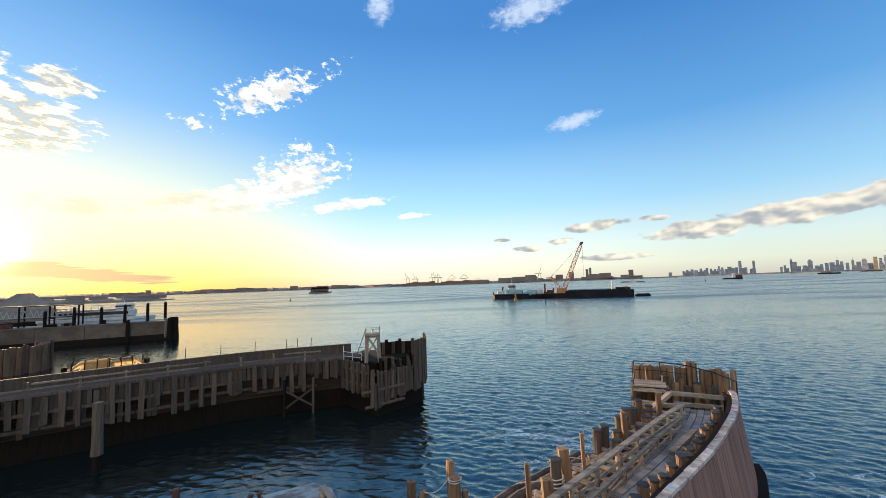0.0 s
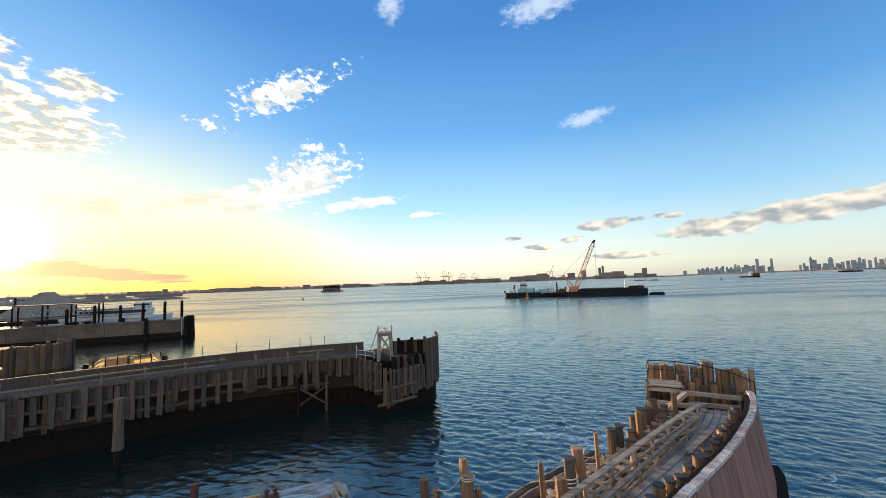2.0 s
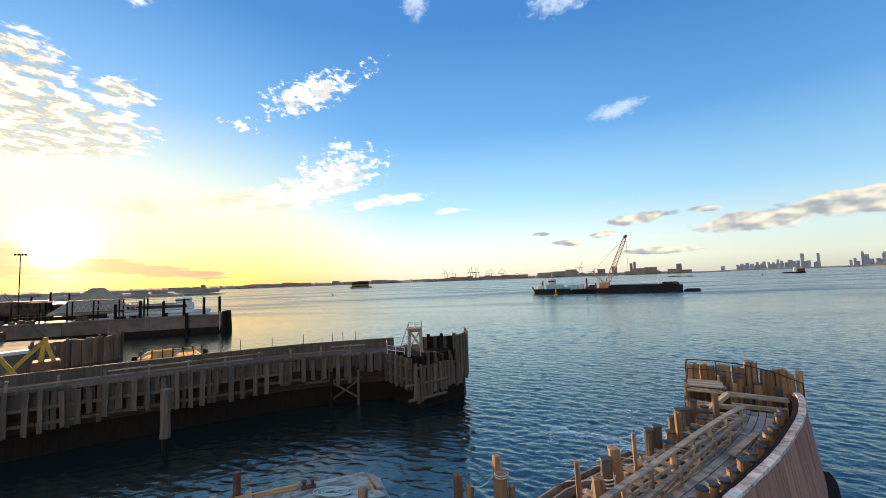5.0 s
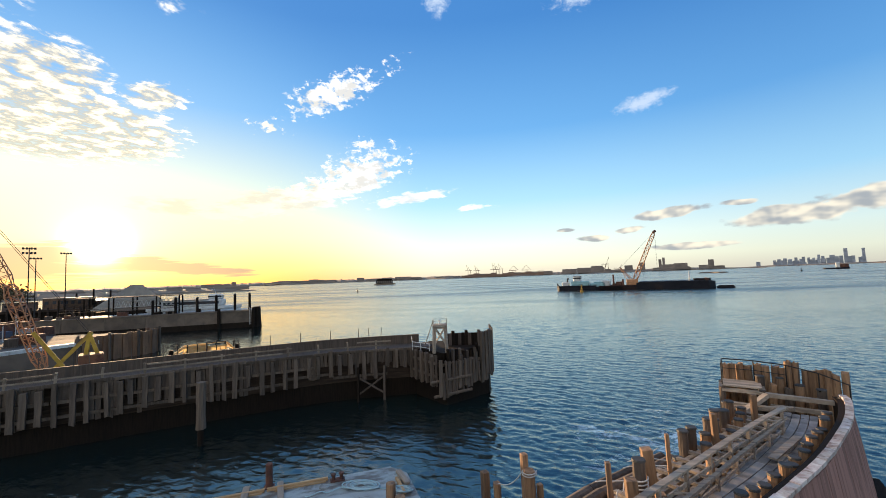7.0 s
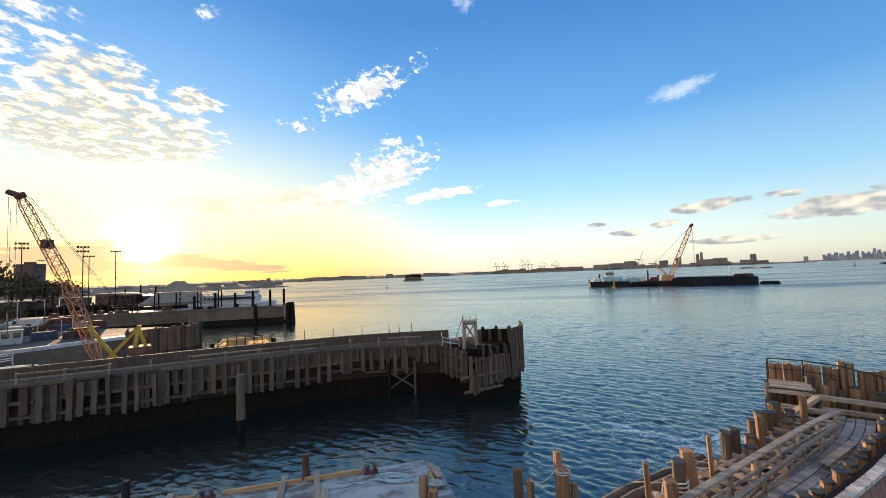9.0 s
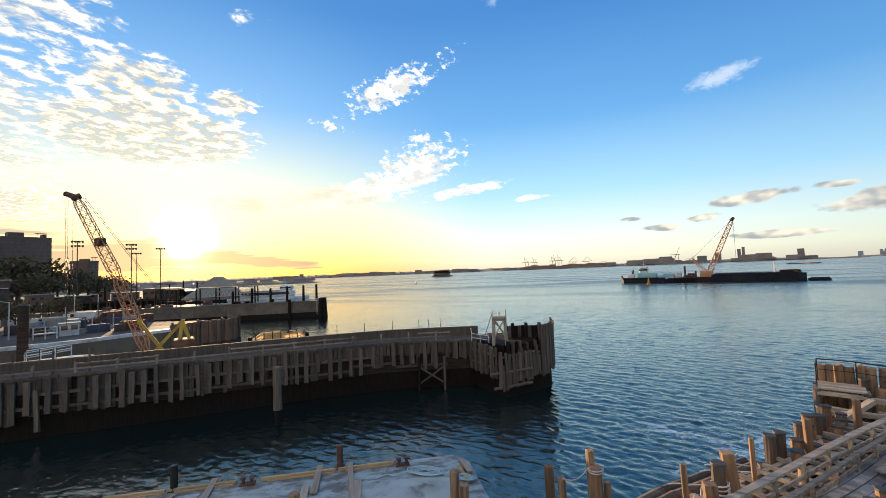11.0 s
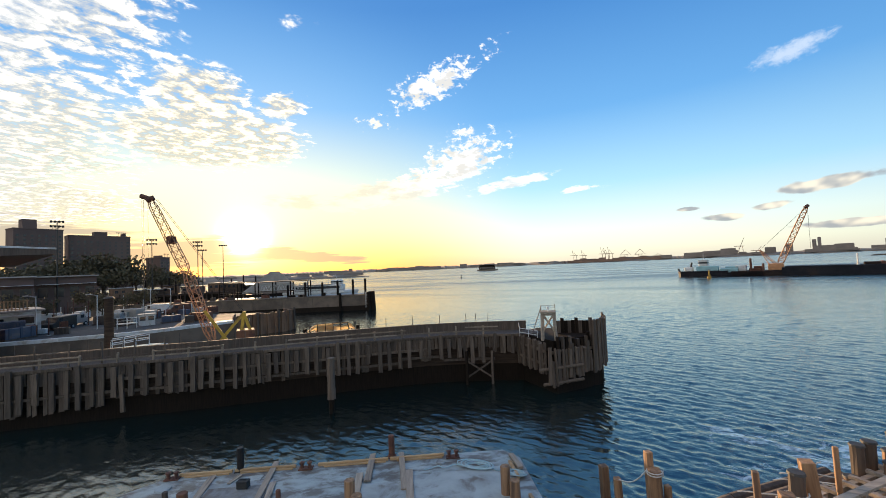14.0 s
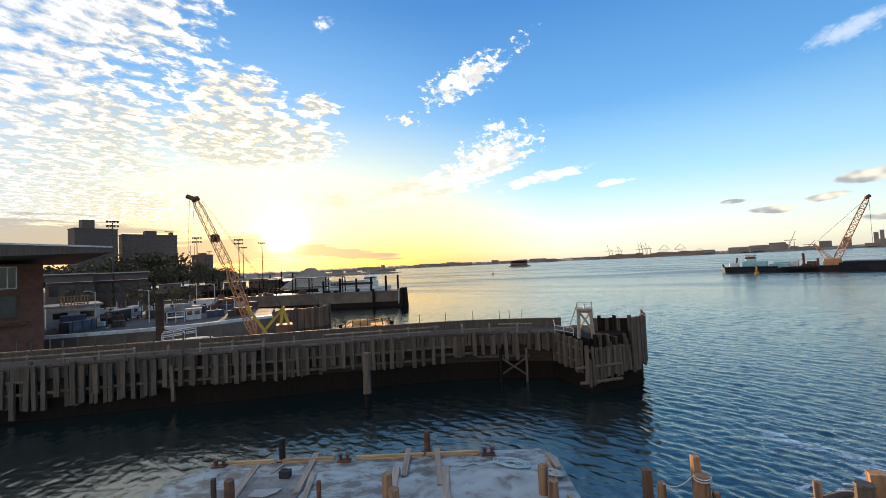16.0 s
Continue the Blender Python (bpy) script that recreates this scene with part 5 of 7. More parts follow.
def build_brick_house():
    h = thing("brick_house", ORIGIN, "brown brick quayside house with a low overhanging roof", "building")
    # plan: the corner by the water and two sides
    a, b, e, f = Vector((-69.3, 22.2)), Vector((-71.5, 14.5)), Vector((-90.0, 12.0)), Vector((-84.0, 26.0))
    part("wall", prism(bmesh.new(), [tuple(v) for v in (a, f, e, b)], -0.5, 12.6), "brick", h)
    bm = bmesh.new()
    o = [(-60.0, 25.6), (-90.0, 33.0), (-97.0, 8.0), (-66.5, 6.0)]
    lo = [bm.verts.new((x, y, z)) for (x, y), z in zip(o, (13.55, 13.2, 12.7, 12.8))]
    hi = [bm.verts.new((x, y, z)) for (x, y), z in zip(o, (14.15, 14.3, 15.0, 15.0))]
    for i in range(4):
        bm.faces.new((lo[i], lo[(i + 1) % 4], hi[(i + 1) % 4], hi[i]))
    bm.faces.new(hi)
    bm.faces.new(list(reversed(lo)))
    bmesh.ops.recalc_face_normals(bm, faces=bm.faces[:])
    part("roof", bm, "grey_wood", h, "wide dark timber eave")
    bm = bmesh.new()
    rod(bm, (-60.0, 25.6, 14.2), (-66.5, 6.0, 15.05), 0.10, flat=True)
    part("gutter", bm, "white", h)
    d = (b - a).normalized()
    nrm = Vector((-d.y, d.x))
    nrm = nrm if nrm.dot(-a) > 0 else -nrm
    rz = atan2(d.y, d.x)
    for s, z0, z1, w in ((3.1, 9.6, 12.3, 1.5), (5.0, 9.6, 12.3, 1.5), (3.9, 6.0, 8.8, 3.2)):
        c = a + d * s + nrm * 0.03
        win = part("window", box(bmesh.new(), c.x, c.y, z0, w, 0.10, z1 - z0, rz), "glass", h)
        fr = bmesh.new()
        for q in (-w / 2, 0, w / 2):
            p = c + d * q + nrm * 0.05
            box(fr, p.x, p.y, z0, 0.12, 0.10, z1 - z0, rz)
        for z in (z0, z1 - 0.1):
            p = c + nrm * 0.05
            box(fr, p.x, p.y, z, w + 0.12, 0.12, 0.12, rz)
        part("frame", fr, "white" if z0 > 9 else "rust", win)
    c = a + d * 4.0 + nrm * 0.4
    part("balcony", box(bmesh.new(), c.x, c.y, 5.2, 5.0, 0.8, 0.35, rz), "rust", h)
    return h


build_brick_house()


def slab_tower(name, az0, az1, r, top, label, head):
    x0, y0 = polar(az0, r)
    x1, y1 = polar(az1, r * 1.02)
    t = thing(name, pose((x0 + x1) / 2, (y0 + y1) / 2, QUAY, 0, 0, math.degrees(atan2(y1 - y0, x1 - x0))), label, "building")
    w = hypot(x1 - x0, y1 - y0)
    part("wall", box(bmesh.new(), 0, 8, 0, w, 16, top - QUAY), "tower", t)
    part("parapet", box(bmesh.new(), 0, 8, top - QUAY, w + 0.6, 16.6, 1.0), "tower", t)
    for x, sx, sz in head:
        part("roof_house", box(bmesh.new(), x * w, 8, top - QUAY + 1.0, sx, 8, sz), "tower", t)
    nz, nx = int((top - 8) / 3.4), int(w / 4.2)
    bm = bmesh.new()
    box(bm, 0, 0, 0, 1.7, 0.25, 1.6)
    me = mesh_of(bm, "window", "glass")
    for i in range(nx):
        for k in range(nz):
            piece("window", me, t, Matrix.Translation((-w / 2 + w * (i + 0.5) / nx, -0.06, 4 + 3.4 * k)))
    bm = bmesh.new()
    for dx in (0, 2.0, 4.0):
        rod(bm, (0.32 * w + dx, 4, top - QUAY + 1), (0.32 * w + dx, 4, top - QUAY + 5), 0.14, seg=5)
    rod(bm, (0.32 * w - 2, 4, top - QUAY + 4.6), (0.32 * w + 6, 4, top - QUAY + 4.6), 0.35, seg=5)
    part("antenna", bm, "black", t)
    return t


slab_tower("apartment_tower", -69.7, -66.15, 480, 57, "dark brown brick apartment tower with a rooftop water house", [(-0.15, 9, 8)])
slab_tower("apartment_tower", -65.75, -60.65, 500, 53.5, "broad dark brown brick apartment slab with rooftop houses", [(0.02, 10, 4), (0.42, 2.5, 3)])
slab_tower("apartment_tower", -57.9, -57.0, 520, 33, "small square far apartment tower in sun haze", [(0.0, 3, 2)])


def build_tree_mesh(seed, h, w):
    """Trunk with limbs, and a crown of many small leaf clumps."""
    rng = random.Random(seed)
    tb = bmesh.new()
    rod(tb, (0, 0, 0), (0, 0, h * 0.5), 0.035 * h, 0.02 * h, 8)
    tips = []
    for k in range(7):
        a, t = rng.uniform(0, 2 * pi), rng.uniform(0.3, 0.5)
        p = Vector((cos(a) * w * 0.32, sin(a) * w * 0.32, h * rng.uniform(0.55, 0.85)))
        rod(tb, (0, 0, h * t), p, 0.014 * h, 0.005 * h, 5)
        tips.append(p)
    vs, fs = [], []
    for k in range(420):
        c = rng.choice(tips) + Vector((rng.gauss(0, w * 0.15), rng.gauss(0, w * 0.15), rng.gauss(0, h * 0.10)))
        s = rng.uniform(0.03, 0.06) * w
        for _ in range(2):
            n = Vector((rng.gauss(0, 1), rng.gauss(0, 1), rng.gauss(0, 1))).normalized()
            u = n.orthogonal().normalized() * s
            v = n.cross(u).normalized() * s * 0.7
            i = len(vs)
            vs += [tuple(c - u), tuple(c + v), tuple(c + u), tuple(c - v)]
            fs.append((i, i + 1, i + 2, i + 3))
    cm = bpy.data.meshes.new("crown")
    cm.from_pydata(vs, [], fs)
    cm.materials.append(M["leaf"])
    return mesh_of(tb, "trunk", "bark"), cm


def build_trees():
    rng = random.Random(6)
    kinds = []
    for k in range(4):
        tm, cm = build_tree_mesh(50 + k, 10, 9)
        t = thing("tree", pose(*polar(-62 - k, 250), QUAY), "leafy dark tree at the back of the yard", "tree", "trees along the yard")
        part("trunk", tm, "bark", t)
        part("crown", cm, "leaf", t)
        t.scale = (2.1, 2.1, 1.9)
        kinds.append(t)
    for k in range(46):
        az = -74 + 18.5 * k / 45 + rng.uniform(-0.3, 0.3)
        r = rng.uniform(225, 290)
        c = copy_thing(kinds[k % 4], pose(*polar(az, r), QUAY, 0, 0, rng.uniform(0, 360)))
        f = rng.uniform(0.62, 0.82) * (0.75 if az > -59 else 1.0)
        c.scale = (2.2 * f, 2.2 * f, 1.9 * f)
    for k in range(7):
        az = -71.0 + 12.0 * k / 6 + rng.uniform(-0.8, 0.8)
        c = copy_thing(kinds[k % 4], pose(*polar(az, rng.uniform(100, 122)), QUAY, 0, 0, rng.uniform(0, 360)))
        f = rng.uniform(0.45, 0.62)
        c.scale = (f, f, f)


build_trees()


def build_yard_things():
    rng = random.Random(17)
    # low sheds
    for (x0, y0), (x1, y1), d, z, mat, label in (((-84.5, 27.4), (-82.6, 33.5), 9, 3.7, "white", "low white yard shed with a flat roof"),
                                                 ((-130.8, 52.0), (-126.0, 62.5), 14, 9.4, "tower", "long dark brown warehouse with a pale band of windows"),
                                                 ((-124.4, 40.4), (-121.6, 48.3), 12, 9.4, "tower", "brown warehouse with pale awnings")):
        L = hypot(x1 - x0, y1 - y0)
        t = thing("yard_shed", pose((x0 + x1) / 2, (y0 + y1) / 2, QUAY, 0, 0, math.degrees(atan2(y1 - y0, x1 - x0))), label, "shed")
        part("wall", box(bmesh.new(), 0, d / 2, 0, L, d, z - 0.25), mat, t)
        part("roof", box(bmesh.new(), 0, d / 2 - 0.3, z - 0.25, L + 0.8, d + 1.0, 0.3, bev=0.05), "roof", t)
        for k in range(max(2, int(L / 2.6))):
            x = -L / 2 + L * (k + 0.5) / max(2, int(L / 2.6))
            part("window", box(bmesh.new(), x, -0.04, z * 0.45, 1.7, 0.12, z * 0.25), "glass", t)
        part("awning", box(bmesh.new(), 0, -0.7, z * 0.78, L * 0.96, 1.3, 0.12), "white", t)
    # slatted screen that catches the sun
    t = thing("slatted_screen", pose(-83.2, 30.4, QUAY + 3.75, 0, 0, 68), "slatted timber screen lit by the low sun on a shed roof", "screen")
    for k in range(9):
        part("slat", box(bmesh.new(), -1.6 + 0.4 * k, 0, 0, 0.16, 0.06, 1.5), "new_wood", t)
    for z in (0.1, 1.3):
        part("rail", box(bmesh.new(), 0, 0.06, z, 3.6, 0.06, 0.12), "new_wood", t)
    # container
    t = thing("blue_container", pose(-79.0, 28.7, QUAY, 0, 0, 70), "dark blue steel container box on the quay", "container")
    part("body", box(bmesh.new(), 0, 1.2, 0, 3.0, 2.4, 2.35, bev=0.04), "blue", t)
    for k in range(12):
        part("rib", box(bmesh.new(), -1.38 + 0.25 * k, -0.02, 0.12, 0.10, 0.06, 2.1), "blue", t)
    part("placard", box(bmesh.new(), 0.1, -0.06, 0.9, 0.45, 0.03, 0.4), "white", t)
    # gatehouse booth and its stair
    t = thing("booth", pose(-71.5, 42.2, QUAY, 0, 0, 58), "small white wooden booth with windows on the quay", "booth")
    part("wall", box(bmesh.new(), 0, 0.9, 0, 2.2, 1.8, 1.75), "white", t)
    part("roof", box(bmesh.new(), 0, 0.9, 1.75, 2.5, 2.1, 0.14, bev=0.03), "roof", t)
    for x in (-0.55, 0.55):
        part("window", box(bmesh.new(), x, -0.02, 0.85, 0.75, 0.06, 0.65), "glass", t)
    t = thing("loading_stand", pose(-71.0, 39.0, QUAY, 0, 0, 58), "white pipe-railed loading stand on the quay", "stand")
    part("table", box(bmesh.new(), 0, 0, 0.75, 2.6, 1.2, 0.12), "white", t)
    for x in (-1.2, 0, 1.2):
        for y in (-0.5, 0.5):
            bm = bmesh.new()
            rod(bm, (x, y, 0), (x, y, 1.75), 0.05, seg=6)
            part("leg", bm, "white", t)
    bm = bmesh.new()
    for z in (1.3, 1.72):
        rod(bm, (-1.25, -0.5, z), (1.25, -0.5, z), 0.04, seg=6)
    part("rail", bm, "white", t)
    # big steel pile and gangway
    t = thing("berthing_pile", pose(-51.3, 26.3, -1.5), "thick dark brown timber pile standing in the basin", "pile")
    bm = bmesh.new()
    rod(bm, (0, 0, 0), (0, 0, 9.8), 0.44, 0.41, 18)
    part("shaft", bm, "crib", t)
    bm = bmesh.new()
    rod(bm, (0, 0, 9.8), (0, 0, 10.0), 0.52, 0.3, 18)
    part("cap", bm, "pile_cap", t)
    t = thing("workboat", pose(-48.5, 27.3, 0.0, 0, 0, 58), "small white workboat with pipe rails moored by the pier", "boat")
    part("hull", prism(bmesh.new(), [(-2.4, -0.9), (1.4, -1.0), (2.9, 0.0), (1.4, 1.0), (-2.4, 0.9)], -0.2, 3.0), "white", t)
    part("deck", prism(bmesh.new(), [(-2.3, -0.8), (1.3, -0.9), (2.6, 0.0), (1.3, 0.9), (-2.3, 0.8)], 3.0, 3.06), "teal", t)
    for y in (-0.8, 0.8):
        bm = bmesh.new()
        for z in (3.55, 4.0):
            rod(bm, (-2.0, y, z), (1.2, y, z + 0.25), 0.05, seg=6)
        for x in (-2.0, -1.0, 0.0, 1.2):
            rod(bm, (x, y, 3.05), (x, y, 4.05 + 0.08 * x), 0.04, seg=6)
        part("rail", bm, "white", t)
    # lamps
    for az, r, top, kind in ((-54.3, 150, 21.7, 1), (-58.8, 150, 22.4, 1), (-51.6, 170, 21.8, 0), (-53.8, 170, 20.2, 0), (-66.7, 140, 26.0, 1)):
        t = thing("floodlight_mast", pose(*polar(az, r), QUAY, 0, 0, -az), "tall dark floodlight mast with a crossbar of lamps" if kind else "tall thin dark lamp mast", "lamp post", "yard masts")
        bm = bmesh.new()
        rod(bm, (0, 0, 0), (0, 0, top - QUAY), 0.17, 0.10, 8)
        part("mast", bm, "black", t)
        for z in ((0.2, 1.4) if kind else (0.1,)):
            bm = bmesh.new()
            rod(bm, (-1.3, 0, top - QUAY - z), (1.3, 0, top - QUAY - z), 0.09, seg=6)
            part("crossbar", bm, "black", t)
            for x in (-1.1, -0.4, 0.4, 1.1):
                part("lamp", box(bmesh.new(), x, -0.2, top - QUAY - z - 0.35, 0.45, 0.35, 0.55, bev=0.05), "black", t)
    for x, y, top in ((-79.7, 31.7, 8.4), (-76.9, 38.0, 8.1), (-96.0, 62.0, 8.0), (-90.0, 54.0, 8.2)):
        t = thing("street_lamp", pose(x, y, QUAY, 0, 0, 60), "slim grey street lamp in the yard", "lamp post", "street lamps")
        bm = bmesh.new()
        rod(bm, (0, 0, 0), (0, 0, top - QUAY), 0.09, 0.06, 8)
        part("pole", bm, "white", t)
        bm = bmesh.new()
        rod(bm, (0, 0, top - QUAY - 0.1), (-0.9, 0, top - QUAY + 0.15), 0.05, seg=6)
        part("arm", bm, "white", t)
        part("lamp_head", box(bmesh.new(), -1.1, 0, top - QUAY + 0.08, 0.6, 0.25, 0.14, bev=0.03), "white", t)
    # posts, pallets and drums of the yard
    for k in range(34):
        x, y = polar(rng.uniform(-69, -54.5), rng.uniform(82, 120))
        h = rng.uniform(1.4, 4.5)
        t = thing("yard_post", pose(x, y, QUAY), "thin grey yard post among stacked gear", "post", "yard posts")
        bm = bmesh.new()
        rod(bm, (0, 0, 0), (0, 0, h), 0.08, 0.07, 6)
        part("shaft", bm, rng.choice(("grey_wood", "white", "rust")), t)
        part("foot", box(bmesh.new(), 0, 0, 0, 0.4, 0.4, 0.1), "concrete", t)
    crate = []
    for mat, col in (("white", "white"), ("rust", "rust-brown"), ("blue", "dark blue"), ("grey_wood", "grey"), ("concrete", "pale grey")):
        t = thing("crate", pose(*polar(-62, 100), QUAY), col + " slatted crate of gear in the yard", "crate", "yard crates")
        part("base", box(bmesh.new(), 0, 0, 0, 1.5, 1.2, 0.14), "grey_wood", t)
        part("body", box(bmesh.new(), 0, 0, 0.14, 1.4, 1.1, 0.85, bev=0.03), mat, t)
        for x in (-0.5, 0, 0.5):
            part("slat", box(bmesh.new(), x, -0.57, 0.14, 0.12, 0.05, 0.9), mat, t)
        crate.append(t)
    for k in range(44):
        az, r = rng.uniform(-71, -53), rng.uniform(80, 125)
        c = copy_thing(crate[rng.randrange(5)], pose(*polar(az, r), QUAY, 0, 0, rng.uniform(0, 180)))
        f = rng.uniform(0.8, 1.7)
        c.scale = (f * rng.uniform(0.8, 1.8), f, f)
    # parked vans
    for k, (az, r, mat, col) in enumerate(((-70, 97, "white", "white"), (-67.5, 104, "white", "white"), (-65.6, 96, "roof", "pale grey"), (-63.2, 105, "white", "white"), (-60.8, 98, "roof", "pale grey"), (-58.6, 108, "white", "white"), (-56.4, 102, "rust", "red-brown"), (-66.6, 92, "black", "black"))):
        t = thing("van", pose(*polar(az, r), QUAY, 0, 0, 40 + 37 * k), col + " van parked in the yard", "van", "parked vans")
        bm = bmesh.new()
        prof = [(-2.4, 0.45), (2.4, 0.45), (2.4, 1.1), (1.75, 1.3), (1.25, 2.1), (-2.4, 2.15)]
        f0 = [bm.verts.new((x, -0.92, z)) for x, z in prof]
        f1 = [bm.verts.new((x, 0.92, z)) for x, z in prof]
        for i in range(6):
            bm.faces.new((f0[i], f0[(i + 1) % 6], f1[(i + 1) % 6], f1[i]))
        bm.faces.new(list(reversed(f0)))
        bm.faces.new(f1)
        bmesh.ops.recalc_face_normals(bm, faces=bm.faces[:])
        bmesh.ops.bevel(bm, geom=bm.edges[:], offset=0.08, segments=1, affect="EDGES")
        part("body", bm, mat, t)
        bm = bmesh.new()
        rod(bm, (1.78, 0, 1.32), (1.30, 0, 2.0), 0.8, 0.02, flat=True)
        part("windscreen", bm, "glass", t)
        for y in (-0.93, 0.93):
            part("side_window", box(bmesh.new(), 0.85, y, 1.35, 0.7, 0.02, 0.55), "glass", t)
        for x in (-1.5, 1.5):
            for y in (-0.85, 0.85):
                bm = bmesh.new()
                rod(bm, (x, y - 0.1, 0.35), (x, y + 0.1, 0.35), 0.35, seg=14)
                wh = part("wheel", bm, "rubber", t)
                bm = bmesh.new()
                rod(bm, (x, y - 0.11, 0.35), (x, y + 0.11, 0.35), 0.18, seg=10)
                part("rim", bm, "white", wh)


build_yard_things()


def build_launch():
    """The covered launch moored behind the pier."""
    t = thing("covered_launch", pose(-28.75, 35.4, -0.2, 0, 0, 40), "covered passenger launch with amber sunlit window curtains", "boat")
    out = [(-2.6, -1.0), (2.2, -1.0), (3.4, 0), (2.2, 1.0), (-2.6, 1.0)]
    part("hull", prism(bmesh.new(), out, -0.2, 3.35), "hull", t)
    part("deck", prism(bmesh.new(), [(x * 1.02, y * 1.03) for x, y in out], 3.35, 3.5), "grey_wood", t)
    bm = bmesh.new()
    prof = [(-1.05, 4.2), (-0.85, 4.62), (-0.3, 4.8), (0.3, 4.8), (0.85, 4.62), (1.05, 4.2)]
    ends = [[bm.verts.new((x, y, 4.2 + (z - 4.2) * q - d)) for y, z in prof] for x, q, d in ((-2.7, 0.5, 0.35), (-1.9, 1.0, 0.05), (0.0, 1.0, 0.0), (1.6, 1.0, 0.0), (2.5, 0.4, 0.5))]
    for j, (lo, hi) in enumerate(zip(ends, ends[1:])):
        for i in range(5):
            if (i + j) % 3:
                bm.faces.new((lo[i], lo[i + 1], hi[i + 1], hi[i]))
    bmesh.ops.solidify(bm, geom=bm.faces[:], thickness=0.05)
    part("canopy", bm, "canvas", t, "arched amber canvas canopy")
    for k in range(7):
        x = -2.4 + 0.78 * k
        bm = bmesh.new()
        for (y0, z0), (y1, z1) in zip([(-1.05, 3.5)] + prof, prof + [(1.05, 3.5)]):
            rod(bm, (x, y0, z0 + 0.02), (x + 0.02, y1, z1 + 0.02), 0.045, seg=6)
        part("hoop", bm, "wet", t)
    for k in range(6):
        if k == 2:
            continue
        for y in (-1.0, 1.0):
            bm = bmesh.new()
            tilt = (-0.28, -0.1, 0.0, 0.05, 0.18, 0.3)[k]
            rod(bm, (-2.0 + 0.78 * k - tilt, y, 3.55), (-2.0 + 0.78 * k, y, 4.28 - 0.12 * abs(k - 2.5)), 0.30 + 0.03 * (k % 2), 0.015, flat=True)
            part("curtain", bm, "canvas", t, "amber canvas curtain")
    for x in (-2.9, 2.6):
        bm = bmesh.new()
        rod(bm, (x, 0.3, 3.5), (x, 0.3, 4.4), 0.22, 0.18, 8)
        part("gear", bm, "wet", t)
    return t


M["canvas"] = surface("amber_canvas", (0.80, 0.68, 0.44), (0.62, 0.48, 0.27), 2.0, 0.7, stain=(0.3, 0.18, 0.08))
tree = M["canvas"].node_tree
leafy = tree.nodes.new("ShaderNodeBsdfTranslucent")
leafy.inputs[0].default_value = (0.85, 0.66, 0.36, 1)
both = tree.nodes.new("ShaderNodeMixShader")
both.inputs[0].default_value = 0.6
ends = {n.bl_idname: n for n in tree.nodes}
tree.links.new(ends["ShaderNodeBsdfPrincipled"].outputs[0], both.inputs[1])
tree.links.new(leafy.outputs[0], both.inputs[2])
tree.links.new(both.outputs[0], ends["ShaderNodeOutputMaterial"].inputs[0])
build_launch()


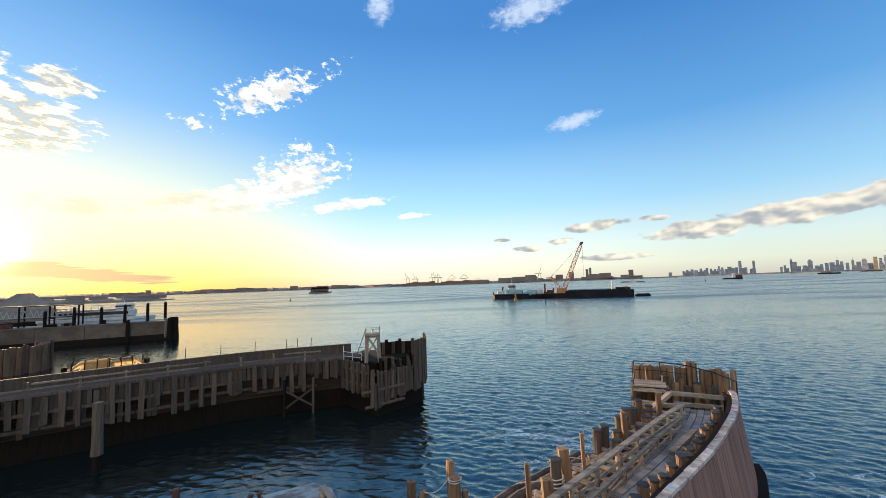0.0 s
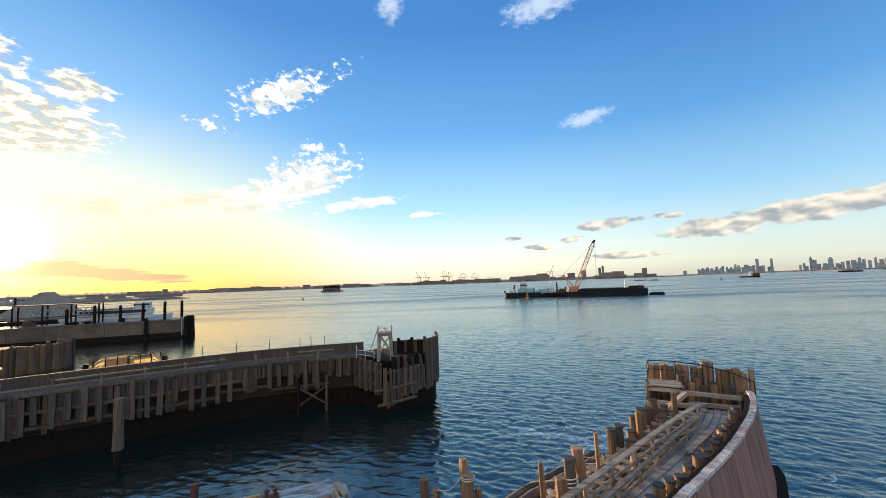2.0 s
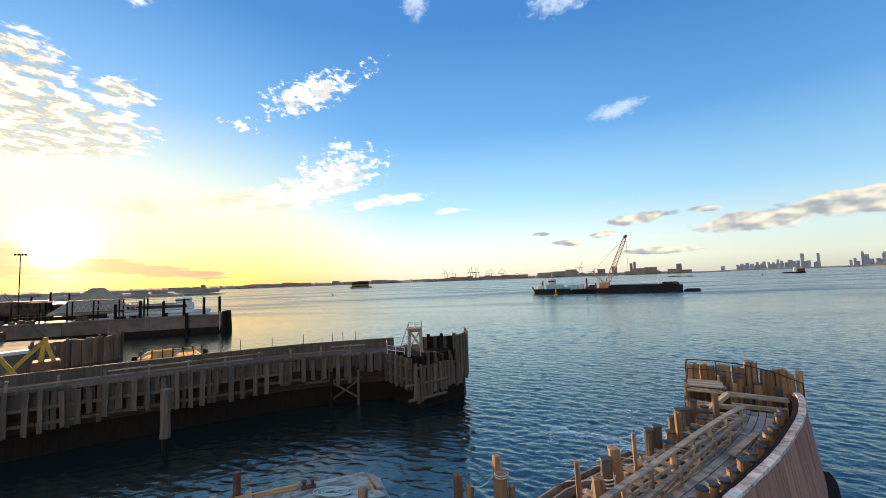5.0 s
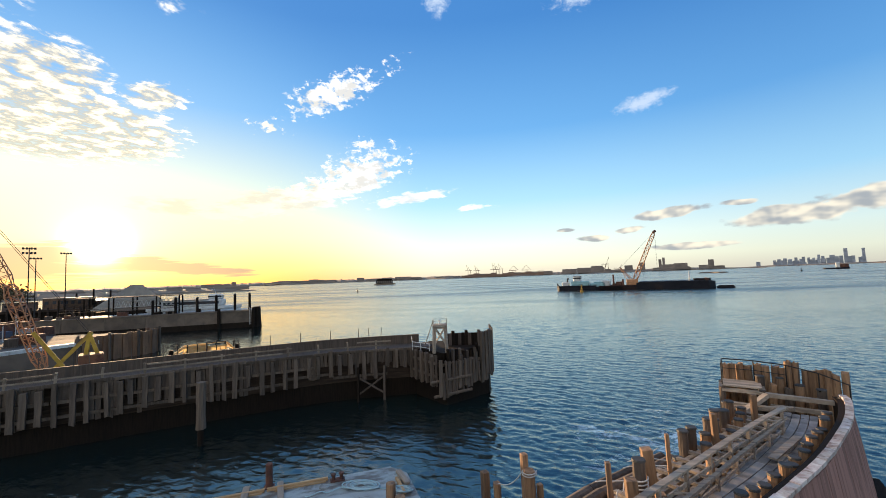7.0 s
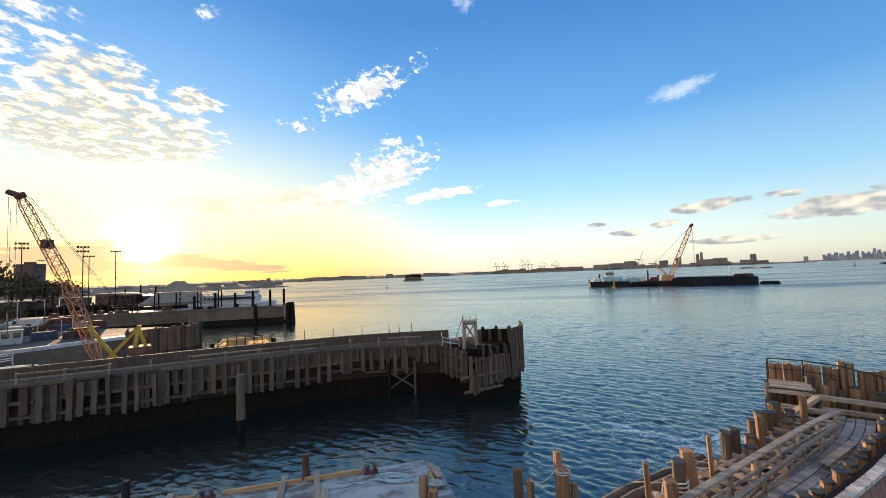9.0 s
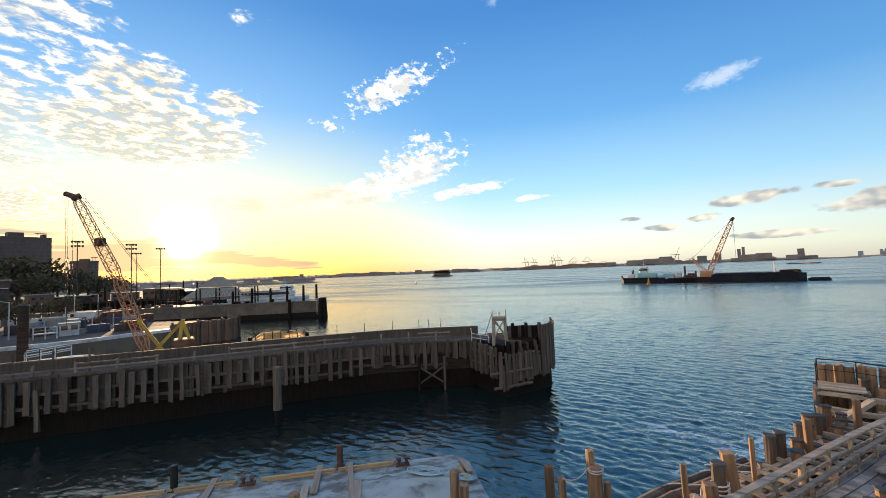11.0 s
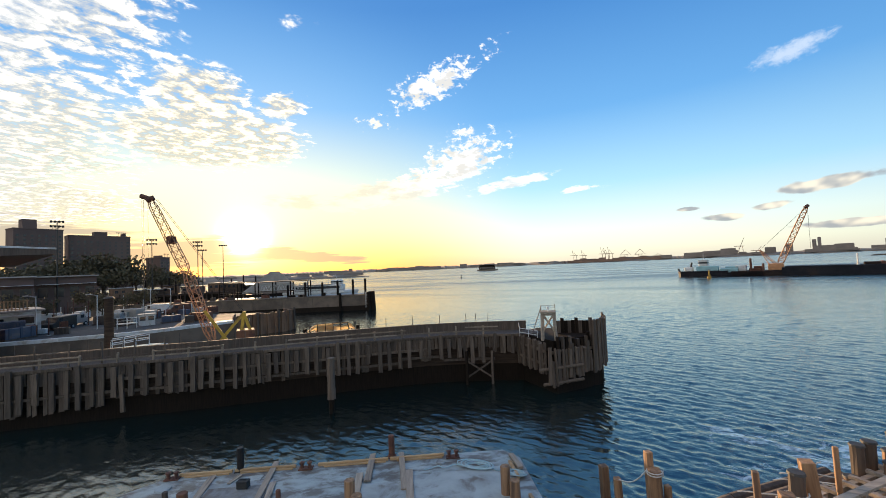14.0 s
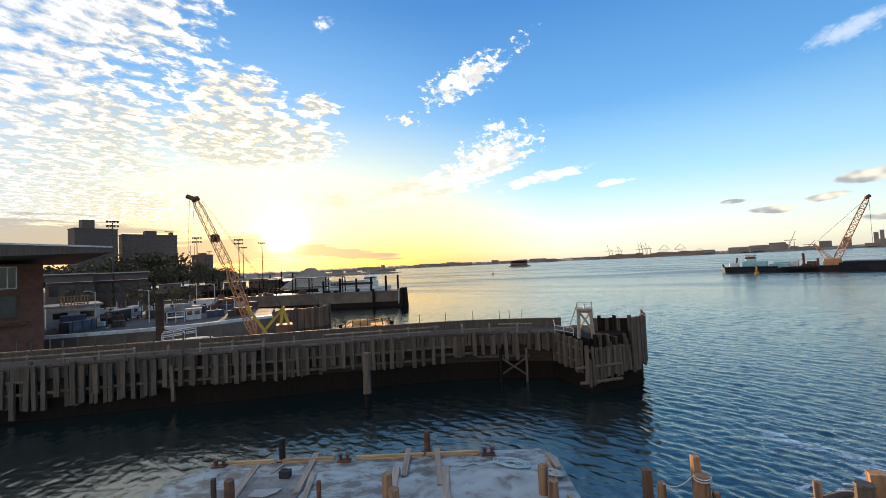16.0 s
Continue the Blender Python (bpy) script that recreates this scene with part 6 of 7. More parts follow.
# ---------------------------------------------------------------- second dock with its boat
def build_dock():
    rng = random.Random(31)
    edge = Track([(-128, 57.5), (-100, 70.2), (-79.5, 80.0), (-66.5, 85.9), (-59.4, 89.2)])
    d = thing("concrete_dock", ORIGIN, "concrete dock with a dark tide-stained foot and timber fenders", "pier")
    L = edge.length
    part("foot", ribbon(bmesh.new(), edge, 0, L, 0.05, -3.4, -1.5, 1.2, 4), "wet", d, "dark tide-stained foot")
    part("deck", ribbon(bmesh.new(), edge, 0, L, 0.1, -3.6, 3.75, 4.0, 4), "stone", d)
    part("head", ribbon(bmesh.new(), edge, L - 42, L, -3.6, -9.5, 3.6, 3.98, 4), "concrete", d)
    part("head_foot", ribbon(bmesh.new(), edge, L - 42, L, -3.7, -9.4, -1.5, 3.6, 4), "wet", d)
    s = 0.0
    while s < L:
        e = min(s + 7.6, L)
        part("wall_panel", ribbon(bmesh.new(), edge, s + 0.03, e - 0.03, 0.0, -3.5, 1.2, 3.75, 4), "stone", d)
        s = e
    for s, w in ((L - 7.6, 0.4), (L - 0.3, 0.45)):
        x, y, a = edge.at(s, 0.35)
        bm = bmesh.new()
        rod(bm, (x, y, -1), (x, y, 4.6), w, w * 0.85, 10)
        part("fender", bm, "wet", d)
    x, y, a = edge.at(L + 0.3, -0.9)
    bm = bmesh.new()
    rod(bm, (x, y, -1), (x, y, 4.7), 1.15, 0.8, 10)
    part("dolphin", bm, "wet", d, "dark timber corner dolphin")
    x, y, a = edge.at(L - 0.9, 0.15)
    bm = bmesh.new()
    for o in (-0.22, 0.22):
        rod(bm, (x + o * cos(a), y + o * sin(a), 0.5), (x + o * cos(a), y + o * sin(a), 4.6), 0.05, seg=6)
    for k in range(10):
        rod(bm, (x - 0.22 * cos(a), y - 0.22 * sin(a), 0.8 + 0.4 * k), (x + 0.22 * cos(a), y + 0.22 * sin(a), 0.8 + 0.4 * k), 0.035, seg=5)
    part("ladder", bm, "white", d)
    # free-standing guide piles
    for s, top in ((L - 21.5, 7.6), (L - 17.0, 8.1), (L - 12.6, 7.9), (L - 8.6, 8.2), (L - 4.6, 8.3), (L - 1.4, 8.4)):
        x, y, a = edge.at(s, -1.6)
        t = thing("guide_pile", pose(x, y, 4.0), "dark steel guide pile standing on the dock", "pile", "guide piles")
        bm = bmesh.new()
        rod(bm, (0, 0, 0), (0, 0, top - 4.5), 0.30, 0.28, 12)
        part("shaft", bm, "wet", t)
        bm = bmesh.new()
        rod(bm, (0, 0, top - 4.5), (0, 0, top - 4.3), 0.32, 0.12, 12)
        part("cap", bm, "pile_cap", t)
    # canopy on posts
    c = thing("dock_canopy", ORIGIN, "flat timber canopy on posts over the dock", "canopy")
    part("roof", ribbon(bmesh.new(), edge, L - 38, L - 17, -3.5, -6.5, 8.1, 8.30, 3), "grey_wood", c)
    s = L - 40
    while s < L - 16:
        for o in (-3.9, -6.2):
            x, y, a = edge.at(s, o)
            bm = bmesh.new()
            rod(bm, (x, y, 3.98), (x, y, 8.1), 0.15, seg=8)
            part("post", bm, "wet", c)
        s += 4.6
    for z in (5.2, 5.7):
        part("rail", ribbon(bmesh.new(), edge, L - 40, L - 17, -3.8, -3.95, z, z + 0.1, 3), "grey_wood", c)
    bm = bmesh.new()
    for k in range(14):
        x, y, a = edge.at(L - 30 + 0.9 * k, -5.5)
        x2, y2, _ = edge.at(L - 29.55 + 0.9 * k, -5.5)
        x3, y3, _ = edge.at(L - 29.1 + 0.9 * k, -5.5)
        rod(bm, (x, y, 5.9), (x2, y2, 7.3), 0.06, seg=5)
        rod(bm, (x2, y2, 7.3), (x3, y3, 5.9), 0.06, seg=5)
    x, y, _ = edge.at(L - 30, -5.5)
    x2, y2, _ = edge.at(L - 17.5, -5.5)
    for z in (5.9, 7.3):
        rod(bm, (x, y, z), (x2, y2, z), 0.07, seg=5)
    part("truss", bm, "white", c, "white gangway truss")
    for k in range(16):
        x, y, a = edge.at(rng.uniform(L - 60, L - 10), rng.uniform(-1.2, -3.0))
        t = thing("dock_crate", pose(x, y, 4.0, 0, 0, math.degrees(a)), "dark crate of gear on the concrete dock", "crate", "dock crates")
        h = rng.uniform(0.4, 0.9)
        part("body", box(bmesh.new(), 0, 0, 0, rng.uniform(0.8, 2.0), 0.8, h, bev=0.03), rng.choice(("rust", "grey_wood", "wet")), t)
        part("lid", box(bmesh.new(), 0, 0, h, 0.9, 0.85, 0.06), "grey_wood", t)
    # ferry lying behind the dock head
    x, y, a = edge.at(L - 15.0, -13.0)
    f = thing("passenger_ferry", pose(x, y, 0, 0, 0, math.degrees(a)), "white and grey passenger ferry moored behind the dock", "ferry")
    out = [(-11, -2.6), (6, -2.6), (9.5, 0), (6, 2.6), (-11, 2.6)]
    part("hull", prism(bmesh.new(), out, -0.4, 4.3), "white", f)
    part("gunwale", prism(bmesh.new(), [(q * 1.02, w * 1.04) for q, w in out], 4.3, 4.9), "white", f)
    part("cabin", box(bmesh.new(), -1.5, 0, 4.9, 14, 4.2, 1.7, bev=0.3), "white", f)
    part("cabin_window", box(bmesh.new(), -1.5, -2.12, 5.5, 12.4, 0.08, 0.7), "glass", f)
    part("upper_deck", box(bmesh.new(), -3, 0, 6.6, 10.5, 4.4, 0.14), "roof", f)
    part("wheelhouse", box(bmesh.new(), 3.6, 0, 6.6, 3.0, 3.0, 1.3, bev=0.25), "white", f)
    part("wheelhouse_window", box(bmesh.new(), 3.6, 0, 7.05, 3.06, 3.06, 0.5, bev=0.1), "glass", f)
    bm = bmesh.new()
    for k in range(9):
        rod(bm, (-8 + 1.2 * k, -2.1, 6.7), (-8 + 1.2 * k, -2.1, 7.7), 0.04, seg=5)
    rod(bm, (-8, -2.1, 7.7), (2, -2.1, 7.7), 0.05, seg=5)
    part("rail", bm, "white", f)
    bm = bmesh.new()
    rod(bm, (3.6, 0, 7.9), (3.0, 0, 9.6), 0.12, 0.05, 6)
    rod(bm, (2.6, -0.8, 9.0), (2.6, 0.8, 9.0), 0.1, seg=6)
    part("mast", bm, "white", f)
    # tent-roofed landing farther off
    h = thing("landing_shed", pose(-116, 111, 0, 0, 0, 45), "grey gabled landing shed on a timber pier", "shed")
    part("pier", box(bmesh.new(), 0, 0, 2.2, 16, 9, 1.3), "wet", h)
    for k in range(4):
        for yy in (-4, 4):
            bm = bmesh.new()
            rod(bm, (-7 + 4.6 * k, yy, -1.5), (-7 + 4.6 * k, yy, 2.2), 0.35, seg=8)
            part("round_post", bm, "wet", h)
    bm = bmesh.new()
    pr = [(-9.5, 4.0), (0.0, 11.2), (3.0, 11.2), (9.0, 5.4), (9.0, 4.6)]
    f0 = [bm.verts.new((px_, -4.2, z)) for px_, z in pr]
    f1 = [bm.verts.new((px_, 4.2, z)) for px_, z in pr]
    for i in range(5):
        bm.faces.new((f0[i], f0[(i + 1) % 5], f1[(i + 1) % 5], f1[i]))
    bm.faces.new(list(reversed(f0)))
    bm.faces.new(f1)
    bmesh.ops.recalc_face_normals(bm, faces=bm.faces[:])
    part("roof", bm, "roof", h)
    part("wall", box(bmesh.new(), 0.3, 0, 3.5, 12.5, 7.6, 3.4), "haze", h)


def build_jetty():
    """Dark timber jetty with piles, sheds and gear beyond the dock."""
    rng = random.Random(61)
    line = Track([polar(-68, 190), polar(-60, 205), polar(-52, 198), polar(-46.5, 178)])
    L = line.length
    j = thing("timber_jetty", ORIGIN, "long dark timber jetty cluttered with sheds and piles", "pier")
    part("deck", ribbon(bmesh.new(), line, 0, L, 0, -16, 3.0, 3.8, 4), "crib", j)
    part("crib", ribbon(bmesh.new(), line, 0, L, -0.6, -15, -1.5, 3.0, 4), "wet", j, "dark piled foot")
    me = pile_mesh("round_post", 6.2, 0.3, "crib", 620, 8, 0.05)
    s = 0.5
    while s < L:
        x, y, a = line.at(s, 0.3)
        piece("round_post", me, j, Matrix.Translation((x, y, -1.5 + rng.uniform(-0.3, 0.5))))
        s += rng.uniform(2.2, 3.4)
    for k in range(9):
        x, y, a = line.at(rng.uniform(0.05, 0.95) * L, -rng.uniform(3, 12))
        t = thing("guide_pile", pose(x, y, 3.8), "tall dark guide pile on the timber jetty", "pile", "jetty piles")
        h = rng.uniform(4.5, 8.0)
        bm = bmesh.new()
        rod(bm, (0, 0, 0), (0, 0, h), 0.32, 0.28, 8)
        part("shaft", bm, "wet", t)
        bm = bmesh.new()
        rod(bm, (0, 0, h), (0, 0, h + 0.25), 0.34, 0.1, 8)
        part("cap", bm, "pile_cap", t)
    for k in range(11):
        x, y, a = line.at((k + 0.5 + rng.uniform(-0.2, 0.2)) / 11.5 * L, -rng.uniform(4, 11))
        w, d, h = rng.uniform(5, 12), rng.uniform(3.5, 5), rng.uniform(1.8, 3.8)
        t = thing("jetty_shed", pose(x, y, 3.8, 0, 0, math.degrees(a) + rng.uniform(-6, 6)), "low dark shed with a flat roof on the jetty", "shed", "jetty sheds")
        part("wall", box(bmesh.new(), 0, 0, 0, w, d, h), rng.choice(("tower", "crib", "sheet")), t)
        part("roof", box(bmesh.new(), 0, 0, h, w + 0.6, d + 0.6, 0.25, bev=0.05), rng.choice(("roof", "crib")), t)
        for q in range(int(w / 2.4)):
            part("window", box(bmesh.new(), -w / 2 + 1.2 + 2.3 * q, -d / 2 - 0.02, h * 0.45, 1.1, 0.08, h * 0.3), "glass", t)


build_dock()
build_jetty()


# ---------------------------------------------------------------- crane barge with its tug, out on the water
def build_crane_barge():
    a, b = Vector((30.0, 240.0, 0)), Vector((100.0, 214.0, 0))
    ang = math.degrees(atan2(b.y - a.y, b.x - a.x))
    L = (b - a).length
    m = pose(a.x, a.y, 0, 0, 0, ang)
    g = thing("crane_barge", m, "long black spoil barge carrying an orange lattice crane", "barge")
    part("hull", prism(bmesh.new(), [(L * 0.545, -7), (L * 0.965, -7), (L, -3), (L, 3), (L * 0.965, 7), (L * 0.545, 7)], -0.5, 3.5), "hull", g)
    part("crane_deck", box(bmesh.new(), L * 0.43, 0, -0.4, L * 0.26, 13, 2.7, bev=0.1), "hull_rust", g, "low rusty crane deck")
    part("coaming", prism(bmesh.new(), [(L * 0.56, -6.7), (L * 0.96, -6.7), (L * 0.985, 0), (L * 0.96, 6.7), (L * 0.56, 6.7)], 3.5, 3.95), "hull", g)
    part("dark_patch", box(bmesh.new(), L * 0.70, -7.03, 0.2, L * 0.16, 0.08, 2.6), "hull", g)
    part("crane_house", box(bmesh.new(), L * 0.515, -0.5, 2.3, 5.5, 4.0, 3.0, bev=0.2), "orange", g)
    part("turntable", box(bmesh.new(), L * 0.515, -0.5, 1.9, 6.5, 5.0, 0.5), "rust", g)
    bx = L * 0.53
    bm = bmesh.new()
    lattice(bm, (bx, -1.0, 4.4), (bx + 10.5, -1.0, 29.0), 2.2, 1.6, 12, 0.17)
    part("boom", bm, "orange", g, "orange lattice boom")
    bm = bmesh.new()
    rod(bm, (bx + 10.2, -1.5, 29.0), (bx + 11.1, -0.4, 29.8), 0.7, seg=8)
    part("sheave_head", bm, "rust", g)
    bm = bmesh.new()
    lattice(bm, (bx - 0.5, -1, 4.2), (bx - 6.5, -1, 11.5), 0.9, 0.7, 6, 0.10)
    rod(bm, (bx - 6.5, -1, 11.5), (bx - 3.0, -1, 3.8), 0.14, seg=6)
    part("gantry", bm, "orange", g)
    bm = bmesh.new()
    for o in (-0.5, 0.5):
        rod(bm, (bx - 6.5, -1 + o, 11.5), (bx + 10.4, -1 + o, 29.0), 0.03, seg=5)
    rod(bm, (bx + 10.9, -1, 29.0), (bx + 10.9, -1, 9.0), 0.06, seg=5)
    part("pendant", bm, "black", g)
    for x in (L * 0.40, L * 0.46):
        bm = bmesh.new()
        rod(bm, (x, -5.5, -1), (x, -5.5, 8.0 if x < L * 0.43 else 5.5), 0.45, seg=8)
        part("spud", bm, "rust", g)
    for x, w, h, mat in ((L * 0.30, 5.5, 2.2, "teal"), (L * 0.345, 4.0, 2.6, "white"), (L * 0.43, 3.0, 2.0, "rust")):
        part("deckhouse", box(bmesh.new(), x, -1, 2.3, w, 4, h, bev=0.1), mat, g)
    part("stern_gear", box(bmesh.new(), L * 0.93, 0, 3.9, 7.0, 5.0, 1.0, bev=0.2), "hull_rust", g)
    bm = bmesh.new()
    rod(bm, (L * 0.86, -3, 3.8), (L * 0.86, -3, 8.6), 0.4, 0.2, 8)
    part("light_mast", bm, "white", g)
    bm = bmesh.new()
    rod(bm, (L * 0.955, -4, 4.4), (L * 0.955, 4, 4.4), 0.8, seg=10)
    part("winch", bm, "rust", g)
    # low pontoon astern
    p = thing("pontoon", pose(*(m @ Vector((L + 4.2, 0, 0)))[:2], 0, 0, 0, ang), "low dark pontoon lying astern of the barge", "pontoon")
    part("body", box(bmesh.new(), 0, 0, -0.3, 7.0, 5, 1.2, bev=0.15), "hull", p)
    part("rail", box(bmesh.new(), 0, -2.3, 0.9, 6.0, 0.1, 0.5), "hull", p)
    # tug at the bow
    t = thing("tugboat", m @ pose(10.0, -4.0, 0) @ Matrix.Diagonal((1.1, 1.1, 1.25, 1)), "teal and white tugboat with a black hull", "tugboat")
    out = [(-9, 0), (-7.5, -2.6), (8, -3.2), (10, -2.4), (10, 2.4), (8, 3.2), (-7.5, 2.6)]
    part("hull", prism(bmesh.new(), out, -0.4, 1.5), "hull", t)
    part("bulwark", prism(bmesh.new(), [(x * 1.02, y * 1.02) for x, y in out], 1.5, 2.1), "hull", t)
    part("deckhouse", box(bmesh.new(), 2.6, 0, 2.1, 8.0, 4.2, 1.9, bev=0.2), "teal", t)
    part("wheelhouse", box(bmesh.new(), 1.2, 0, 4.0, 3.4, 3.2, 2.2, bev=0.2), "white", t)
    part("wheelhouse_window", box(bmesh.new(), 1.2, 0, 5.0, 3.46, 3.26, 0.7, bev=0.08), "glass", t)
    part("upper_roof", box(bmesh.new(), 1.2, 0, 6.2, 3.8, 3.6, 0.2), "white", t)
    bm = bmesh.new()
    rod(bm, (1.2, 0, 6.4), (1.2, 0, 9.0), 0.12, 0.06, 6)
    rod(bm, (0.2, 0, 7.6), (2.2, 0, 7.6), 0.06, seg=5)
    part("mast", bm, "white", t)
    bm = bmesh.new()
    rod(bm, (-4.0, -1.0, 2.0), (-3.2, -1.0, 5.6), 0.5, 0.35, 8)
    part("funnel", bm, "black", t)
    part("bow_house", box(bmesh.new(), -4.6, 0, 2.1, 3.2, 3.0, 1.7, bev=0.2), "white", t)
    bm = bmesh.new()
    rod(bm, (-8.2, 0, 1.6), (-8.9, 0, 3.2), 0.35, seg=8)
    part("bow_fender", bm, "rubber", t)
    t = thing("hopper_scow", m @ pose(26, -3.5, 0), "low dark scow with a teal deckhouse alongside the crane", "barge")
    part("hull", box(bmesh.new(), 0, 0, -0.4, 17, 6, 2.2, bev=0.15), "hull", t)
    part("deckhouse", box(bmesh.new(), -4.5, 0, 1.8, 7, 4, 2.0, bev=0.2), "teal", t)
    part("crate", box(bmesh.new(), 5.0, 0.5, 1.8, 4, 3, 1.6, bev=0.1), "rust", t)


M["hull_rust"] = surface("rust_streaked_hull", (0.022, 0.017, 0.017), (0.042, 0.026, 0.022), 0.4, 0.8, stain=(0.014, 0.014, 0.015), spec=0.12)
build_crane_barge()


def build_buoys():
    for x, y, s, mat in ((37.5, 212.0, 1.0, "yellow"), (-124, 330, 0.9, "black"), (400, 620, 1.4, "black")):
        t = thing("buoy", pose(x, y, -0.2), "channel buoy with a small lattice top", "buoy", "buoys")
        bm = bmesh.new()
        rod(bm, (0, 0, 0), (0, 0, 1.0 * s), 0.9 * s, 0.75 * s, 12)
        part("float", bm, mat, t)
        bm = bmesh.new()
        for k in range(4):
            rod(bm, (0.5 * s * cos(k * pi / 2), 0.5 * s * sin(k * pi / 2), s), (0.1 * cos(k * pi / 2), 0.1 * sin(k * pi / 2), 3.4 * s), 0.08 * s, seg=5)
        rod(bm, (0, 0, 2.6 * s), (0, 0, 3.8 * s), 0.3 * s, 0.2 * s, 8)
        part("top", bm, mat, t)


build_buoys()


# ---------------------------------------------------------------- across the harbour
def shore(name, az0, az1, r, depth, h0, h1, n, seed, label, jag=1.0):
    bm = bmesh.new()
    rows = []
    for k in range(n + 1):
        t = k / n
        a = radians(az0 + (az1 - az0) * t)
        end = min(1.0, 12 * t, 12 * (1 - t))
        h = (h0 + (h1 - h0) * t) * (1 + 0.35 * jag * noise.noise((k * 0.21, seed, 0)) + 0.22 * jag * noise.noise((k * 0.83, seed, 5))) * max(end, 0.15)
        d = r + 0.06 * r * noise.noise((k * 0.07, seed, 9))
        rows.append([bm.verts.new((sin(a) * q, cos(a) * q, z)) for q, z in ((d, -1), (d + 4, min(2.5, h)), (d + depth * 0.1, h * 0.6), (d + depth * 0.3, h), (d + depth, h * 0.8), (d + depth * 1.02, -1))])
    for p, q in zip(rows, rows[1:]):
        for i in range(5):
            bm.faces.new((p[i], q[i], q[i + 1], p[i + 1]))
    bmesh.ops.recalc_face_normals(bm, faces=bm.faces[:])
    return tagged(new(name, mesh_of(bm, name, "land")), label, "shore", kind="structure")


shore("far_shore", -72, 30, 2300, 900, 20, 14, 420, 1, "low dark far shore across the harbour", 1.0)
shore("far_shore_east", 27, 62, 3300, 500, 8, 8, 200, 2, "low far shore below the city skyline", 0.6)
shore("near_spit", -66, -33.4, 690, 160, 10, 4, 160, 3, "low flat spit of land with scattered sheds", 0.8)
shore("breakwater", 23.5, 26.5, 840, 12, 2.0, 2.0, 24, 4, "long low stone breakwater", 0.2)


def far_block(name, az, r, w, h, z0, label, mat, group, top=None):
    x, y = polar(az, r)
    t = thing(name, pose(x, y, z0, 0, 0, -az), label, "building", group)
    part("wall", box(bmesh.new(), 0, 0, 0, w, w * 0.7, h), mat, t)
    part("roof", box(bmesh.new(), 0, 0, h, w * 0.92, w * 0.6, max(1.0, h * 0.025)), mat, t)
    if top == "spire":
        bm = bmesh.new()
        rod(bm, (0, 0, h), (0, 0, h * 1.35), w * 0.12, w * 0.02, 6)
        part("spire", bm, mat, t)
    elif top == "setback":
        part("setback", box(bmesh.new(), 0, 0, h, w * 0.6, w * 0.45, h * 0.14), mat, t)
    k = int(h / 9) if name == "city_tower" else 0
    bm = bmesh.new()
    box(bm, 0, 0, 0, w * 0.86, 0.6, 3.2)
    me = mesh_of(bm, "window_band", "far_glass")
    for i in range(k):
        piece("window_band", me, t, Matrix.Translation((0, -w * 0.35 - 0.1, 5 + i * 9)))
    return t


# window bands paled as well, so the haze sits in their colour
M["far_glass"] = surface("haze_paled_window_bands", (0.27, 0.29, 0.33), (0.20, 0.22, 0.26), 0.05, 0.4, bump=0, grain=0.2)


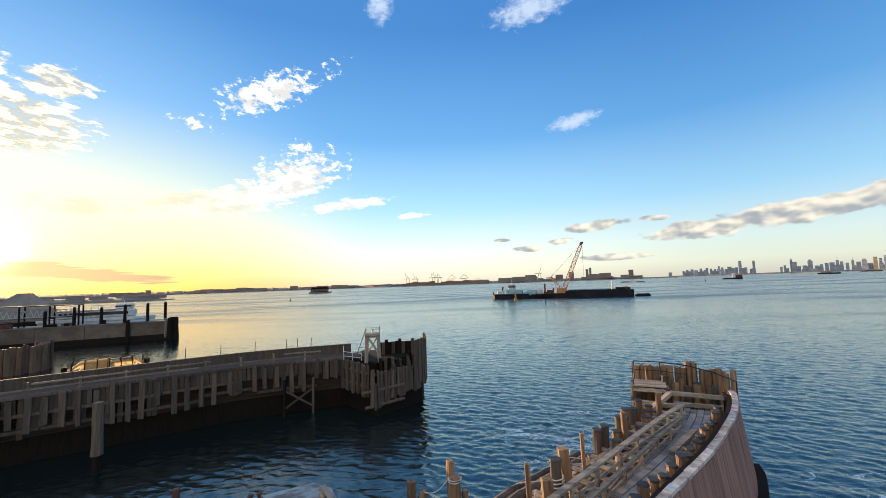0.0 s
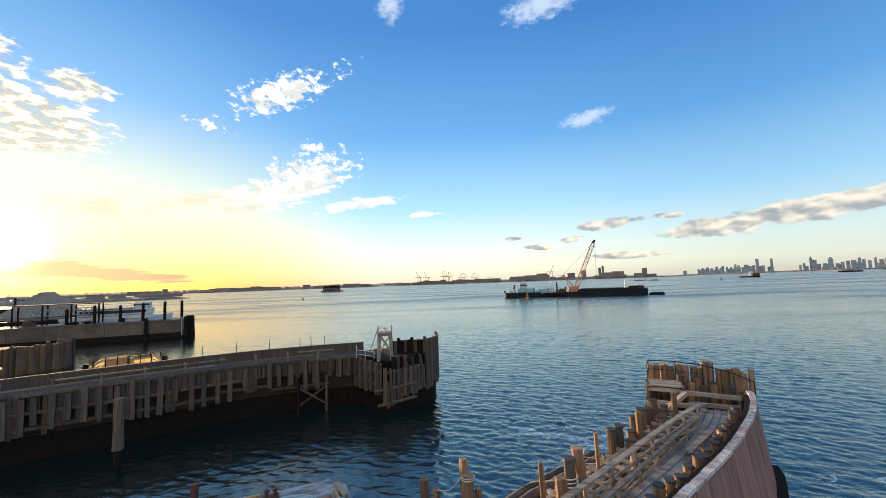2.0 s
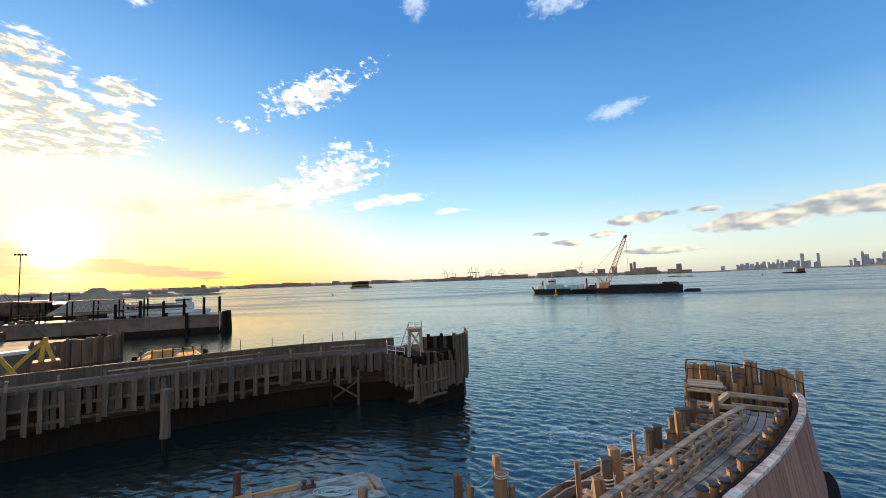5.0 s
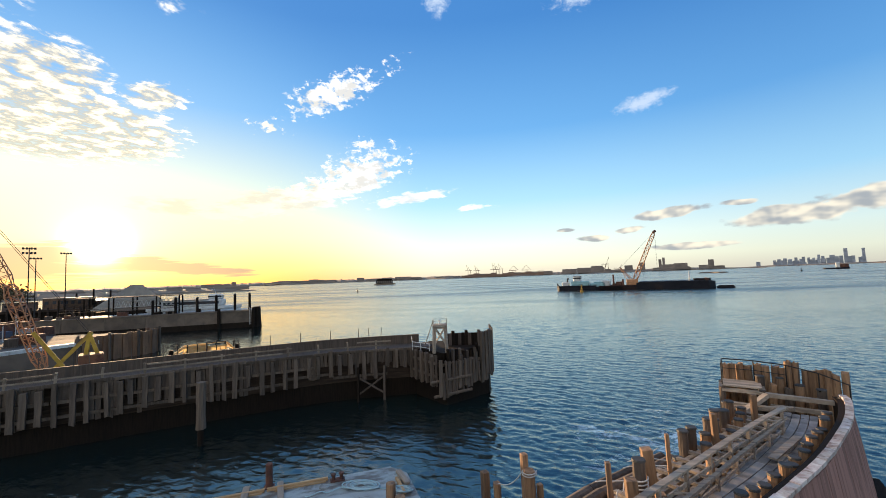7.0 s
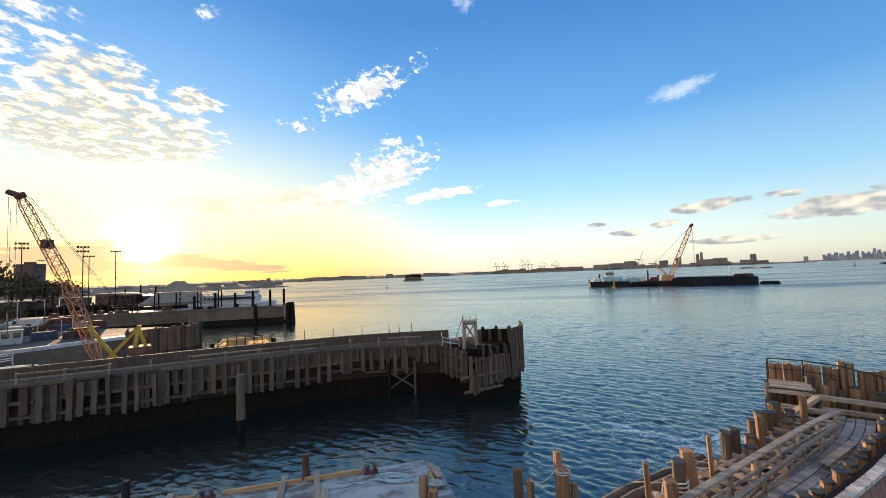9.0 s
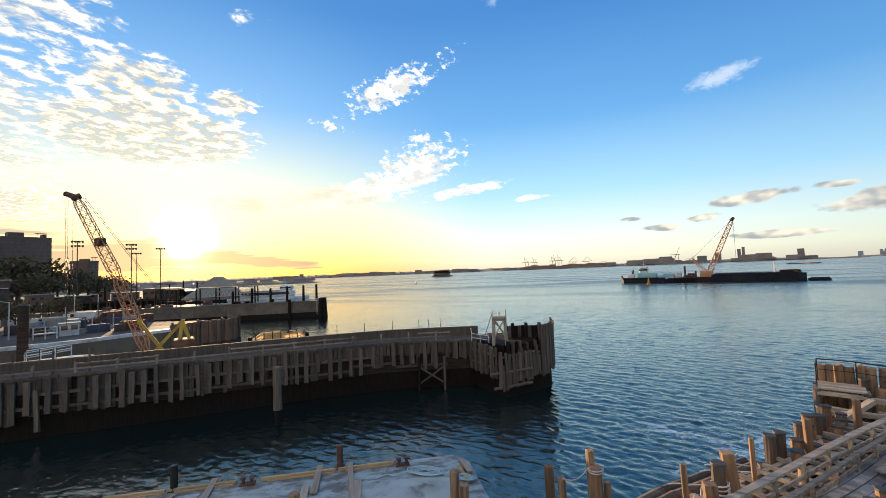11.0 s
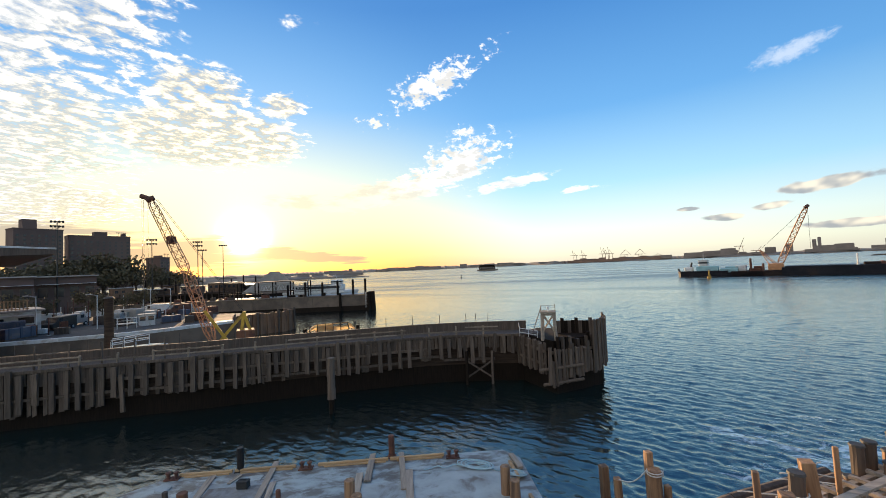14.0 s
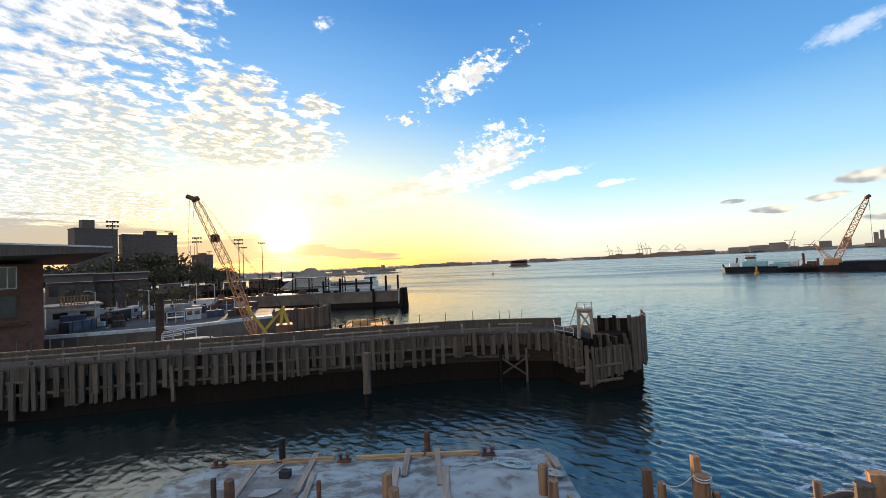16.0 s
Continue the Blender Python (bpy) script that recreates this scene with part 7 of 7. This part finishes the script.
def build_skyline():
    rng = random.Random(44)
    R = 4200
    k = R * radians(1)
    rows = []
    # first cluster: even towers with two tall ones
    for az, el in ((31.1, 0.55), (31.6, 0.62), (32.0, 0.5), (32.5, 0.66), (33.1, 0.7), (33.5, 0.6), (33.9, 0.55), (34.3, 0.85), (34.6, 0.7), (35.0, 0.5), (35.3, 0.75), (35.6, 0.6),
                   (35.95, 0.65), (36.3, 1.35), (36.55, 0.55), (36.8, 0.6), (37.55, 1.30), (29.3, 0.35), (25.0, 0.55)):
        rows.append((az, el + 0.16, rng.uniform(16, 30), None, "city"))
    # second cluster: taller, with spires and a sunlit tower
    for az, el, top in ((39.9, 0.5, None), (40.2, 0.65, None), (40.75, 1.15, "setback"), (41.0, 0.95, None), (41.3, 0.5, None), (41.8, 0.55, None), (42.25, 1.0, "setback"), (42.7, 0.5, None),
                        (43.1, 0.6, None), (43.5, 0.7, None), (43.9, 0.75, None), (44.3, 0.95, "spire"), (44.6, 0.8, None), (45.0, 0.65, None), (45.4, 0.9, "spire"), (45.8, 0.7, None), (46.2, 0.85, "setback"),
                        (46.95, 1.1, None), (47.3, 0.95, None), (47.7, 1.2, "spire"), (48.2, 0.9, None), (48.8, 1.1, "setback"), (49.5, 0.8, None)):
        rows.append((az, el + 0.16, rng.uniform(14, 30), top, "gold" if 46.6 < az < 47.0 else "city"))
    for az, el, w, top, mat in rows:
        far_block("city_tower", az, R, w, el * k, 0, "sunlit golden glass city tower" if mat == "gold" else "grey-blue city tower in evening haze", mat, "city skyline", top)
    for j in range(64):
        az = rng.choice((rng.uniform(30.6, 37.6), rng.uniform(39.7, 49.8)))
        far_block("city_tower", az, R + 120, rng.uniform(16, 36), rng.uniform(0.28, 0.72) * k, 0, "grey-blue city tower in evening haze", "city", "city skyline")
    # sheds and blocks on the far shore
    for j in range(50):
        az = rng.uniform(-40, 29)
        r = 2350
        far_block("shore_shed", az, r, rng.uniform(20, 70), rng.uniform(6, 17), 6, "low hazy building on the far shore", "haze", "far shore sheds")
    for az, w, h in ((9.6, 150, 26), (11.4, 140, 30), (12.2, 60, 38), (16.0, 40, 34), (17.6, 26, 46), (20.6, 90, 30), (21.8, 60, 34), (19.6, 14, 58), (20.0, 12, 66), (24.9, 24, 46)):
        far_block("shore_shed", az, 2400, w, h, 2, "large hazy industrial building on the far shore", "haze", "far shore sheds")
    for j in range(16):
        far_block("spit_shed", rng.uniform(-62, -34.5), 740, rng.uniform(10, 34), rng.uniform(3, 6), 3, "low pale shed on the spit", "haze", "spit sheds")
    far_block("spit_shed", -35.9, 760, 7, 11, 3, "small hazy lookout tower on the spit", "haze", "spit sheds")


build_skyline()


def build_port_cranes():
    R = 2350
    c = None
    for az, top, up in ((-4.9, 74, 1), (-3.75, 70, 1), (-1.3, 78, 1), (-0.95, 76, 1), (-0.45, 78, 1), (1.3, 58, 0), (3.0, 58, 0), (13.4, 84, 2), (14.9, 40, 2), (5.0, 30, 0)):
        x, y = polar(az, R)
        t = thing("port_crane", pose(x, y, 2, 0, 0, -az), "far container gantry crane with its boom raised" if up else "far container gantry crane with its boom lowered", "crane", "port cranes")
        h = top * 0.55
        for sx in (-9, 9):
            bm = bmesh.new()
            rod(bm, (sx, 0, 0), (sx * 0.75, 0, h), 1.3, 1.0, 4)
            part("leg", bm, "port", t)
        bm = bmesh.new()
        rod(bm, (-26, 0, h), (14, 0, h), 1.4, 1.2, flat=True)
        part("girder", bm, "port", t)
        bm = bmesh.new()
        if up == 1:
            rod(bm, (-9, 0, h), (-15, 0, top), 1.0, 0.9, flat=True)
            rod(bm, (6, 0, h), (-8, 0, top * 0.85), 0.8, 0.7, flat=True)
        elif up == 2:
            rod(bm, (-12, 0, h * 0.4), (14, 0, top), 1.0, 0.9, flat=True)
        else:
            rod(bm, (-26, 0, h), (0, 0, top), 0.9, 0.8, flat=True)
            rod(bm, (0, 0, top), (24, 0, h), 0.9, 0.8, flat=True)
        part("boom", bm, "port", t)
    for j in range(14):
        far_block("container_stack", -5.5 + 0.8 * j, 2330, 34, 12 + 5 * (j % 3), 2, "stacked containers on the far terminal", "port", "container stacks")


# port steel lightened; its haze is painted in
M["port"] = surface("hazy_port_steel", (0.30, 0.17, 0.11), (0.22, 0.13, 0.09), 0.05, 0.7, bump=0, grain=0.3)
build_port_cranes()


def build_islet():
    x, y = polar(-16.8, 780)
    t = thing("old_fort_islet", pose(x, y, 0, 0, 0, 16.8), "dark islet with a low ruined platform", "islet")
    part("rock", prism(bmesh.new(), [(-20, -6), (18, -7), (20, 5), (-17, 7)], -1, 2.4), "land", t)
    part("platform", box(bmesh.new(), -1, 0, 2.4, 31, 9, 6.4, bev=0.6), "wet", t)
    part("roof", box(bmesh.new(), -1, 0, 8.8, 29, 8, 2.2, bev=1.0), "wet", t)
    for k in range(8):
        part("bay", box(bmesh.new(), -14 + 3.7 * k, -4.6, 3.4, 2.0, 0.3, 3.6), "haze", t)
    x, y = polar(35.6, 905)
    t = thing("cargo_launch", pose(x, y, 0, 0, 0, -35.6), "small white and red cargo launch out on the water", "boat")
    part("hull", prism(bmesh.new(), [(-17, 0), (-14, -3), (13, -3), (14, 3), (-14, 3)], -0.5, 2.2), "hull", t)
    part("house", box(bmesh.new(), 0.5, 0, 2.2, 5, 4, 8, bev=0.5), "white", t)
    part("hold", box(bmesh.new(), 8, 0, 2.2, 10, 5, 5, bev=0.3), "rust", t)
    for az, r, L in ((43.6, 1500, 46), (46.6, 2300, 60)):
        x, y = polar(az, r)
        t = thing("low_barge", pose(x, y, 0, 0, 0, -az), "long low dark barge far out on the water", "barge", "far barges")
        part("hull", box(bmesh.new(), 0, 0, -0.5, L, 9, 4.0, bev=0.5), "hull", t)
        part("load", box(bmesh.new(), -L * 0.1, 0, 3.5, L * 0.5, 6, 2.5, bev=0.4), "haze", t)


build_islet()
